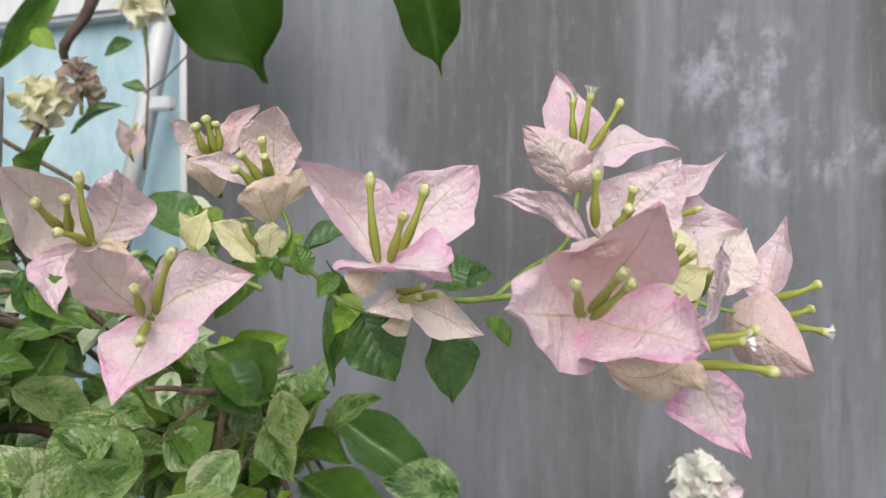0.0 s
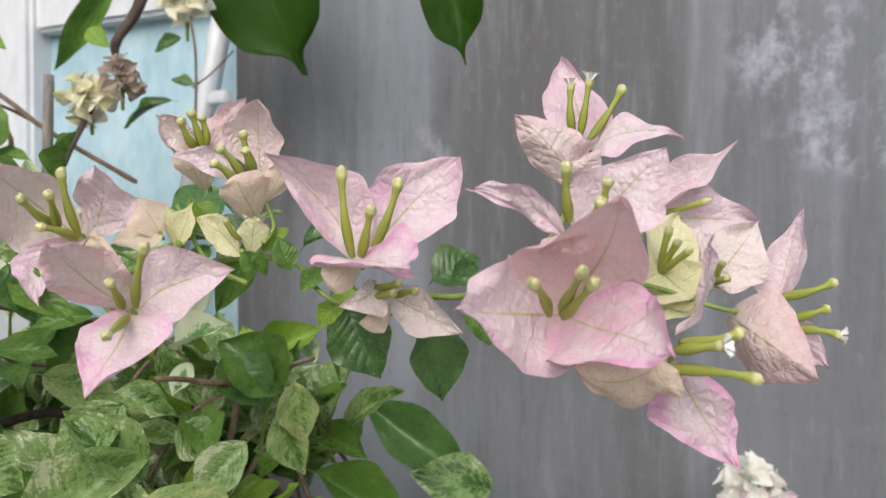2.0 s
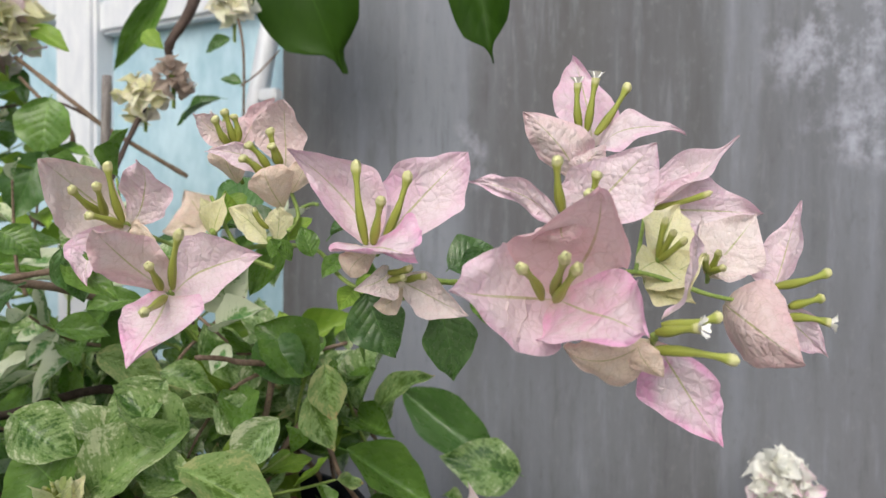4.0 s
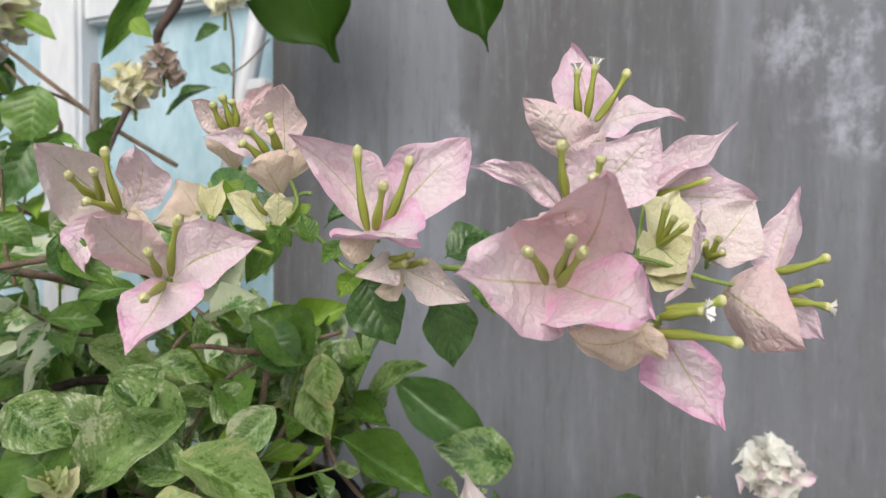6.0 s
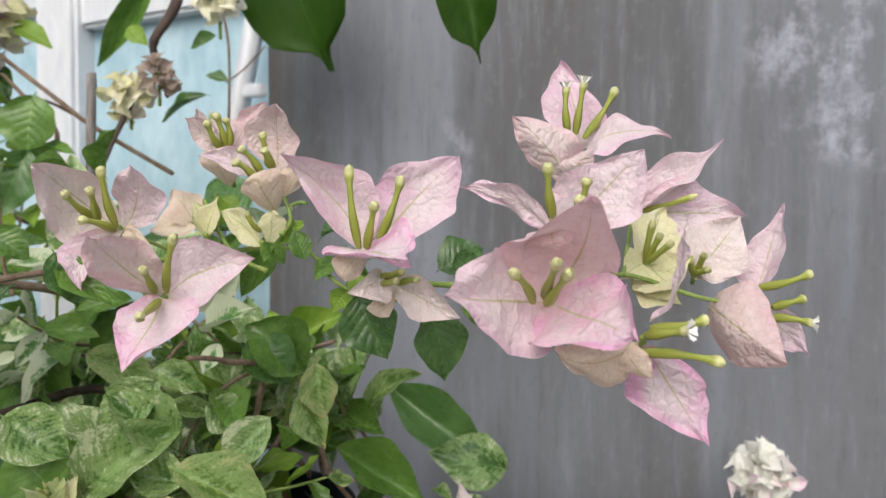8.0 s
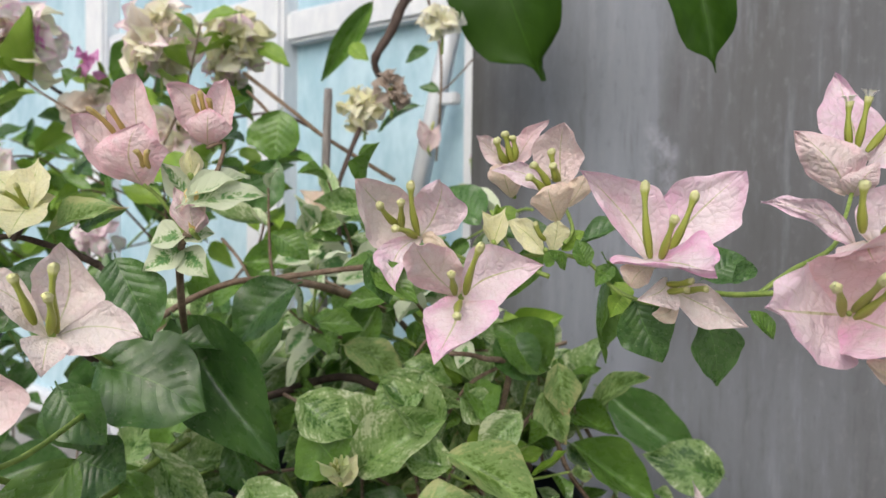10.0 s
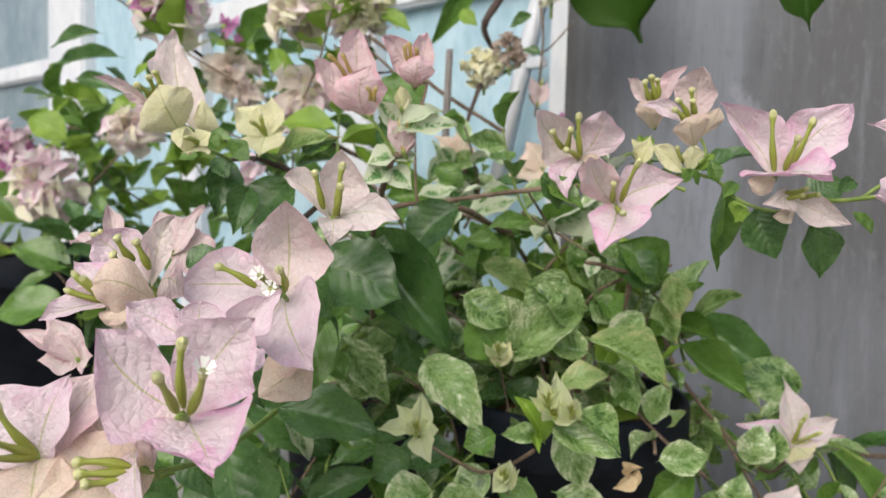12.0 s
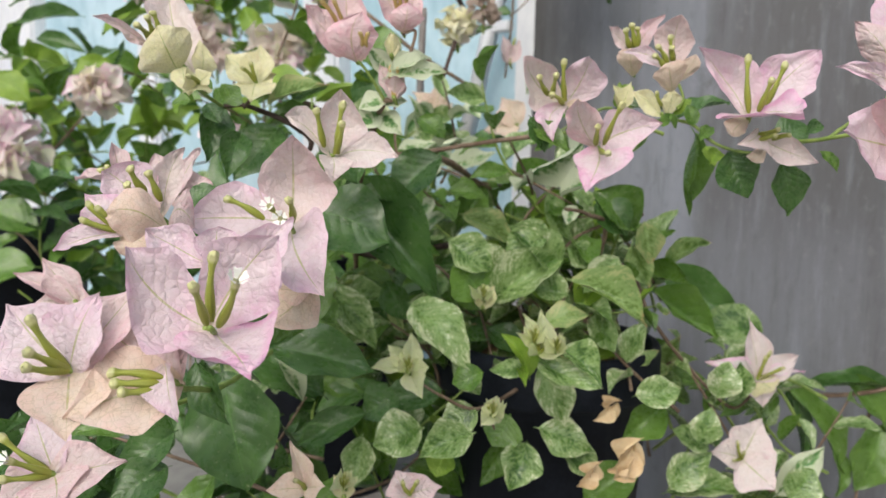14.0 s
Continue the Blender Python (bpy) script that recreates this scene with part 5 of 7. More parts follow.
flower(main, (-0.1909, 0.2072, 0.4832),
       [((-0.2000, 0.2073, 0.5011), 0.0130, (0.63, -0.76, 0.19), 0.30, 0.03),
        ((-0.1880, 0.2118, 0.4988), 0.0115, (0.04, -0.98, 0.17), 0.30, 0.03),
        ((-0.1879, 0.2006, 0.4940), 0.0128, (0.34, -0.90, 0.27), -0.30, -0.05)],
       [((-0.1928, 0.2057, 0.5002), "thin"),
        ((-0.1891, 0.2071, 0.4994), "thin")],
       BLUSH, "closed blush flower", r=0.0012, floret_mat=TUBE_Y)
flower(main, (-0.1937, 0.2101, 0.5050),
       [((-0.1949, 0.2107, 0.5179), 0.0087, (0.53, -0.83, 0.18), 0.40, 0.02),
        ((-0.1909, 0.2056, 0.5162), 0.0075, (0.17, -0.97, 0.17), -0.40, -0.02)],
       [],
       CREAM, "closed cream bud")
# young flowers low in the shrub
flower(main, (-0.1156, 0.2342, 0.3501),
       [((-0.1167, 0.2405, 0.3727), 0.0153, (0.58, -0.81, 0.10), 0.30, 0.03),
        ((-0.1261, 0.2370, 0.3703), 0.0116, (0.74, -0.67, 0.10), 0.30, 0.03),
        ((-0.1058, 0.2382, 0.3564), 0.0146, (-0.01, -0.96, 0.29), 0.30, 0.05),
        ((-0.1008, 0.2330, 0.3518), 0.0121, (0.04, -0.80, 0.59), 0.30, 0.05),
        ((-0.1177, 0.2215, 0.3572), 0.0105, (0.48, -0.83, 0.29), -0.30, -0.03)],
       [((-0.1188, 0.2259, 0.3622), "thin"),
        ((-0.1166, 0.2292, 0.3664), "thin"),
        ((-0.1086, 0.2288, 0.3565), "thin")],
       BUD, "cream green young flowers at a shoot tip", r=0.0011)
flower(main, (-0.1847, 0.2199, 0.3361),
       [((-0.2060, 0.2128, 0.3375), 0.0131, (0.37, -0.53, 0.76), 0.30, 0.10),
        ((-0.1878, 0.2295, 0.3561), 0.0132, (0.58, -0.81, 0.10), 0.30, 0.03),
        ((-0.1734, 0.2098, 0.3249), 0.0153, (0.13, -0.73, 0.67), 0.25, 0.08),
        ((-0.1745, 0.2237, 0.3388), 0.0156, (-0.12, -0.92, 0.38), 0.30, 0.04),
        ((-0.1995, 0.2227, 0.3493), 0.0119, (0.59, -0.78, 0.20), 0.30, 0.03)],
       [((-0.1872, 0.2093, 0.3440), "thin"),
        ((-0.1792, 0.2098, 0.3431), "thin")],
       BUD, "cream flower with twisted bracts", r=0.0012)
flower(main, (-0.1420, 0.2371, 0.3116),
       [((-0.1406, 0.2429, 0.3215), 0.0111, (0.49, -0.85, 0.20), 0.30, 0.03),
        ((-0.1352, 0.2396, 0.3133), 0.0126, (-0.12, -0.92, 0.38), 0.30, 0.04),
        ((-0.1461, 0.2289, 0.3072), 0.0109, (0.43, -0.67, 0.60), 0.30, 0.05)],
       [((-0.1423, 0.2315, 0.3196), "thin"),],
       BUD, "small cream flower bud", r=0.0011)
flower(main, (-0.1589, 0.2742, 0.3649),
       [((-0.1673, 0.2773, 0.3812), 0.0130, (0.59, -0.78, 0.20), 0.30, 0.03),
        ((-0.1541, 0.2814, 0.3780), 0.0130, (-0.00, -0.98, 0.19), 0.30, 0.03),
        ((-0.1572, 0.2673, 0.3746), 0.0118, (0.30, -0.91, 0.29), -0.30, -0.03)],
       [],
       CREAM, "small cream bud over a leaf")
flower(main, (-0.0041, 0.3583, 0.2629),
       [((0.0075, 0.3692, 0.2885), 0.0316, (0.12, -0.97, 0.19), 0.20, 0.04),
        ((-0.0240, 0.3520, 0.2669), 0.0230, (0.54, -0.68, 0.50), 0.30, 0.08),
        ((0.0170, 0.3512, 0.2480), 0.0384, (0.06, -0.82, 0.57), 0.20, 0.06)],
       [((-0.0078, 0.3481, 0.2781), "thin"),
        ((-0.0031, 0.3469, 0.2717), "thin"),
        ((-0.0097, 0.3440, 0.2661), "thin")],
       IVORY, "pale ivory flower low beside the pot")
flower(main, (0.0030, 0.3662, 0.3148),
       [((-0.0040, 0.3744, 0.3541), 0.0216, (0.50, -0.86, 0.10), 0.25, 0.04),
        ((0.0290, 0.3809, 0.3306), 0.0193, (-0.01, -0.92, 0.38), 0.25, 0.04),
        ((-0.0299, 0.3521, 0.3268), 0.0155, (0.54, -0.68, 0.50), 0.25, 0.06, WHITE),
        ((0.0131, 0.3545, 0.3122), 0.0227, (0.29, -0.88, 0.38), -0.20, -0.05, CREAM),
        ((0.0326, 0.3768, 0.3198), 0.0082, (0.15, -0.50, 0.86), 0.20, 0.10, WHITE),
        ((0.0071, 0.3615, 0.2976), 0.0192, (0.27, -0.83, 0.50), 0.20, 0.05)],
       [((0.0098, 0.3602, 0.3363), "thin"),
        ((0.0187, 0.3600, 0.3262), "thin"),
        ((0.0066, 0.3587, 0.3327), "thin")],
       IVORY, "pale flower with a cream bract beside the wall")
flower(main, (-0.1709, 0.1870, 0.2815),
       [((-0.1798, 0.1893, 0.2921), 0.0203, (0.49, -0.85, 0.20), 0.25, 0.04),
        ((-0.1555, 0.1926, 0.2856), 0.0173, (-0.03, -0.87, 0.48), 0.25, 0.05),
        ((-0.1764, 0.1742, 0.2785), 0.0171, (0.34, -0.75, 0.57), 0.20, 0.05)],
       [((-0.1720, 0.1792, 0.2918), "thin"),
        ((-0.1645, 0.1818, 0.2920), "thin")],
       BLUSH, "pale flower at the pot foot")
flower(main, (-0.2023, 0.1761, 0.2794),
       [((-0.2083, 0.1753, 0.2907), 0.0101, (0.57, -0.80, 0.20), 0.30, 0.03),
        ((-0.2002, 0.1781, 0.2915), 0.0101, (0.12, -0.97, 0.19), 0.30, 0.03),
        ((-0.1998, 0.1697, 0.2912), 0.0100, (0.30, -0.91, 0.29), -0.30, -0.03)],
       [],
       CREAM, "cream bud")
flower(main, (-0.2074, 0.1443, 0.2957),
       [((-0.2186, 0.1490, 0.3160), 0.0108, (0.75, -0.64, 0.20), 0.40, 0.05),
        ((-0.2229, 0.1348, 0.2957), 0.0159, (0.41, -0.62, 0.67), 0.30, 0.08),
        ((-0.1968, 0.1440, 0.2989), 0.0159, (-0.03, -0.87, 0.48), 0.30, 0.06)],
       [((-0.2078, 0.1344, 0.3037), "thin"),],
       PEACH, "peach twisted flower low down")
flower(main, (-0.1177, 0.2289, 0.3563),
       [((-0.1240, 0.2218, 0.3617), 0.0079, (-0.24, -0.93, 0.28), 0.45, -0.06),
        ((-0.1217, 0.2320, 0.3679), 0.0076, (0.18, -0.92, 0.33), 0.45, -0.06),
        ((-0.1116, 0.2330, 0.3670), 0.0065, (0.61, -0.72, 0.32), 0.45, 0.08),
        ((-0.1261, 0.2221, 0.3630), 0.0061, (-0.15, -0.94, 0.29), 0.45, -0.06),
        ((-0.1235, 0.2284, 0.3654), 0.0067, (-0.03, -0.95, 0.31), 0.45, -0.06),
        ((-0.1165, 0.2288, 0.3660), 0.0067, (0.58, -0.75, 0.33), 0.45, -0.06)],
       [((-0.1179, 0.2171, 0.3664), "thin"),
        ((-0.1154, 0.2203, 0.3678), "thin"),
        ((-0.1129, 0.2187, 0.3653), "thin")],
       BUD, "tight greenish cream flower bud", r=0.0009)
flower(main, (-0.1061, 0.2323, 0.3520),
       [((-0.1118, 0.2257, 0.3627), 0.0063, (-0.32, -0.91, 0.26), 0.45, 0.08),
        ((-0.1161, 0.2345, 0.3560), 0.0050, (-0.13, -0.95, 0.30), 0.45, -0.06),
        ((-0.1020, 0.2339, 0.3604), 0.0064, (0.39, -0.85, 0.34), 0.45, 0.08),
        ((-0.1031, 0.2312, 0.3625), 0.0061, (0.59, -0.74, 0.33), 0.45, 0.08),
        ((-0.1039, 0.2278, 0.3638), 0.0057, (0.38, -0.86, 0.34), 0.45, -0.06),
        ((-0.1024, 0.2252, 0.3635), 0.0053, (0.62, -0.71, 0.32), 0.45, -0.06)],
       [((-0.1061, 0.2206, 0.3613), "thin"),
        ((-0.1041, 0.2235, 0.3623), "thin"),
        ((-0.1021, 0.2218, 0.3604), "thin")],
       BUD, "tight greenish cream flower bud", r=0.0009)
flower(main, (-0.1838, 0.2150, 0.3374),
       [((-0.1798, 0.2092, 0.3518), 0.0073, (0.08, -0.94, 0.33), 0.45, -0.06),
        ((-0.1803, 0.2241, 0.3432), 0.0079, (0.55, -0.77, 0.33), 0.45, -0.06),
        ((-0.1864, 0.2145, 0.3466), 0.0070, (0.02, -0.95, 0.32), 0.45, 0.08),
        ((-0.1901, 0.2193, 0.3474), 0.0072, (0.07, -0.94, 0.32), 0.45, -0.06),
        ((-0.1859, 0.2151, 0.3474), 0.0058, (-0.00, -0.95, 0.32), 0.45, -0.06),
        ((-0.1858, 0.2070, 0.3465), 0.0074, (-0.09, -0.95, 0.30), 0.45, -0.06)],
       [((-0.1820, 0.2040, 0.3476), "thin"),
        ((-0.1800, 0.2070, 0.3488), "thin"),
        ((-0.1773, 0.2055, 0.3467), "thin")],
       BUD, "tight greenish cream flower bud", r=0.0009)
flower(main, (-0.1402, 0.2327, 0.3138),
       [((-0.1444, 0.2341, 0.3217), 0.0045, (-0.27, -0.92, 0.27), 0.45, -0.06),
        ((-0.1327, 0.2256, 0.3249), 0.0064, (0.62, -0.72, 0.32), 0.45, 0.08),
        ((-0.1455, 0.2329, 0.3194), 0.0047, (0.01, -0.95, 0.32), 0.45, -0.06),
        ((-0.1362, 0.2309, 0.3242), 0.0049, (0.28, -0.90, 0.34), 0.45, 0.08),
        ((-0.1473, 0.2410, 0.3170), 0.0052, (-0.38, -0.89, 0.24), 0.45, 0.08),
        ((-0.1317, 0.2300, 0.3217), 0.0062, (0.70, -0.64, 0.31), 0.45, -0.06)],
       [((-0.1392, 0.2213, 0.3237), "thin"),
        ((-0.1375, 0.2241, 0.3244), "thin"),
        ((-0.1355, 0.2225, 0.3229), "thin")],
       BUD, "tight greenish cream flower bud", r=0.0009)
flower(main, (-0.1578, 0.2699, 0.3715),
       [((-0.1636, 0.2582, 0.3804), 0.0062, (-0.29, -0.92, 0.27), 0.45, -0.06),
        ((-0.1490, 0.2646, 0.3793), 0.0047, (0.60, -0.73, 0.33), 0.45, 0.08),
        ((-0.1603, 0.2799, 0.3794), 0.0057, (0.55, -0.76, 0.33), 0.45, 0.08),
        ((-0.1614, 0.2775, 0.3800), 0.0071, (-0.10, -0.95, 0.30), 0.45, -0.06),
        ((-0.1566, 0.2627, 0.3813), 0.0050, (0.54, -0.78, 0.33), 0.45, -0.06),
        ((-0.1525, 0.2706, 0.3770), 0.0066, (0.88, -0.41, 0.25), 0.45, -0.06)],
       [((-0.1567, 0.2585, 0.3801), "thin"),
        ((-0.1549, 0.2613, 0.3812), "thin"),
        ((-0.1528, 0.2597, 0.3793), "thin")],
       BUD, "tight greenish cream flower bud", r=0.0009)
flower(main, (-0.2009, 0.1720, 0.2863),
       [((-0.2024, 0.1806, 0.2915), 0.0051, (0.22, -0.92, 0.34), 0.45, 0.08),
        ((-0.1987, 0.1639, 0.3002), 0.0067, (0.06, -0.94, 0.32), 0.45, -0.06),
        ((-0.1978, 0.1828, 0.2886), 0.0055, (0.60, -0.73, 0.33), 0.45, -0.06),
        ((-0.1966, 0.1677, 0.2980), 0.0047, (0.22, -0.92, 0.34), 0.45, -0.06),
        ((-0.1985, 0.1618, 0.2980), 0.0066, (0.01, -0.95, 0.32), 0.45, 0.08),
        ((-0.2004, 0.1800, 0.2925), 0.0065, (0.70, -0.64, 0.31), 0.45, -0.06)],
       [((-0.1978, 0.1615, 0.2974), "thin"),
        ((-0.1964, 0.1642, 0.2980), "thin"),
        ((-0.1940, 0.1627, 0.2966), "thin")],
       BUD, "tight greenish cream flower bud", r=0.0009)
flower(main, (-0.1610, 0.2903, 0.3655),
       [((-0.1513, 0.2882, 0.3723), 0.0054, (0.88, -0.42, 0.21), 0.45, -0.06),
        ((-0.1596, 0.2823, 0.3771), 0.0055, (0.18, -0.95, 0.27), 0.45, -0.06),
        ((-0.1567, 0.2851, 0.3743), 0.0052, (0.55, -0.79, 0.27), 0.45, 0.08),
        ((-0.1672, 0.2943, 0.3722), 0.0049, (0.21, -0.94, 0.27), 0.45, 0.08),
        ((-0.1602, 0.2892, 0.3739), 0.0042, (0.29, -0.91, 0.28), 0.45, 0.08),
        ((-0.1547, 0.2920, 0.3702), 0.0045, (0.80, -0.55, 0.24), 0.45, 0.08)],
       [((-0.1579, 0.2790, 0.3749), "thin"),
        ((-0.1567, 0.2817, 0.3755), "thin"),
        ((-0.1545, 0.2803, 0.3741), "thin")],
       BUD, "tight greenish cream flower bud", r=0.0009)
leaf(main, (-0.1630, 0.3002, 0.3634), (-0.1841, 0.2932, 0.3877), 0.0332, (0.51, -0.80, 0.33), MID, 0.20, 0.06, "round")
leaf(main, (-0.1559, 0.3141, 0.3767), (-0.1833, 0.3048, 0.4027), 0.0273, (0.40, -0.80, 0.44), VARI, 0.30, 0.08)
leaf(main, (-0.2471, 0.1959, 0.4181), (-0.2277, 0.2023, 0.3959), 0.0257, (0.12, -0.90, 0.43), DARK, 0.25, 0.08)
leaf(main, (-0.2464, 0.2055, 0.3860), (-0.2311, 0.2152, 0.3775), 0.0304, (0.31, -0.84, 0.44), DARK, 0.25, 0.06, "round")
leaf(main, (-0.1967, 0.3224, 0.4337), (-0.1742, 0.3307, 0.4292), 0.0159, (0.29, -0.79, 0.54), MID, 0.30, 0.08)
leaf(main, (-0.1628, 0.3357, 0.4469), (-0.1865, 0.3266, 0.4418), 0.0143, (0.29, -0.79, 0.54), MID, 0.30, 0.08)
leaf(main, (-0.1951, 0.3543, 0.4151), (-0.1627, 0.3657, 0.3952), 0.0239, (0.29, -0.79, 0.54), SCORCH, 0.30, 0.08)
leaf(main, (-0.1562, 0.3473, 0.4088), (-0.1315, 0.3562, 0.3977), 0.0196, (0.29, -0.79, 0.54), VARI, 0.30, 0.08)
leaf(main, (-0.2139, 0.3071, 0.4796), (-0.1976, 0.3127, 0.4674), 0.0187, (0.29, -0.79, 0.54), MID, 0.30, 0.08)
leaf(main, (-0.2662, 0.2614, 0.3633), (-0.2879, 0.2525, 0.3451), 0.0178, (0.47, -0.71, 0.53), MID, 0.30, 0.08)
leaf(main, (-0.2667, 0.3246, 0.3458), (-0.2895, 0.3168, 0.3659), 0.0205, (0.47, -0.71, 0.53), VARI, 0.30, 0.08)
leaf(main, (-0.2724, 0.3215, 0.3219), (-0.2507, 0.3306, 0.3461), 0.0153, (0.47, -0.71, 0.53), VARI, 0.40, 0.10)
# branches
stem(main, [(-0.2842, 0.2467, 0.3908), (-0.2836, 0.2580, 0.4074), (-0.2810, 0.2752, 0.4241), (-0.2666, 0.2910, 0.4411), (-0.2390, 0.3004, 0.4547), (-0.2112, 0.3042, 0.4583), (-0.1635, 0.2988, 0.4653), (-0.1166, 0.2774, 0.4695)], [0.00187, 0.00182, 0.00176, 0.00171, 0.00165, 0.00154, 0.00143, 0.00132], BARK, 0.12)
stem(main, [(-0.1166, 0.2774, 0.4695), (-0.0856, 0.2696, 0.4728), (-0.0646, 0.2628, 0.4755), (-0.0461, 0.2614, 0.4743), (-0.0339, 0.2545, 0.4643), (-0.0230, 0.2516, 0.4597), (-0.0095, 0.2480, 0.4580)], [0.0011, 0.001, 0.0009, 0.00085, 0.0008, 0.00075, 0.00075], GREENSTEM, 0.12)
stem(main, [(-0.2252, 0.3049, 0.4569), (-0.2027, 0.3174, 0.4547), (-0.1972, 0.3504, 0.4466), (-0.1951, 0.4239, 0.4251), (-0.1756, 0.4810, 0.3742), (-0.1192, 0.5289, 0.3214)], [0.00198, 0.00209, 0.00209, 0.00198, 0.00198, 0.0022], BARK, 0.12)
stem(main, [(-0.1514, 0.2986, 0.4657), (-0.1508, 0.3547, 0.4403), (-0.1491, 0.4064, 0.4015), (-0.1348, 0.4204, 0.3679), (-0.1096, 0.4379, 0.3366), (-0.1009, 0.4504, 0.3114)], [0.00066, 0.00088, 0.0011, 0.00132, 0.00165, 0.00198], BARK, 0.12)
stem(main, [(-0.0043, 0.2502, 0.4644), (0.0094, 0.2422, 0.4642), (0.0214, 0.2339, 0.4659), (0.0327, 0.2300, 0.4672), (0.0430, 0.2275, 0.4615)], [0.001, 0.001, 0.00095, 0.0009, 0.0008], GREENSTEM, 0.12)
stem(main, [(0.0173, 0.2383, 0.4650), (0.0280, 0.2401, 0.4737), (0.0389, 0.2369, 0.4810), (0.0460, 0.2584, 0.4905), (0.0556, 0.2886, 0.5147)], [0.0009, 0.00085, 0.0008, 0.00075, 0.0007], GREENSTEM, 0.12)
stem(main, [(0.0290, 0.2250, 0.4675), (0.0494, 0.2331, 0.4654), (0.0676, 0.2461, 0.4683), (0.0909, 0.2495, 0.4611), (0.1058, 0.2537, 0.4582)], [0.0008, 0.0008, 0.00075, 0.0007, 0.0006], GREENSTEM, 0.12)
stem(main, [(0.0676, 0.2461, 0.4683), (0.0708, 0.2620, 0.4809), (0.0732, 0.2767, 0.4889)], [0.00075, 0.0007, 0.0006], GREENSTEM, 0.12)
stem(main, [(0.0327, 0.2300, 0.4672), (0.0520, 0.2295, 0.4560), (0.0640, 0.2130, 0.4508)], [0.0008, 0.00075, 0.00065], GREENSTEM, 0.12)
stem(main, [(-0.0516, 0.2484, 0.4806), (-0.0491, 0.2519, 0.4865), (-0.0529, 0.2535, 0.4965), (-0.0546, 0.2554, 0.5047)], [0.0009, 0.00075, 0.00065, 0.0006], GREENSTEM, 0.12)
stem(main, [(-0.0576, 0.2504, 0.4676), (-0.0706, 0.2499, 0.4743), (-0.0816, 0.2503, 0.4934)], [0.001, 0.0009, 0.0007], GREENSTEM, 0.12)
stem(main, [(-0.0725, 0.2501, 0.4725), (-0.0835, 0.2470, 0.4600), (-0.0897, 0.2386, 0.4586)], [0.0009, 0.00075, 0.00065], GREENSTEM, 0.12)
stem(main, [(-0.0807, 0.2538, 0.4682), (-0.0955, 0.2530, 0.4745), (-0.1110, 0.2458, 0.4821)], [0.0009, 0.00075, 0.00065], GREENSTEM, 0.12)
stem(main, [(-0.1380, 0.4011, 0.3424), (-0.2055, 0.3895, 0.3893), (-0.2516, 0.3388, 0.3835), (-0.2739, 0.2677, 0.4083), (-0.2727, 0.2273, 0.4347), (-0.2504, 0.2271, 0.4579), (-0.2553, 0.2260, 0.4673)], [0.003, 0.0027, 0.0024, 0.0021, 0.0018, 0.00156, 0.00132], DARKBARK, 0.12)
stem(main, [(-0.2739, 0.2677, 0.4083), (-0.2208, 0.1832, 0.4383), (-0.1939, 0.1432, 0.4519)], [0.0013, 0.001, 0.00075], GREENSTEM, 0.12)
stem(main, [(-0.2864, 0.1934, 0.4786), (-0.2781, 0.2021, 0.4800), (-0.2693, 0.2106, 0.4766), (-0.2602, 0.2191, 0.4718), (-0.2553, 0.2260, 0.4673)], [0.0012, 0.0012, 0.00144, 0.00156, 0.0018], DARKBARK, 0.12)
stem(main, [(-0.2800, 0.1850, 0.4781), (-0.2702, 0.1568, 0.4812), (-0.2545, 0.1275, 0.4820)], [0.001, 0.0009, 0.00075], GREENSTEM, 0.12)
stem(main, [(-0.2780, 0.2020, 0.4785), (-0.2723, 0.2015, 0.4846), (-0.2695, 0.2010, 0.4917)], [0.00108, 0.00096, 0.00084], DARKBARK, 0.12)
stem(main, [(-0.2739, 0.2677, 0.4083), (-0.2082, 0.1427, 0.4100), (-0.1879, 0.0979, 0.4233)], [0.0013, 0.001, 0.0008], GREENSTEM, 0.12)
stem(main, [(-0.2474, 0.3298, 0.3849), (-0.2519, 0.2077, 0.3614), (-0.2118, 0.0953, 0.3750), (-0.1697, 0.0201, 0.3995)], [0.002, 0.0015, 0.0012, 0.0008], GREENSTEM, 0.12)
stem(main, [(-0.2644, 0.3119, 0.3780), (-0.2620, 0.2358, 0.3580), (-0.2579, 0.1650, 0.3924), (-0.2417, 0.1083, 0.4117), (-0.2312, 0.0769, 0.4258)], [0.0015, 0.0014, 0.0013, 0.001, 0.0008], GREENSTEM, 0.12)
stem(main, [(-0.2350, 0.1002, 0.4131), (-0.2396, 0.0771, 0.4155), (-0.2385, 0.0640, 0.4209)], [0.001, 0.0009, 0.0007], GREENSTEM, 0.12)
stem(main, [(-0.2640, 0.3114, 0.3703), (-0.2616, 0.2354, 0.3514), (-0.2357, 0.1269, 0.3489), (-0.2024, 0.0554, 0.3683), (-0.1907, 0.0306, 0.3774)], [0.0015, 0.0014, 0.0013, 0.001, 0.0008], GREENSTEM, 0.12)
stem(main, [(-0.2357, 0.1269, 0.3489), (-0.2364, 0.0730, 0.3513), (-0.2196, 0.0175, 0.3815)], [0.0013, 0.001, 0.0008], GREENSTEM, 0.12)
stem(main, [(-0.2694, 0.3305, 0.3671), (-0.2419, 0.2707, 0.4239), (-0.2093, 0.2224, 0.4678), (-0.1979, 0.2119, 0.4821), (-0.1919, 0.2091, 0.4848), (-0.1835, 0.2172, 0.5171), (-0.1889, 0.2129, 0.5166)], [0.00186, 0.00174, 0.00161, 0.00136, 0.00112, 0.00087, 0.00074], BARK, 0.12)
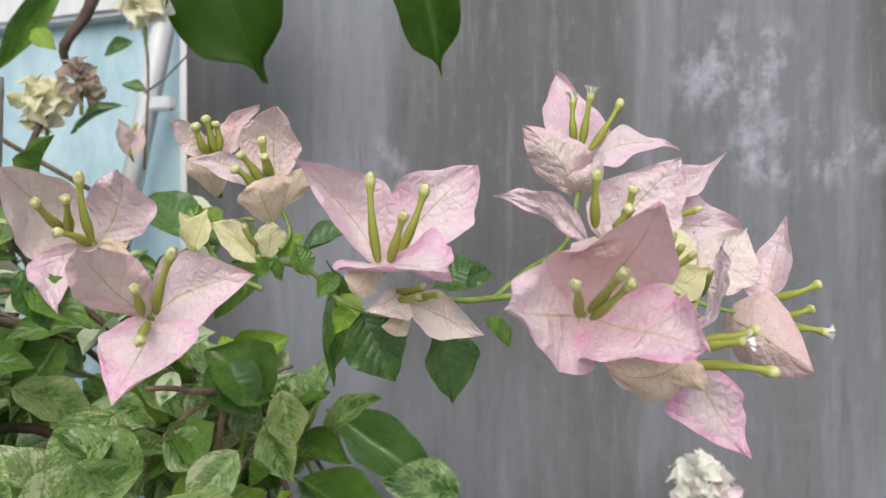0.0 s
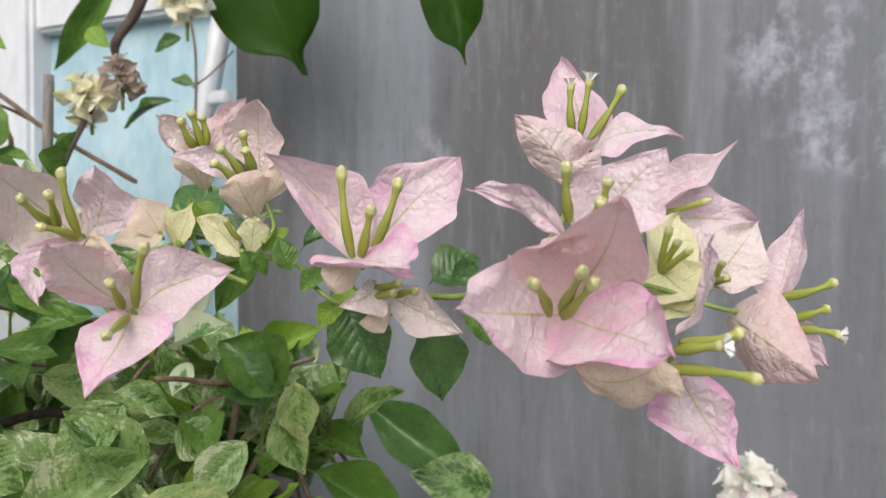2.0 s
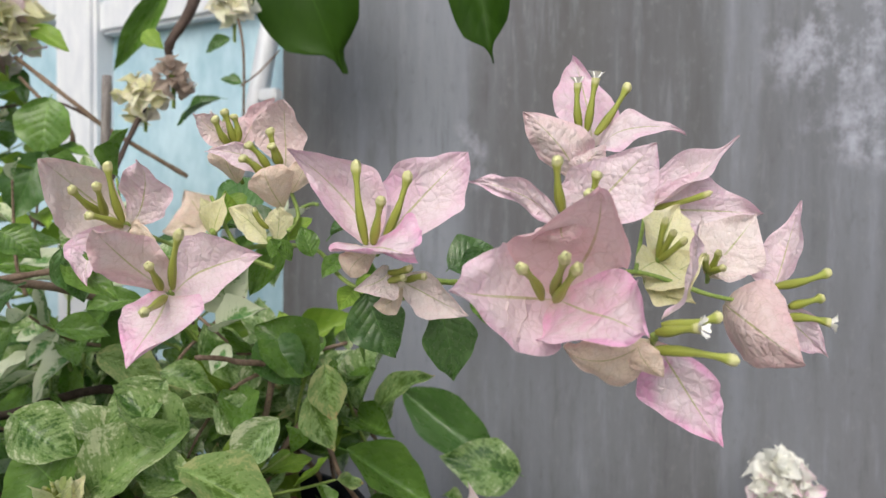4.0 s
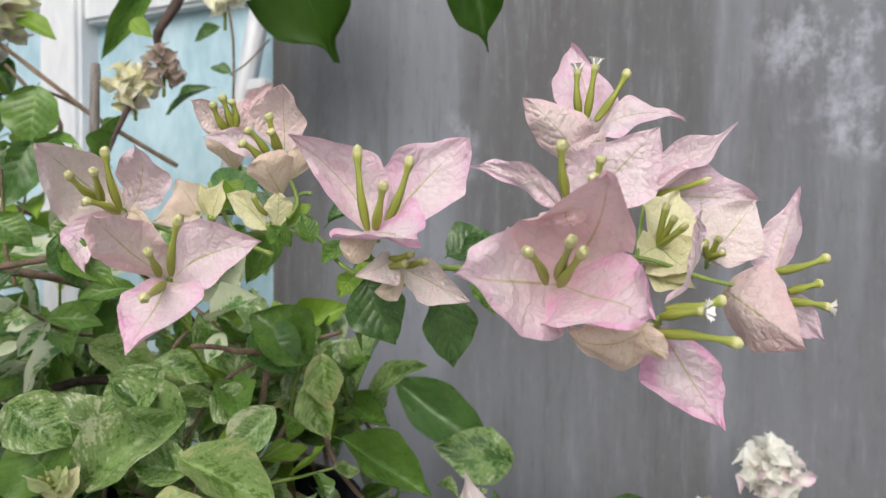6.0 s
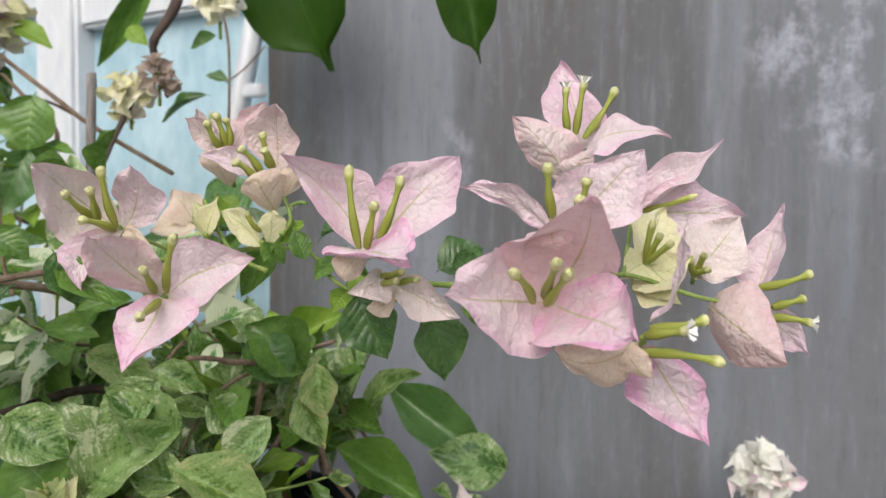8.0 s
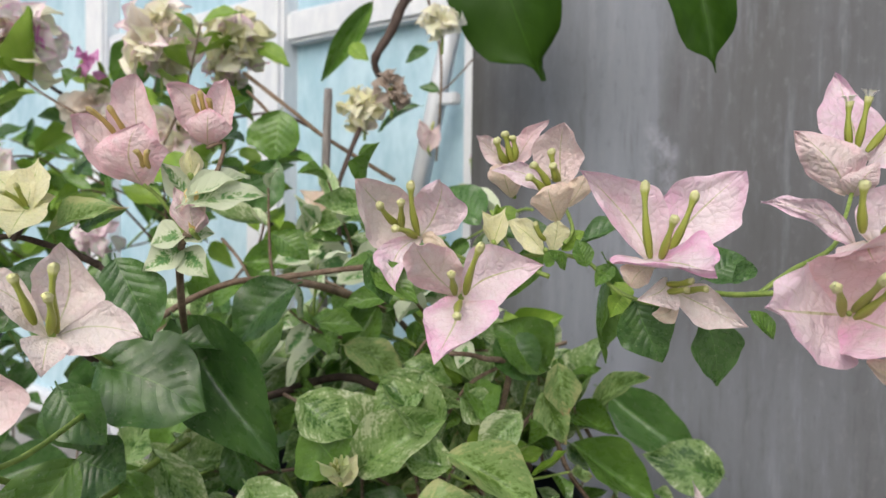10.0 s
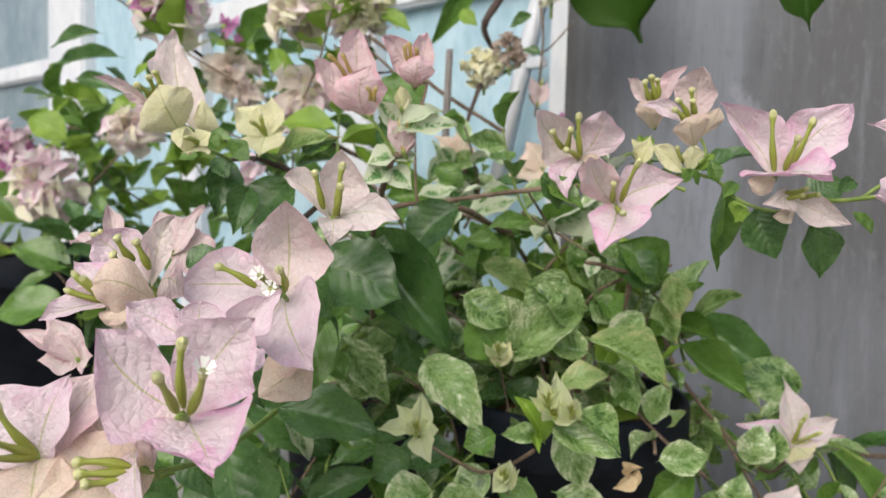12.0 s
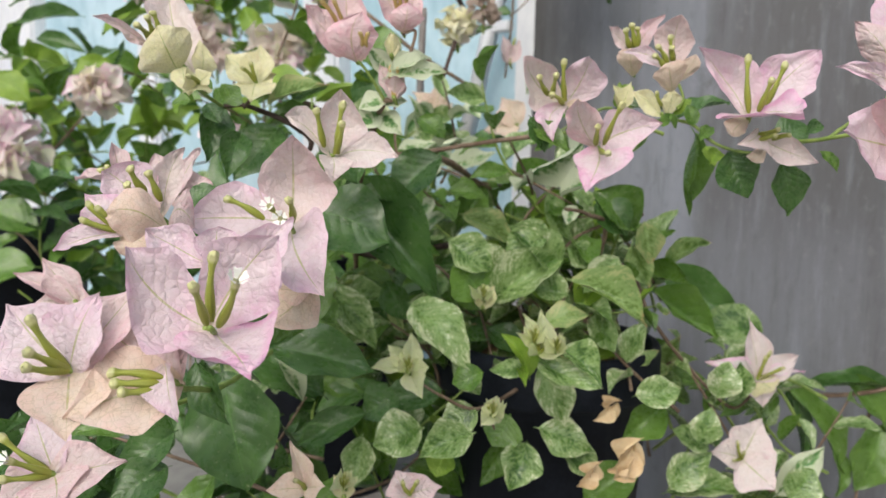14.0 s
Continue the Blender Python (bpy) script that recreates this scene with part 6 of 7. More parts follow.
stem(main, [(-0.1979, 0.2119, 0.4821), (-0.2046, 0.2051, 0.4960), (-0.2084, 0.1998, 0.5018)], [0.0009, 0.0008, 0.0007], GREENSTEM, 0.12)
stem(main, [(-0.1149, 0.3303, 0.3535), (-0.1319, 0.2593, 0.3380), (-0.1205, 0.2431, 0.3492)], [0.00105, 0.00084, 0.00063], BARK, 0.12)
stem(main, [(-0.1200, 0.3462, 0.3191), (-0.0870, 0.3644, 0.3851), (-0.0669, 0.3675, 0.3510), (-0.0436, 0.3826, 0.3184), (-0.0122, 0.3900, 0.2878), (0.0000, 0.3641, 0.3044)], [0.00168, 0.00147, 0.00126, 0.00118, 0.00101, 0.00084], BARK, 0.12)
stem(main, [(-0.1272, 0.3541, 0.3165), (-0.0965, 0.3421, 0.4056), (-0.1049, 0.3196, 0.4211), (-0.1169, 0.3054, 0.4248)], [0.0021, 0.00168, 0.00126, 0.00105], BARK, 0.12)
stem(main, [(-0.0436, 0.3826, 0.3184), (-0.0122, 0.3675, 0.2749), (-0.0040, 0.3604, 0.2622)], [0.00092, 0.00084, 0.00063], BARK, 0.12)
stem(main, [(-0.1272, 0.3541, 0.3165), (-0.1516, 0.2601, 0.3086), (-0.1709, 0.2335, 0.3205), (-0.1853, 0.2216, 0.3343)], [0.00168, 0.00109, 0.00084, 0.00059], BARK, 0.12)
stem(main, [(-0.1516, 0.2601, 0.3086), (-0.1438, 0.2511, 0.2988), (-0.1422, 0.2380, 0.3103)], [0.00067, 0.0005, 0.00042], BARK, 0.12)
# the large leaves
leaf(main, (-0.0250, 0.2570, 0.4576), (-0.0146, 0.2582, 0.4356), 0.0240, (-0.07, -0.94, 0.33), DARK, 0.30, 0.05)
leaf(main, (0.0008, 0.2609, 0.4526), (0.0049, 0.2651, 0.4268), 0.0212, (0.34, -0.91, 0.22), DARK, 0.25, 0.06)
leaf(main, (-0.0430, 0.3117, 0.4687), (-0.0440, 0.3213, 0.4223), 0.0175, (0.74, -0.60, 0.30), MID, 0.50, -0.12)
leaf(main, (0.0003, 0.2914, 0.4670), (0.0155, 0.3000, 0.4753), 0.0202, (-0.06, -0.91, 0.41), DARK, 0.20, 0.05, "round")
leaf(main, (-0.0512, 0.3016, 0.4801), (-0.0247, 0.3159, 0.4895), 0.0151, (0.13, -0.43, 0.90), DARK, 0.30, 0.06)
leaf(main, (0.0221, 0.2385, 0.4509), (0.0141, 0.2367, 0.4592), 0.0085, (0.43, -0.69, 0.58), MID, 0.25, 0.05, "round")
leaf(main, (-0.0432, 0.2495, 0.4728), (-0.0471, 0.2491, 0.4826), 0.0088, (0.23, -0.88, 0.42), MID, 0.20, 0.05, "round")
leaf(main, (-0.0528, 0.2532, 0.4785), (-0.0449, 0.2545, 0.4856), 0.0080, (-0.06, -0.91, 0.41), LIME, 0.20, 0.05, "round")
leaf(main, (-0.0716, 0.2969, 0.4789), (-0.0865, 0.2941, 0.4531), 0.0145, (0.51, -0.68, 0.52), MID, 0.40, 0.12)
leaf(main, (-0.0564, 0.2628, 0.4804), (-0.0868, 0.2643, 0.4814), 0.0147, (0.18, -0.53, 0.83), DARK, 0.30, 0.06)
leaf(main, (-0.1323, 0.4032, 0.4899), (-0.1577, 0.4199, 0.5102), 0.0310, (0.44, -0.87, 0.22), DARK, 0.20, 0.03, "round")
leaf(main, (-0.0364, 0.2942, 0.4625), (-0.0311, 0.2885, 0.4517), 0.0108, (0.25, -0.77, 0.59), LIME, 0.30, 0.05)
leaf(main, (-0.2394, 0.2618, 0.4355), (-0.1858, 0.2664, 0.3700), 0.0479, (0.25, -0.82, 0.51), DARK, 0.50, 0.06, label="large dark green leaf")
leaf(main, (-0.2472, 0.2201, 0.4234), (-0.2015, 0.2299, 0.4054), 0.0469, (0.19, -0.80, 0.57), DARK, 0.10, 0.05, "round", label="large rounded dark green leaf")
leaf(main, (-0.2465, 0.1874, 0.3505), (-0.1951, 0.2010, 0.3385), 0.0318, (0.37, -0.71, 0.61), DARK, 0.25, 0.08, label="large dark green leaf")
leaf(main, (-0.2086, 0.1633, 0.4008), (-0.2234, 0.1437, 0.3643), 0.0295, (0.49, -0.73, 0.47), MID, 0.20, 0.06, "round")
leaf(main, (-0.2612, 0.1572, 0.3393), (-0.2435, 0.1522, 0.2854), 0.0488, (0.31, -0.79, 0.53), DARK, 0.14, 0.05, "round", label="large dark green leaf low down")
leaf(main, (-0.2345, 0.2525, 0.4300), (-0.2032, 0.2643, 0.4261), 0.0167, (0.19, -0.53, 0.83), DARK, 0.25, 0.05)
leaf(main, (-0.1963, 0.2909, 0.4546), (-0.2208, 0.2789, 0.4245), 0.0348, (0.01, -0.89, 0.46), DARK, 0.30, 0.06)
leaf(main, (-0.2565, 0.2039, 0.3371), (-0.2438, 0.2071, 0.3157), 0.0149, (0.57, -0.66, 0.48), PALE, 0.90, 0.15)
leaf(main, (-0.2175, 0.2272, 0.3055), (-0.2522, 0.2122, 0.2868), 0.0210, (0.35, -0.67, 0.66), DARK, 0.25, 0.06)
leaf(main, (-0.1861, 0.2721, 0.3109), (-0.2225, 0.2572, 0.3018), 0.0245, (0.38, -0.73, 0.57), DARK, 0.20, 0.05)
leaf(main, (-0.2538, 0.2616, 0.3715), (-0.2260, 0.2693, 0.3339), 0.0244, (0.19, -0.80, 0.57), VARI, 0.30, 0.06)
leaf(main, (-0.2257, 0.2835, 0.3740), (-0.2112, 0.2871, 0.3495), 0.0213, (0.01, -0.89, 0.46), DARK, 0.40, 0.06)
leaf(main, (-0.2432, 0.2429, 0.3552), (-0.2564, 0.2391, 0.3715), 0.0167, (0.47, -0.68, 0.57), MID, 0.30, 0.06)
leaf(main, (-0.2165, 0.3136, 0.4339), (-0.2391, 0.3023, 0.4037), 0.0334, (0.12, -0.88, 0.46), MID, 0.30, 0.06)
leaf(main, (-0.2553, 0.2168, 0.4856), (-0.2382, 0.2240, 0.4923), 0.0218, (0.26, -0.71, 0.66), MID, 0.30, 0.06, label="green leaf with a dry brown tip")
leaf(main, (-0.2667, 0.2121, 0.4822), (-0.2358, 0.2228, 0.4928), 0.0155, (0.26, -0.71, 0.66), SCORCH, 0.35, 0.08)
leaf(main, (-0.2710, 0.1873, 0.4629), (-0.2704, 0.1748, 0.4396), 0.0182, (0.57, -0.66, 0.48), DARK, 0.40, 0.10)
leaf(main, (-0.2877, 0.1927, 0.4764), (-0.2868, 0.1799, 0.4477), 0.0210, (0.75, -0.55, 0.38), DARK, 0.40, 0.10)
leaf(main, (-0.2630, 0.2122, 0.4668), (-0.2787, 0.1930, 0.4387), 0.0323, (0.13, -0.92, 0.38), DARK, 0.15, 0.05)
leaf(main, (-0.2870, 0.1824, 0.4788), (-0.2771, 0.1789, 0.4684), 0.0112, (0.51, -0.77, 0.39), DARK, 0.20, 0.04, "round")
leaf(main, (-0.2725, 0.1773, 0.4799), (-0.2661, 0.1804, 0.4873), 0.0159, (0.42, -0.83, 0.37), MID, 0.25, 0.05, "round")
leaf(main, (-0.2866, 0.1664, 0.4792), (-0.2950, 0.1630, 0.4775), 0.0086, (0.35, -0.67, 0.66), MID, 0.25, 0.05)
leaf(main, (-0.2808, 0.1745, 0.4840), (-0.2866, 0.1729, 0.4925), 0.0098, (0.51, -0.77, 0.39), MID, 0.25, 0.05, "round")
leaf(main, (-0.2494, 0.1175, 0.4297), (-0.2386, 0.1266, 0.4359), 0.0148, (0.26, -0.71, 0.66), DARK, 0.20, 0.05)
leaf(main, (-0.2258, 0.0891, 0.3658), (-0.2101, 0.0880, 0.3436), 0.0154, (0.03, -0.93, 0.36), DARK, 0.30, 0.08)
leaf(main, (-0.2297, 0.1228, 0.4009), (-0.2185, 0.1298, 0.3682), 0.0271, (0.13, -0.92, 0.38), DARK, 0.20, 0.05)
leaf(main, (-0.2164, 0.1374, 0.3846), (-0.2128, 0.1454, 0.3990), 0.0203, (0.03, -0.93, 0.36), MID, 0.30, 0.05)
leaf(main, (-0.2262, 0.2051, 0.4697), (-0.2118, 0.2087, 0.4384), 0.0278, (0.38, -0.86, 0.33), DARK, 0.12, 0.04, "round")
leaf(main, (-0.2569, 0.2038, 0.4137), (-0.2411, 0.2080, 0.3886), 0.0276, (0.55, -0.71, 0.44), DARK, 0.20, 0.05)
leaf(main, (-0.2693, 0.1258, 0.3196), (-0.2863, 0.1076, 0.3020), 0.0210, (0.41, -0.62, 0.67), DARK, 0.25, 0.06)
leaf(main, (-0.2645, 0.1156, 0.3076), (-0.2810, 0.0981, 0.2960), 0.0230, (0.32, -0.67, 0.68), DARK, 0.20, 0.06)
leaf(main, (-0.2890, 0.1299, 0.3213), (-0.3147, 0.1103, 0.3187), 0.0189, (0.19, -0.60, 0.77), MID, 0.25, 0.06)
leaf(main, (-0.1216, 0.2231, 0.4735), (-0.1146, 0.2249, 0.4563), 0.0160, (0.51, -0.73, 0.46), DARK, 0.25, 0.05)
leaf(main, (-0.1201, 0.2234, 0.4695), (-0.1027, 0.2256, 0.4575), 0.0138, (0.31, -0.77, 0.56), MID, 0.25, 0.06)
leaf(main, (-0.0353, 0.2591, 0.4716), (-0.0397, 0.2503, 0.4643), 0.0079, (0.31, -0.77, 0.56), MID, 0.25, 0.05, "round")
leaf(main, (-0.0311, 0.2601, 0.4598), (-0.0343, 0.2518, 0.4524), 0.0090, (0.31, -0.77, 0.56), LIME, 0.25, 0.05)
leaf(main, (-0.0520, 0.2521, 0.4712), (-0.0574, 0.2459, 0.4781), 0.0069, (0.31, -0.77, 0.56), MID, 0.25, 0.05, "round")
leaf(main, (-0.0587, 0.2494, 0.4724), (-0.0537, 0.2474, 0.4772), 0.0064, (0.31, -0.77, 0.56), MID, 0.25, 0.05, "round")
leaf(main, (0.0163, 0.2592, 0.4738), (0.0092, 0.2515, 0.4680), 0.0080, (0.40, -0.73, 0.56), DARK, 0.25, 0.05, "round")
leaf(main, (-0.0831, 0.2677, 0.4938), (-0.0757, 0.2660, 0.4866), 0.0114, (0.33, -0.82, 0.46), LIME, 0.30, 0.05)
leaf(main, (-0.0840, 0.2667, 0.4838), (-0.0826, 0.2637, 0.4963), 0.0102, (0.53, -0.76, 0.37), LIME, 0.30, 0.05)
# cream-edged leaves of the upright shoot
leaf(main, (-0.1916, 0.2046, 0.4944), (-0.1687, 0.2246, 0.4981), 0.0202, (0.19, -0.80, 0.57), PALE, 0.30, 0.06, label="green leaf with a broad cream edge")
leaf(main, (-0.1904, 0.2053, 0.4973), (-0.1778, 0.2271, 0.5061), 0.0131, (0.26, -0.71, 0.66), PALE, 0.30, 0.06)
leaf(main, (-0.1957, 0.2136, 0.4924), (-0.2089, 0.2100, 0.5111), 0.0146, (0.68, -0.67, 0.28), PALE, 0.30, 0.05)
leaf(main, (-0.1979, 0.2119, 0.4821), (-0.2113, 0.2063, 0.4774), 0.0161, (0.44, -0.62, 0.65), PALE, 0.30, 0.08)
leaf(main, (-0.1979, 0.2118, 0.4807), (-0.1870, 0.2162, 0.4824), 0.0132, (0.07, -0.76, 0.64), PALE, 0.30, 0.08)
leaf(main, (-0.2011, 0.2154, 0.4750), (-0.1893, 0.2149, 0.4649), 0.0147, (0.03, -0.89, 0.45), PALE, 0.30, 0.08)
leaf(main, (-0.2026, 0.2150, 0.4765), (-0.2140, 0.2055, 0.4672), 0.0147, (0.57, -0.68, 0.46), PALE, 0.30, 0.08)
# variegated leaves over the pot
leaf(main, (-0.1550, 0.2891, 0.3689), (-0.1150, 0.3015, 0.3961), 0.0339, (0.21, -0.86, 0.47), VARI, 0.60, 0.16, "round")
leaf(main, (-0.1941, 0.2517, 0.3658), (-0.1550, 0.2403, 0.3336), 0.0310, (0.37, -0.79, 0.49), VARI, 0.30, 0.16)
leaf(main, (-0.1609, 0.2744, 0.3733), (-0.1779, 0.2704, 0.3899), 0.0375, (0.48, -0.78, 0.40), MID, 0.30, 0.10, "round")
leaf(main, (-0.1786, 0.2716, 0.4035), (-0.1552, 0.2778, 0.3870), 0.0290, (0.37, -0.79, 0.49), VARI, 0.45, 0.05, "round")
leaf(main, (-0.1059, 0.2584, 0.3473), (-0.0836, 0.2484, 0.3313), 0.0219, (0.22, -0.70, 0.68), VARI, 0.60, 0.16)
leaf(main, (-0.1034, 0.2738, 0.3841), (-0.0629, 0.2745, 0.3610), 0.0274, (0.34, -0.73, 0.59), SCORCH, 0.60, 0.10)
leaf(main, (-0.1210, 0.2756, 0.3574), (-0.0960, 0.2847, 0.3630), 0.0183, (0.22, -0.70, 0.68), SCORCH, 0.18, 0.16)
leaf(main, (-0.0674, 0.2998, 0.3142), (-0.0434, 0.3084, 0.3182), 0.0222, (0.17, -0.85, 0.49), VARI, 0.30, 0.05, "round")
leaf(main, (-0.0549, 0.3240, 0.3018), (-0.0774, 0.3141, 0.2800), 0.0267, (0.45, -0.74, 0.49), MID, 0.60, 0.10)
leaf(main, (-0.1228, 0.2409, 0.3362), (-0.1366, 0.2334, 0.3592), 0.0142, (0.45, -0.74, 0.49), LIME, 0.45, 0.16, "round")
leaf(main, (-0.1244, 0.2407, 0.3399), (-0.1422, 0.2293, 0.3392), 0.0130, (0.32, -0.67, 0.68), VARI, 0.18, -0.08)
leaf(main, (-0.1273, 0.2396, 0.3383), (-0.1218, 0.2302, 0.3318), 0.0077, (0.25, -0.78, 0.57), LIME, 0.60, 0.16, "round")
leaf(main, (-0.1172, 0.2435, 0.3431), (-0.0819, 0.2417, 0.3323), 0.0178, (0.18, -0.72, 0.67), VARI, 0.18, -0.08)
leaf(main, (-0.1854, 0.2369, 0.2979), (-0.2076, 0.2231, 0.2894), 0.0308, (0.34, -0.75, 0.57), VARI, 0.30, 0.16, "round")
leaf(main, (-0.1547, 0.2367, 0.2986), (-0.1795, 0.2218, 0.2872), 0.0253, (0.34, -0.75, 0.57), VARI, 0.45, 0.16)
leaf(main, (-0.1551, 0.2483, 0.3083), (-0.1731, 0.2411, 0.2981), 0.0228, (0.34, -0.75, 0.57), VARI, 0.18, 0.05, "round")
leaf(main, (-0.1693, 0.2410, 0.2852), (-0.1732, 0.2330, 0.2725), 0.0195, (0.25, -0.78, 0.57), LIME, 0.45, 0.05, "round")
leaf(main, (-0.2200, 0.2346, 0.2872), (-0.2206, 0.2211, 0.2614), 0.0231, (0.37, -0.79, 0.49), VARI, 0.60, 0.05)
leaf(main, (-0.1505, 0.2419, 0.3337), (-0.1652, 0.2362, 0.3270), 0.0175, (0.43, -0.69, 0.58), MID, 0.30, 0.10, "round")
leaf(main, (-0.1657, 0.2474, 0.3340), (-0.1525, 0.2502, 0.3181), 0.0163, (0.08, -0.87, 0.48), VARI, 0.18, 0.16)
leaf(main, (-0.1409, 0.2733, 0.2991), (-0.1485, 0.2638, 0.2837), 0.0271, (0.34, -0.75, 0.57), MID, 0.18, -0.08, "round")
leaf(main, (-0.1237, 0.2822, 0.3283), (-0.1085, 0.2841, 0.2971), 0.0259, (0.17, -0.83, 0.53), VARI, 0.30, 0.05, "round")
leaf(main, (-0.1304, 0.2751, 0.2823), (-0.1364, 0.2600, 0.2591), 0.0287, (0.37, -0.79, 0.49), VARI, 0.30, 0.16)
leaf(main, (-0.1212, 0.2793, 0.2927), (-0.0915, 0.2880, 0.2798), 0.0256, (0.16, -0.81, 0.57), VARI, 0.18, 0.05)
leaf(main, (-0.1425, 0.2816, 0.2820), (-0.1575, 0.2735, 0.2539), 0.0209, (0.54, -0.68, 0.50), MID, 0.45, -0.08)
leaf(main, (-0.1091, 0.2922, 0.2758), (-0.0886, 0.2978, 0.2624), 0.0244, (0.13, -0.73, 0.67), VARI, 0.45, 0.05)
leaf(main, (-0.0957, 0.3040, 0.2442), (-0.0632, 0.3174, 0.2661), 0.0285, (0.25, -0.77, 0.59), MID, 0.30, 0.05)
leaf(main, (-0.0458, 0.3320, 0.2483), (-0.0229, 0.3421, 0.2705), 0.0254, (0.25, -0.77, 0.59), VARI, 0.18, 0.05)
leaf(main, (-0.0303, 0.3301, 0.2810), (-0.0246, 0.3343, 0.3024), 0.0213, (-0.01, -0.92, 0.38), VARI, 0.18, 0.16)
leaf(main, (-0.0216, 0.3361, 0.3096), (-0.0160, 0.3403, 0.3309), 0.0249, (0.38, -0.84, 0.39), VARI, 0.30, 0.16, "round")
leaf(main, (-0.0076, 0.3512, 0.3070), (-0.0087, 0.3531, 0.3287), 0.0182, (0.09, -0.91, 0.40), VARI, 0.45, 0.05)
leaf(main, (-0.0265, 0.3413, 0.2741), (-0.0477, 0.3352, 0.2845), 0.0218, (0.43, -0.69, 0.58), VARI, 0.45, -0.08, "round")
leaf(main, (-0.0458, 0.3418, 0.2406), (-0.0002, 0.3574, 0.2416), 0.0222, (0.19, -0.60, 0.77), VARI, 0.30, 0.10)
leaf(main, (0.0208, 0.3646, 0.2421), (0.0473, 0.3767, 0.2722), 0.0222, (0.09, -0.91, 0.40), PALE, 0.18, 0.10)
leaf(main, (0.0267, 0.3560, 0.2427), (0.0395, 0.3623, 0.2610), 0.0291, (0.37, -0.79, 0.49), VARI, 0.45, 0.10, "round")
leaf(main, (-0.2421, 0.2199, 0.3194), (-0.2930, 0.2056, 0.3475), 0.0359, (0.43, -0.69, 0.58), DARK, 0.30, 0.05)
leaf(main, (-0.0641, 0.3701, 0.3664), (-0.0224, 0.3811, 0.3366), 0.0308, (0.25, -0.78, 0.57), MID, 0.60, -0.08)
leaf(main, (-0.0793, 0.3487, 0.4134), (-0.1050, 0.3423, 0.4349), 0.0352, (0.40, -0.87, 0.30), MID, 0.60, 0.10, "round")
leaf(main, (-0.1011, 0.3428, 0.4276), (-0.0820, 0.3418, 0.4063), 0.0277, (0.29, -0.87, 0.39), DARK, 0.30, 0.16, "round")
leaf(main, (-0.1295, 0.2999, 0.4141), (-0.1513, 0.2899, 0.3894), 0.0244, (0.34, -0.73, 0.59), VARI, 0.30, 0.05)
leaf(main, (-0.1215, 0.2998, 0.3866), (-0.1493, 0.2932, 0.4137), 0.0279, (0.34, -0.75, 0.57), VARI, 0.60, 0.10)
leaf(main, (-0.1125, 0.2909, 0.3744), (-0.1355, 0.2838, 0.3807), 0.0239, (0.34, -0.75, 0.57), VARI, 0.60, -0.08)
leaf(main, (-0.0866, 0.3229, 0.3932), (-0.1057, 0.3141, 0.3715), 0.0213, (0.37, -0.79, 0.49), VARI, 0.30, 0.16)
leaf(main, (-0.0723, 0.3511, 0.4135), (-0.0675, 0.3500, 0.3878), 0.0222, (0.19, -0.90, 0.39), SCORCH, 0.60, 0.10)
leaf(main, (-0.0786, 0.3474, 0.3986), (-0.0667, 0.3487, 0.3730), 0.0204, (-0.01, -0.92, 0.38), SCORCH, 0.30, -0.08)
leaf(main, (-0.0590, 0.4054, 0.3823), (-0.0290, 0.4173, 0.3992), 0.0163, (0.22, -0.70, 0.68), SCORCH, 0.45, 0.16)
leaf(main, (-0.1155, 0.3243, 0.3987), (-0.0978, 0.3292, 0.3883), 0.0218, (0.27, -0.83, 0.50), VARI, 0.18, -0.08)
leaf(main, (-0.2024, 0.2434, 0.3141), (-0.2207, 0.2358, 0.3005), 0.0267, (0.34, -0.75, 0.57), DARK, 0.30, 0.16)
leaf(main, (-0.2742, 0.2791, 0.3796), (-0.2438, 0.2918, 0.4024), 0.0296, (0.25, -0.78, 0.57), MID, 0.60, 0.16)
leaf(main, (-0.2590, 0.2819, 0.3578), (-0.2278, 0.2933, 0.3658), 0.0296, (0.22, -0.70, 0.68), VARI, 0.60, 0.10)
leaf(main, (-0.2438, 0.2848, 0.3360), (-0.2726, 0.2765, 0.3501), 0.0259, (0.22, -0.70, 0.68), VARI, 0.18, 0.16)
leaf(main, (-0.0796, 0.2743, 0.3132), (-0.0900, 0.2699, 0.3048), 0.0111, (0.72, -0.57, 0.39), STRAW, 0.70, 0.20, label="dry curled straw-coloured leaf")
leaf(main, (-0.0775, 0.2711, 0.3160), (-0.0857, 0.2706, 0.3075), 0.0090, (-0.28, -0.78, 0.56), STRAW, -0.60, -0.15)
leaf(main, (-0.0754, 0.2679, 0.3188), (-0.0814, 0.2713, 0.3102), 0.0070, (0.22, -0.39, 0.89), STRAW, 0.90, 0.25)
leaf(main, (-0.0677, 0.2760, 0.2907), (-0.0808, 0.2700, 0.2758), 0.0202, (0.72, -0.57, 0.39), STRAW, 0.70, 0.20, label="dry curled straw-coloured leaf")
leaf(main, (-0.0656, 0.2728, 0.2937), (-0.0765, 0.2707, 0.2785), 0.0165, (-0.28, -0.78, 0.56), STRAW, -0.60, -0.15)
leaf(main, (-0.0636, 0.2696, 0.2968), (-0.0722, 0.2714, 0.2813), 0.0128, (0.22, -0.39, 0.89), STRAW, 0.90, 0.25)
leaf(main, (-0.0702, 0.2741, 0.2809), (-0.0774, 0.2706, 0.2710), 0.0163, (0.72, -0.57, 0.39), STRAW, 0.70, 0.20, label="dry curled straw-coloured leaf")
leaf(main, (-0.0682, 0.2709, 0.2840), (-0.0732, 0.2713, 0.2737), 0.0133, (-0.28, -0.78, 0.56), STRAW, -0.60, -0.15)
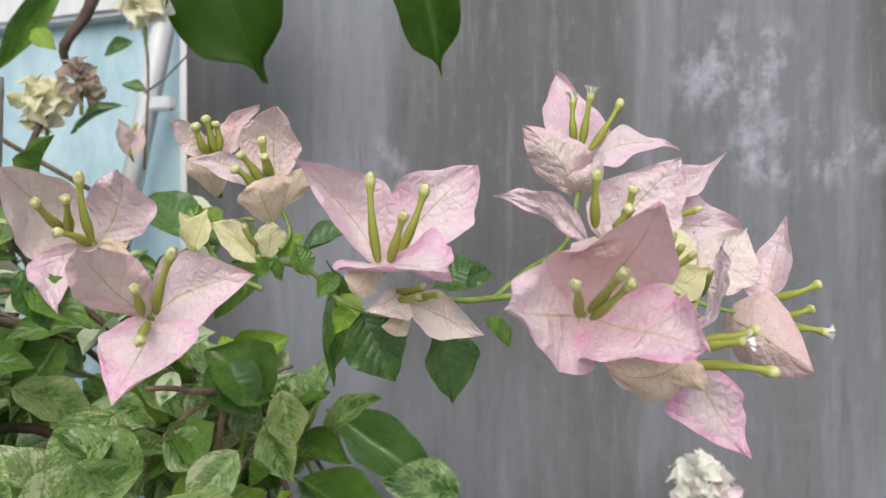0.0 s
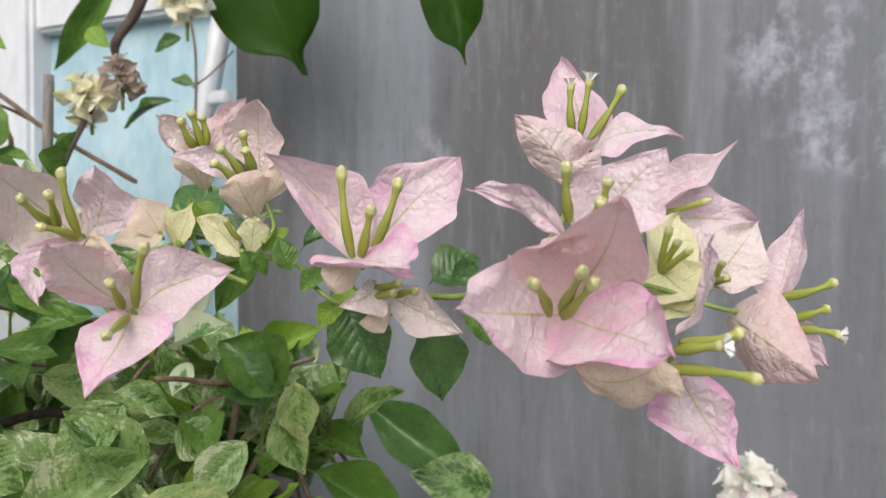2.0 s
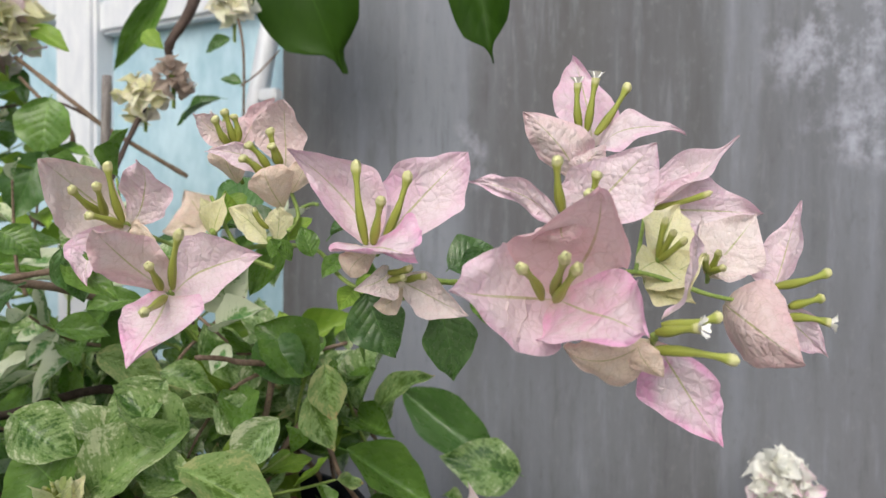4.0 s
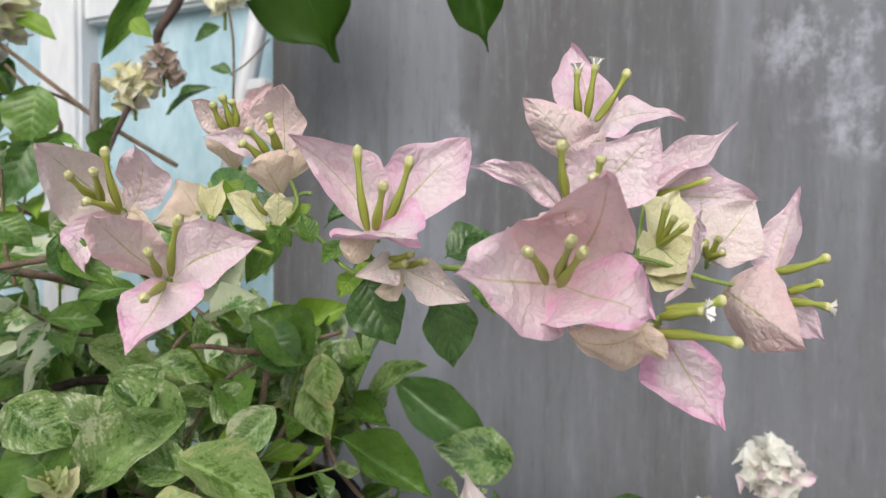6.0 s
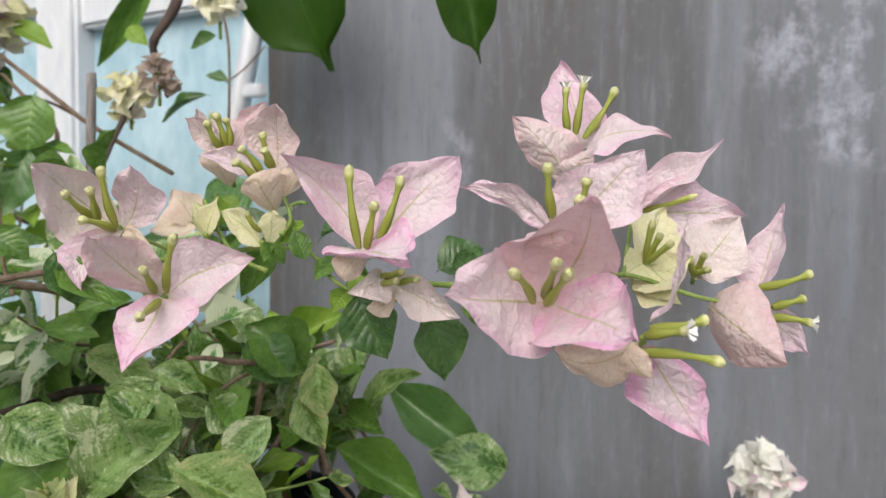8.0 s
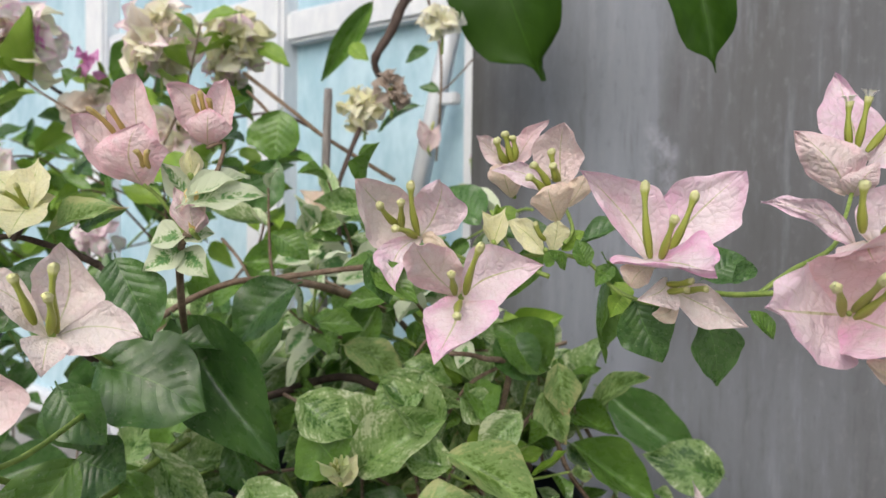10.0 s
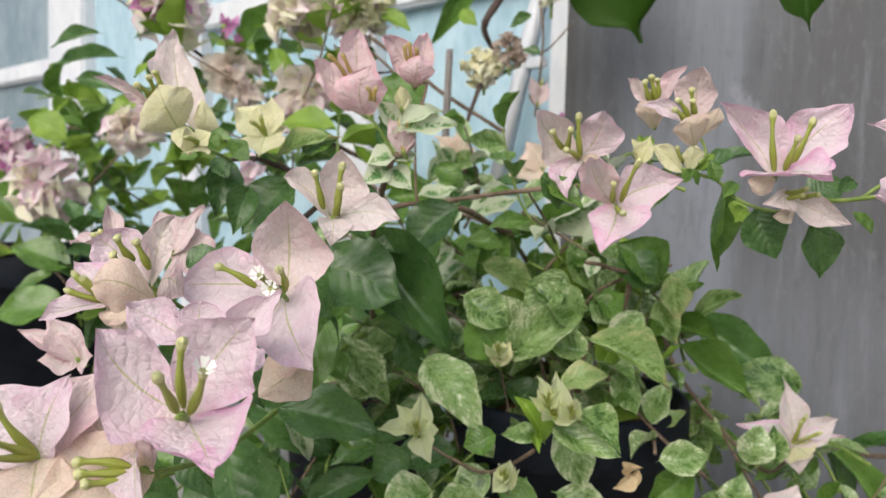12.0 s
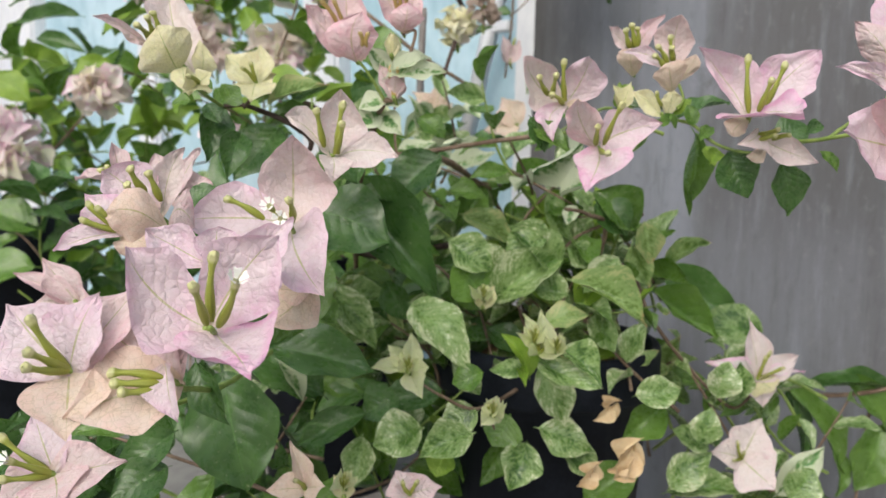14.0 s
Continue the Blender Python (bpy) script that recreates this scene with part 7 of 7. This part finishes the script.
leaf(main, (-0.0661, 0.2677, 0.2871), (-0.0689, 0.2720, 0.2765), 0.0103, (0.22, -0.39, 0.89), STRAW, 0.90, 0.25)
leaf(main, (-0.0886, 0.2675, 0.2772), (-0.0973, 0.2634, 0.2667), 0.0130, (0.72, -0.57, 0.39), STRAW, 0.70, 0.20, label="dry curled straw-coloured leaf")
leaf(main, (-0.0864, 0.2644, 0.2804), (-0.0930, 0.2641, 0.2694), 0.0106, (-0.28, -0.78, 0.56), STRAW, -0.60, -0.15)
leaf(main, (-0.0842, 0.2612, 0.2836), (-0.0887, 0.2648, 0.2722), 0.0083, (0.22, -0.39, 0.89), STRAW, 0.90, 0.25)
leaf(side, (-0.0655, 0.5180, 0.3647), (0.0033, 0.5146, 0.3119), 0.0409, (0.19, -0.90, 0.39), DARK, 0.30, 0.08, label="dark leaf with a brown tip beside the wall")
leaf(side, (0.0106, 0.4968, 0.3209), (-0.0380, 0.4816, 0.3335), 0.0414, (0.27, -0.83, 0.50), VARI, 0.20, 0.05)
# loose filling leaves
fill(main, (-0.1459, 0.3995, 0.3042), (0.10, 0.05, 0.05), 90, 0.035, [VARI, LIME, MID, VARI, SCORCH], 11, fine=False)
fill(main, (-0.1118, 0.4083, 0.3788), (0.07, 0.05, 0.04), 60, 0.034, [VARI, LIME, MID, SCORCH, VARI], 12)
fill(main, (-0.2677, 0.3471, 0.2997), (0.09, 0.05, 0.05), 60, 0.042, [DARK, MID, VARI], 13)
fill(main, (-0.2083, 0.4052, 0.4610), (0.08, 0.05, 0.03), 45, 0.035, [VARI, MID, PALE], 14)
fill(main, (-0.0208, 0.4359, 0.2469), (0.07, 0.04, 0.05), 40, 0.033, [VARI, MID, VARI], 15)
fill(main, (-0.3626, 0.2148, 0.2561), (0.10, 0.05, 0.04), 60, 0.045, [DARK, MID, DARK], 16)
fill(main, (-0.2907, 0.2790, 0.2309), (0.09, 0.05, 0.05), 50, 0.042, [DARK, MID, DARK], 17)
fill(back, (-0.7728, 0.6312, 0.4913), (0.22, 0.08, 0.12), 110, 0.055, [LIME, MID, LIME, DARK], 21)
fill(back, (-0.4896, 0.5406, 0.5571), (0.16, 0.08, 0.07), 50, 0.05, [LIME, MID, LIME], 22)
fill(back, (-0.7001, 0.4953, 0.2776), (0.25, 0.08, 0.10), 70, 0.06, [DARK, DARK, MID], 23)
fill(back, (-0.3701, 0.5163, 0.3539), (0.14, 0.06, 0.08), 50, 0.05, [MID, DARK, VARI], 24)
fill(main, (-0.1300, 0.3248, 0.3330), (0.085, 0.03, 0.045), 42, 0.030, [VARI, LIME, MID, SCORCH, VARI], 31, fine=True)
fill(main, (-0.1021, 0.3604, 0.3963), (0.06, 0.02, 0.03), 30, 0.028, [VARI, LIME, MID, SCORCH, VARI], 32, fine=True)
fill(main, (-0.0183, 0.4180, 0.2704), (0.05, 0.03, 0.04), 30, 0.028, [VARI, VARI, MID], 33, fine=True)
fill(main, (-0.2125, 0.3283, 0.3460), (0.05, 0.03, 0.04), 30, 0.03, [VARI, MID, DARK], 34, fine=True)
fill(main, (-0.2402, 0.3671, 0.4193), (0.07, 0.03, 0.03), 30, 0.03, [VARI, MID, PALE], 35, fine=True)
fill(main, (-0.2936, 0.4971, 0.3345), (0.10, 0.05, 0.05), 70, 0.04, [DARK, MID, VARI], 36)
fill(main, (-0.1826, 0.4338, 0.3772), (0.08, 0.04, 0.04), 50, 0.036, [VARI, MID, VARI], 37, fine=True)
fill(main, (-0.1130, 0.3520, 0.3480), (0.06, 0.02, 0.025), 14, 0.022, [STRAW, SCORCH, SCORCH], 51, fine=True)
# double flower heads
cluster(back, (-0.5896, 0.4850, 0.6471), 0.0578, [WHITE, LILY, MAUVE], 1, 80, (0.36, -0.90, 0.26), "full white and pink double flower head")
cluster(back, (-0.5351, 0.5057, 0.6283), 0.0289, [MAUVE, MAUVE], 2, 7, (0.36, -0.90, 0.26), "few bright magenta bracts")
cluster(back, (-0.4326, 0.4831, 0.6358), 0.0507, [LILY, WHITE, DRY], 3, 80, (0.36, -0.90, 0.26), "faded pink and cream double flower head")
cluster(back, (-0.3879, 0.5230, 0.6366), 0.0439, [LILY, CREAM, PINK], 4, 64, (0.36, -0.90, 0.26), "pale yellow double flower head")
cluster(back, (-0.5404, 0.5220, 0.5854), 0.0427, [DRY, DRY, WHITE], 5, 46, (0.36, -0.90, 0.26), "dried beige flower head")
cluster(back, (-0.4434, 0.5164, 0.5614), 0.0473, [DRY, WHITE, LILY], 6, 56, (0.36, -0.90, 0.26), "dried beige flower head")
cluster(back, (-0.6687, 0.5196, 0.5277), 0.0491, [WHITE, DRY, LILY], 7, 50, (0.36, -0.90, 0.26), "fading double flower head")
cluster(back, (-0.7818, 0.5012, 0.4626), 0.0639, [WHITE, LILY, PINK], 8, 80, (0.36, -0.90, 0.26), "full white and pink double flower head")
cluster(back, (-0.8443, 0.5006, 0.5047), 0.0480, [PINK, WHITE, MAUVE], 9, 56, (0.36, -0.90, 0.26), "pink double flower head")
cluster(back, (-0.4572, 0.4396, 0.4772), 0.0301, [WHITE, PINK], 10, 26, (0.36, -0.90, 0.26), "white flower head behind leaves")
cluster(back, (-0.1994, 0.5228, 0.6430), 0.0257, [LILY, SNOW], 11, 50, (0.35, -0.91, 0.23), "cream white flower head")
cluster(back, (-0.2452, 0.4802, 0.5725), 0.0258, [LILY, CREAM, DRY], 12, 54, (0.35, -0.91, 0.23), "half-dried cream flower head")
cluster(back, (-0.2209, 0.4741, 0.5835), 0.0217, [BROWN, BROWN, DRY], 13, 30, (0.35, -0.91, 0.23), "brown dried bracts")
cluster(back, (-0.2434, 0.7492, 0.5558), 0.0157, [MAUVE, MAUVE], 14, 6, (0.35, -0.91, 0.23), "magenta bracts against the window")
cluster(side, (0.1920, 0.5551, 0.3070), 0.0340, [SNOW, SNOW, WHITE], 15, 90, (0.14, -0.96, 0.23), "full white double flower head")
cluster(side, (0.1480, 0.5480, 0.2720), 0.0220, [SNOW, SNOW, WHITE], 20, 44, (0.14, -0.96, 0.23), "small white double flower head")
cluster(back, (-0.4539, 0.5774, 0.5849), 0.0270, [LILY, CREAM], 19, 44, (0.27, -0.94, 0.23), "pale yellow flower head")
flower(back, (-0.2410, 0.4166, 0.4916),
       [((-0.2605, 0.4104, 0.5088), 0.0178, (0.47, -0.66, 0.59), 0.30, 0.05),
        ((-0.2402, 0.4191, 0.5182), 0.0178, (0.14, -0.95, 0.28), 0.30, 0.05),
        ((-0.2290, 0.4220, 0.5007), 0.0178, (0.11, -0.84, 0.54), 0.30, 0.05)],
       [],
       PEACH, "small peach flower")
flower(back, (-0.2071, 0.5155, 0.5442),
       [((-0.2143, 0.5138, 0.5693), 0.0147, (0.55, -0.82, 0.15), 0.30, 0.05),
        ((-0.1992, 0.5196, 0.5650), 0.0147, (0.15, -0.98, 0.14), 0.30, 0.05),
        ((-0.2057, 0.5103, 0.5595), 0.0155, (0.35, -0.91, 0.23), -0.30, -0.05)],
       [((-0.2035, 0.5179, 0.5672), "thin"),],
       BLUSH, "small closed blush flower")
flower(back, (-0.1817, 0.4441, 0.4850),
       [((-0.2062, 0.4337, 0.4799), 0.0311, (0.48, -0.66, 0.58), 0.30, 0.05),
        ((-0.1951, 0.4402, 0.5068), 0.0267, (0.25, -0.93, 0.28), 0.30, 0.05)],
       [],
       PEACH, "peach flower behind the branch")
cluster(back, (-0.4027, 0.5272, 0.6117), 0.0285, [WHITE, CREAM, PINK], 16, 44, (0.35, -0.91, 0.23), "cream and pink double flower head")
cluster(back, (-0.4586, 0.5233, 0.5320), 0.0320, [WHITE, WHITE, PINK], 17, 46, (0.35, -0.91, 0.23), "white double flower head with pink edges")
cluster(back, (-0.5202, 0.5216, 0.5600), 0.0302, [DRY, IVORY], 18, 40, (0.35, -0.91, 0.23), "faded beige flower head")
fill(back, (-0.5631, 0.5722, 0.6286), (0.09, 0.03, 0.05), 24, 0.05, [LIME, MID, LIME], 41)
fill(back, (-0.7994, 0.5868, 0.5254), (0.08, 0.03, 0.05), 20, 0.05, [LIME, MID], 42)
fill(back, (-0.7451, 0.4843, 0.3539), (0.08, 0.03, 0.05), 20, 0.05, [LIME, LIME, MID], 43)
# overhanging twig and leaves
stem(back, [(-0.2102, 0.6010, 0.7299), (-0.2506, 0.5813, 0.6873), (-0.2633, 0.5713, 0.6542), (-0.2769, 0.5664, 0.6268), (-0.2720, 0.5863, 0.6059)], [0.0048, 0.0045, 0.0042, 0.0033, 0.0018], DARKBARK, 0.12)
stem(back, [(-0.2384, 0.6209, 0.5453), (-0.2274, 0.6009, 0.6099), (-0.2304, 0.6011, 0.6499), (-0.2459, 0.6013, 0.7033)], [0.00112, 0.00112, 0.00112, 0.00124], BARK, 0.12)
stem(back, [(-0.2037, 0.6208, 0.6371), (-0.2185, 0.6109, 0.6165), (-0.2305, 0.6010, 0.6032)], [0.00074, 0.00074, 0.00074], BARK, 0.12)
stem(back, [(-0.3762, 0.5173, 0.6137), (-0.3200, 0.5113, 0.5747), (-0.2983, 0.5169, 0.5572), (-0.2421, 0.5319, 0.5222)], [0.00186, 0.00186, 0.00186, 0.00186], BARK, 0.12)
stem(back, [(-0.4019, 0.5296, 0.5772), (-0.3491, 0.5240, 0.5796), (-0.3168, 0.5224, 0.5672)], [0.0012, 0.0012, 0.0012], DARKBARK, 0.12)
stem(back, [(-0.3326, 0.4909, 0.4856), (-0.4070, 0.5164, 0.5082), (-0.5289, 0.5258, 0.5739), (-0.6172, 0.5157, 0.6293), (-0.7112, 0.5139, 0.6839)], [0.0024, 0.0024, 0.0021, 0.0018, 0.0012], DARKBARK, 0.12)
stem(back, [(-0.8428, 0.5484, 0.4134), (-0.7688, 0.5499, 0.4639), (-0.6911, 0.5427, 0.5236)], [0.00186, 0.00186, 0.00124], BARK, 0.12)
stem(back, [(-0.3699, 0.5142, 0.5076), (-0.3242, 0.5124, 0.5465), (-0.3433, 0.5061, 0.5755), (-0.3726, 0.5170, 0.5982)], [0.00186, 0.00186, 0.00161, 0.00124], BARK, 0.12)
stem(main, [(-0.2431, 0.4810, 0.5725), (-0.2483, 0.4556, 0.5305), (-0.2494, 0.4433, 0.5042), (-0.2404, 0.4345, 0.4666)], [0.0018, 0.0018, 0.0018, 0.0018], DARKBARK, 0.12)
stake = thing("plant_stake", (-0.2861, 0.4917, 0.4645), "weathered grey wooden stake standing among the leaves", "stake")
part("stake_rod", tube_mesh("stake_rod", [(0, 0, -0.2), (0, 0, -0.1), (0.002, 0, 0.05), (0.004, 0, 0.127)], [0.0036, 0.0036, 0.0035, 0.0033], STAKE, 8, 0.05), None, stake)
leaf(back, (-0.1775, 0.5608, 0.7423), (-0.1276, 0.5601, 0.6015), 0.0934, (0.09, -0.86, -0.50), OLIVE, 0.15, 0.06, "drip", label="large dark leaf hanging from above")
leaf(back, (-0.0163, 0.4294, 0.6559), (0.0023, 0.4191, 0.5752), 0.0372, (0.09, -0.86, -0.50), OLIVE, 0.20, 0.05, "drip", label="dark pointed leaf hanging from above")
leaf(back, (-0.2993, 0.6017, 0.6856), (-0.3484, 0.6019, 0.6191), 0.0245, (0.59, -0.80, 0.10), MID, 0.30, 0.05)
leaf(back, (-0.3066, 0.5816, 0.6466), (-0.2894, 0.5815, 0.6315), 0.0172, (0.20, -0.93, 0.31), LIME, 0.20, 0.05)
leaf(back, (-0.2506, 0.6011, 0.5921), (-0.2884, 0.6014, 0.5709), 0.0133, (0.10, -0.65, 0.76), DARK, 0.30, 0.05)
leaf(back, (-0.2305, 0.6010, 0.6054), (-0.2483, 0.6011, 0.6099), 0.0125, (0.10, -0.84, 0.53), DARK, 0.30, 0.05)
leaf(back, (-0.2416, 0.6011, 0.6433), (-0.2616, 0.6013, 0.6322), 0.0151, (0.19, -0.90, 0.40), DARK, 0.30, 0.05)
leaf(back, (-0.3645, 0.5223, 0.6357), (-0.3368, 0.5262, 0.6186), 0.0193, (0.23, -0.82, 0.52), LIME, 0.20, 0.05)
leaf(back, (-0.3106, 0.4686, 0.5699), (-0.3142, 0.4673, 0.5314), 0.0424, (0.24, -0.92, 0.32), MID, 0.20, 0.05, "round")
leaf(back, (-0.4004, 0.5366, 0.6098), (-0.3827, 0.5387, 0.5787), 0.0267, (0.24, -0.92, 0.32), DARK, 0.20, 0.05)
leaf(back, (-0.3106, 0.4605, 0.5311), (-0.3294, 0.4536, 0.4861), 0.0346, (0.53, -0.78, 0.33), DARK, 0.20, 0.05)
leaf(back, (-0.3541, 0.5013, 0.5677), (-0.3366, 0.5056, 0.5479), 0.0378, (0.35, -0.88, 0.33), MID, 0.20, 0.05, "round")
leaf(back, (-0.7354, 0.5533, 0.6175), (-0.7996, 0.5260, 0.6025), 0.0267, (0.48, -0.66, 0.58), DARK, 0.30, 0.05)
leaf(back, (-0.7552, 0.5472, 0.6436), (-0.8038, 0.5261, 0.6257), 0.0233, (0.48, -0.66, 0.58), DARK, 0.30, 0.05)
leaf(back, (-0.7711, 0.5367, 0.5899), (-0.7210, 0.5560, 0.5745), 0.0233, (0.42, -0.78, 0.47), DARK, 0.20, 0.05)
leaf(back, (-0.6644, 0.5237, 0.5593), (-0.6983, 0.5082, 0.5364), 0.0315, (0.43, -0.82, 0.37), LIME, 0.20, 0.05, "round")
leaf(back, (-0.7742, 0.4774, 0.5376), (-0.7380, 0.4903, 0.5134), 0.0378, (0.43, -0.82, 0.37), LIME, 0.20, 0.05, "round")
leaf(back, (-0.8248, 0.5023, 0.4220), (-0.8894, 0.4804, 0.4803), 0.0467, (0.39, -0.74, 0.54), MID, 0.20, 0.05)
leaf(back, (-0.6932, 0.4467, 0.3808), (-0.7493, 0.4263, 0.3971), 0.0445, (0.35, -0.67, 0.66), MID, 0.20, 0.05)
leaf(back, (-0.6799, 0.4272, 0.3422), (-0.7439, 0.4012, 0.3291), 0.0520, (0.35, -0.67, 0.66), MID, 0.20, 0.05)
# narrow leaves beside the wall
leaf(side, (0.0349, 0.4998, 0.2711), (0.0489, 0.4982, 0.2119), 0.0184, (0.74, -0.60, 0.30), DARK, 0.30, 0.08)
leaf(side, (0.0390, 0.5016, 0.2757), (0.0817, 0.5090, 0.2080), 0.0253, (0.58, -0.76, 0.30), MID, 0.30, 0.08)
leaf(side, (0.1129, 0.5269, 0.2773), (0.0390, 0.5016, 0.2757), 0.0184, (0.17, -0.55, 0.82), DARK, 0.30, 0.08)
leaf(side, (0.0820, 0.5173, 0.2858), (0.1192, 0.5251, 0.2409), 0.0276, (0.38, -0.83, 0.41), MID, 0.30, 0.08)
leaf(side, (0.1102, 0.5226, 0.2452), (0.0911, 0.5107, 0.1945), 0.0505, (0.38, -0.84, 0.39), MID, 0.30, 0.08)
leaf(side, (0.0764, 0.5091, 0.2262), (0.0783, 0.5059, 0.1896), 0.0184, (0.64, -0.65, 0.40), MID, 0.30, 0.08)
stem(side, [(0.0358, 0.5109, 0.2729), (0.0697, 0.5116, 0.2718), (0.1062, 0.5143, 0.2799), (0.1453, 0.5187, 0.2969)], [0.00186, 0.00186, 0.00186, 0.00186], BARK, 0.12)
stem(side, [(0.0894, 0.5048, 0.1441), (0.1006, 0.5212, 0.2633), (0.1103, 0.5269, 0.2864)], [0.00124, 0.00124, 0.00093], BARK, 0.12)
stem(side, [(0.2217, 0.5872, 0.2211), (0.2030, 0.5659, 0.2715), (0.1920, 0.5552, 0.2996)], [0.00186, 0.00155, 0.00124], BARK, 0.12)
stem(side, [(0.2100, 0.5760, 0.2300), (0.1800, 0.5600, 0.2480), (0.1490, 0.5490, 0.2660)], [0.0014, 0.0012, 0.001], BARK, 0.12)
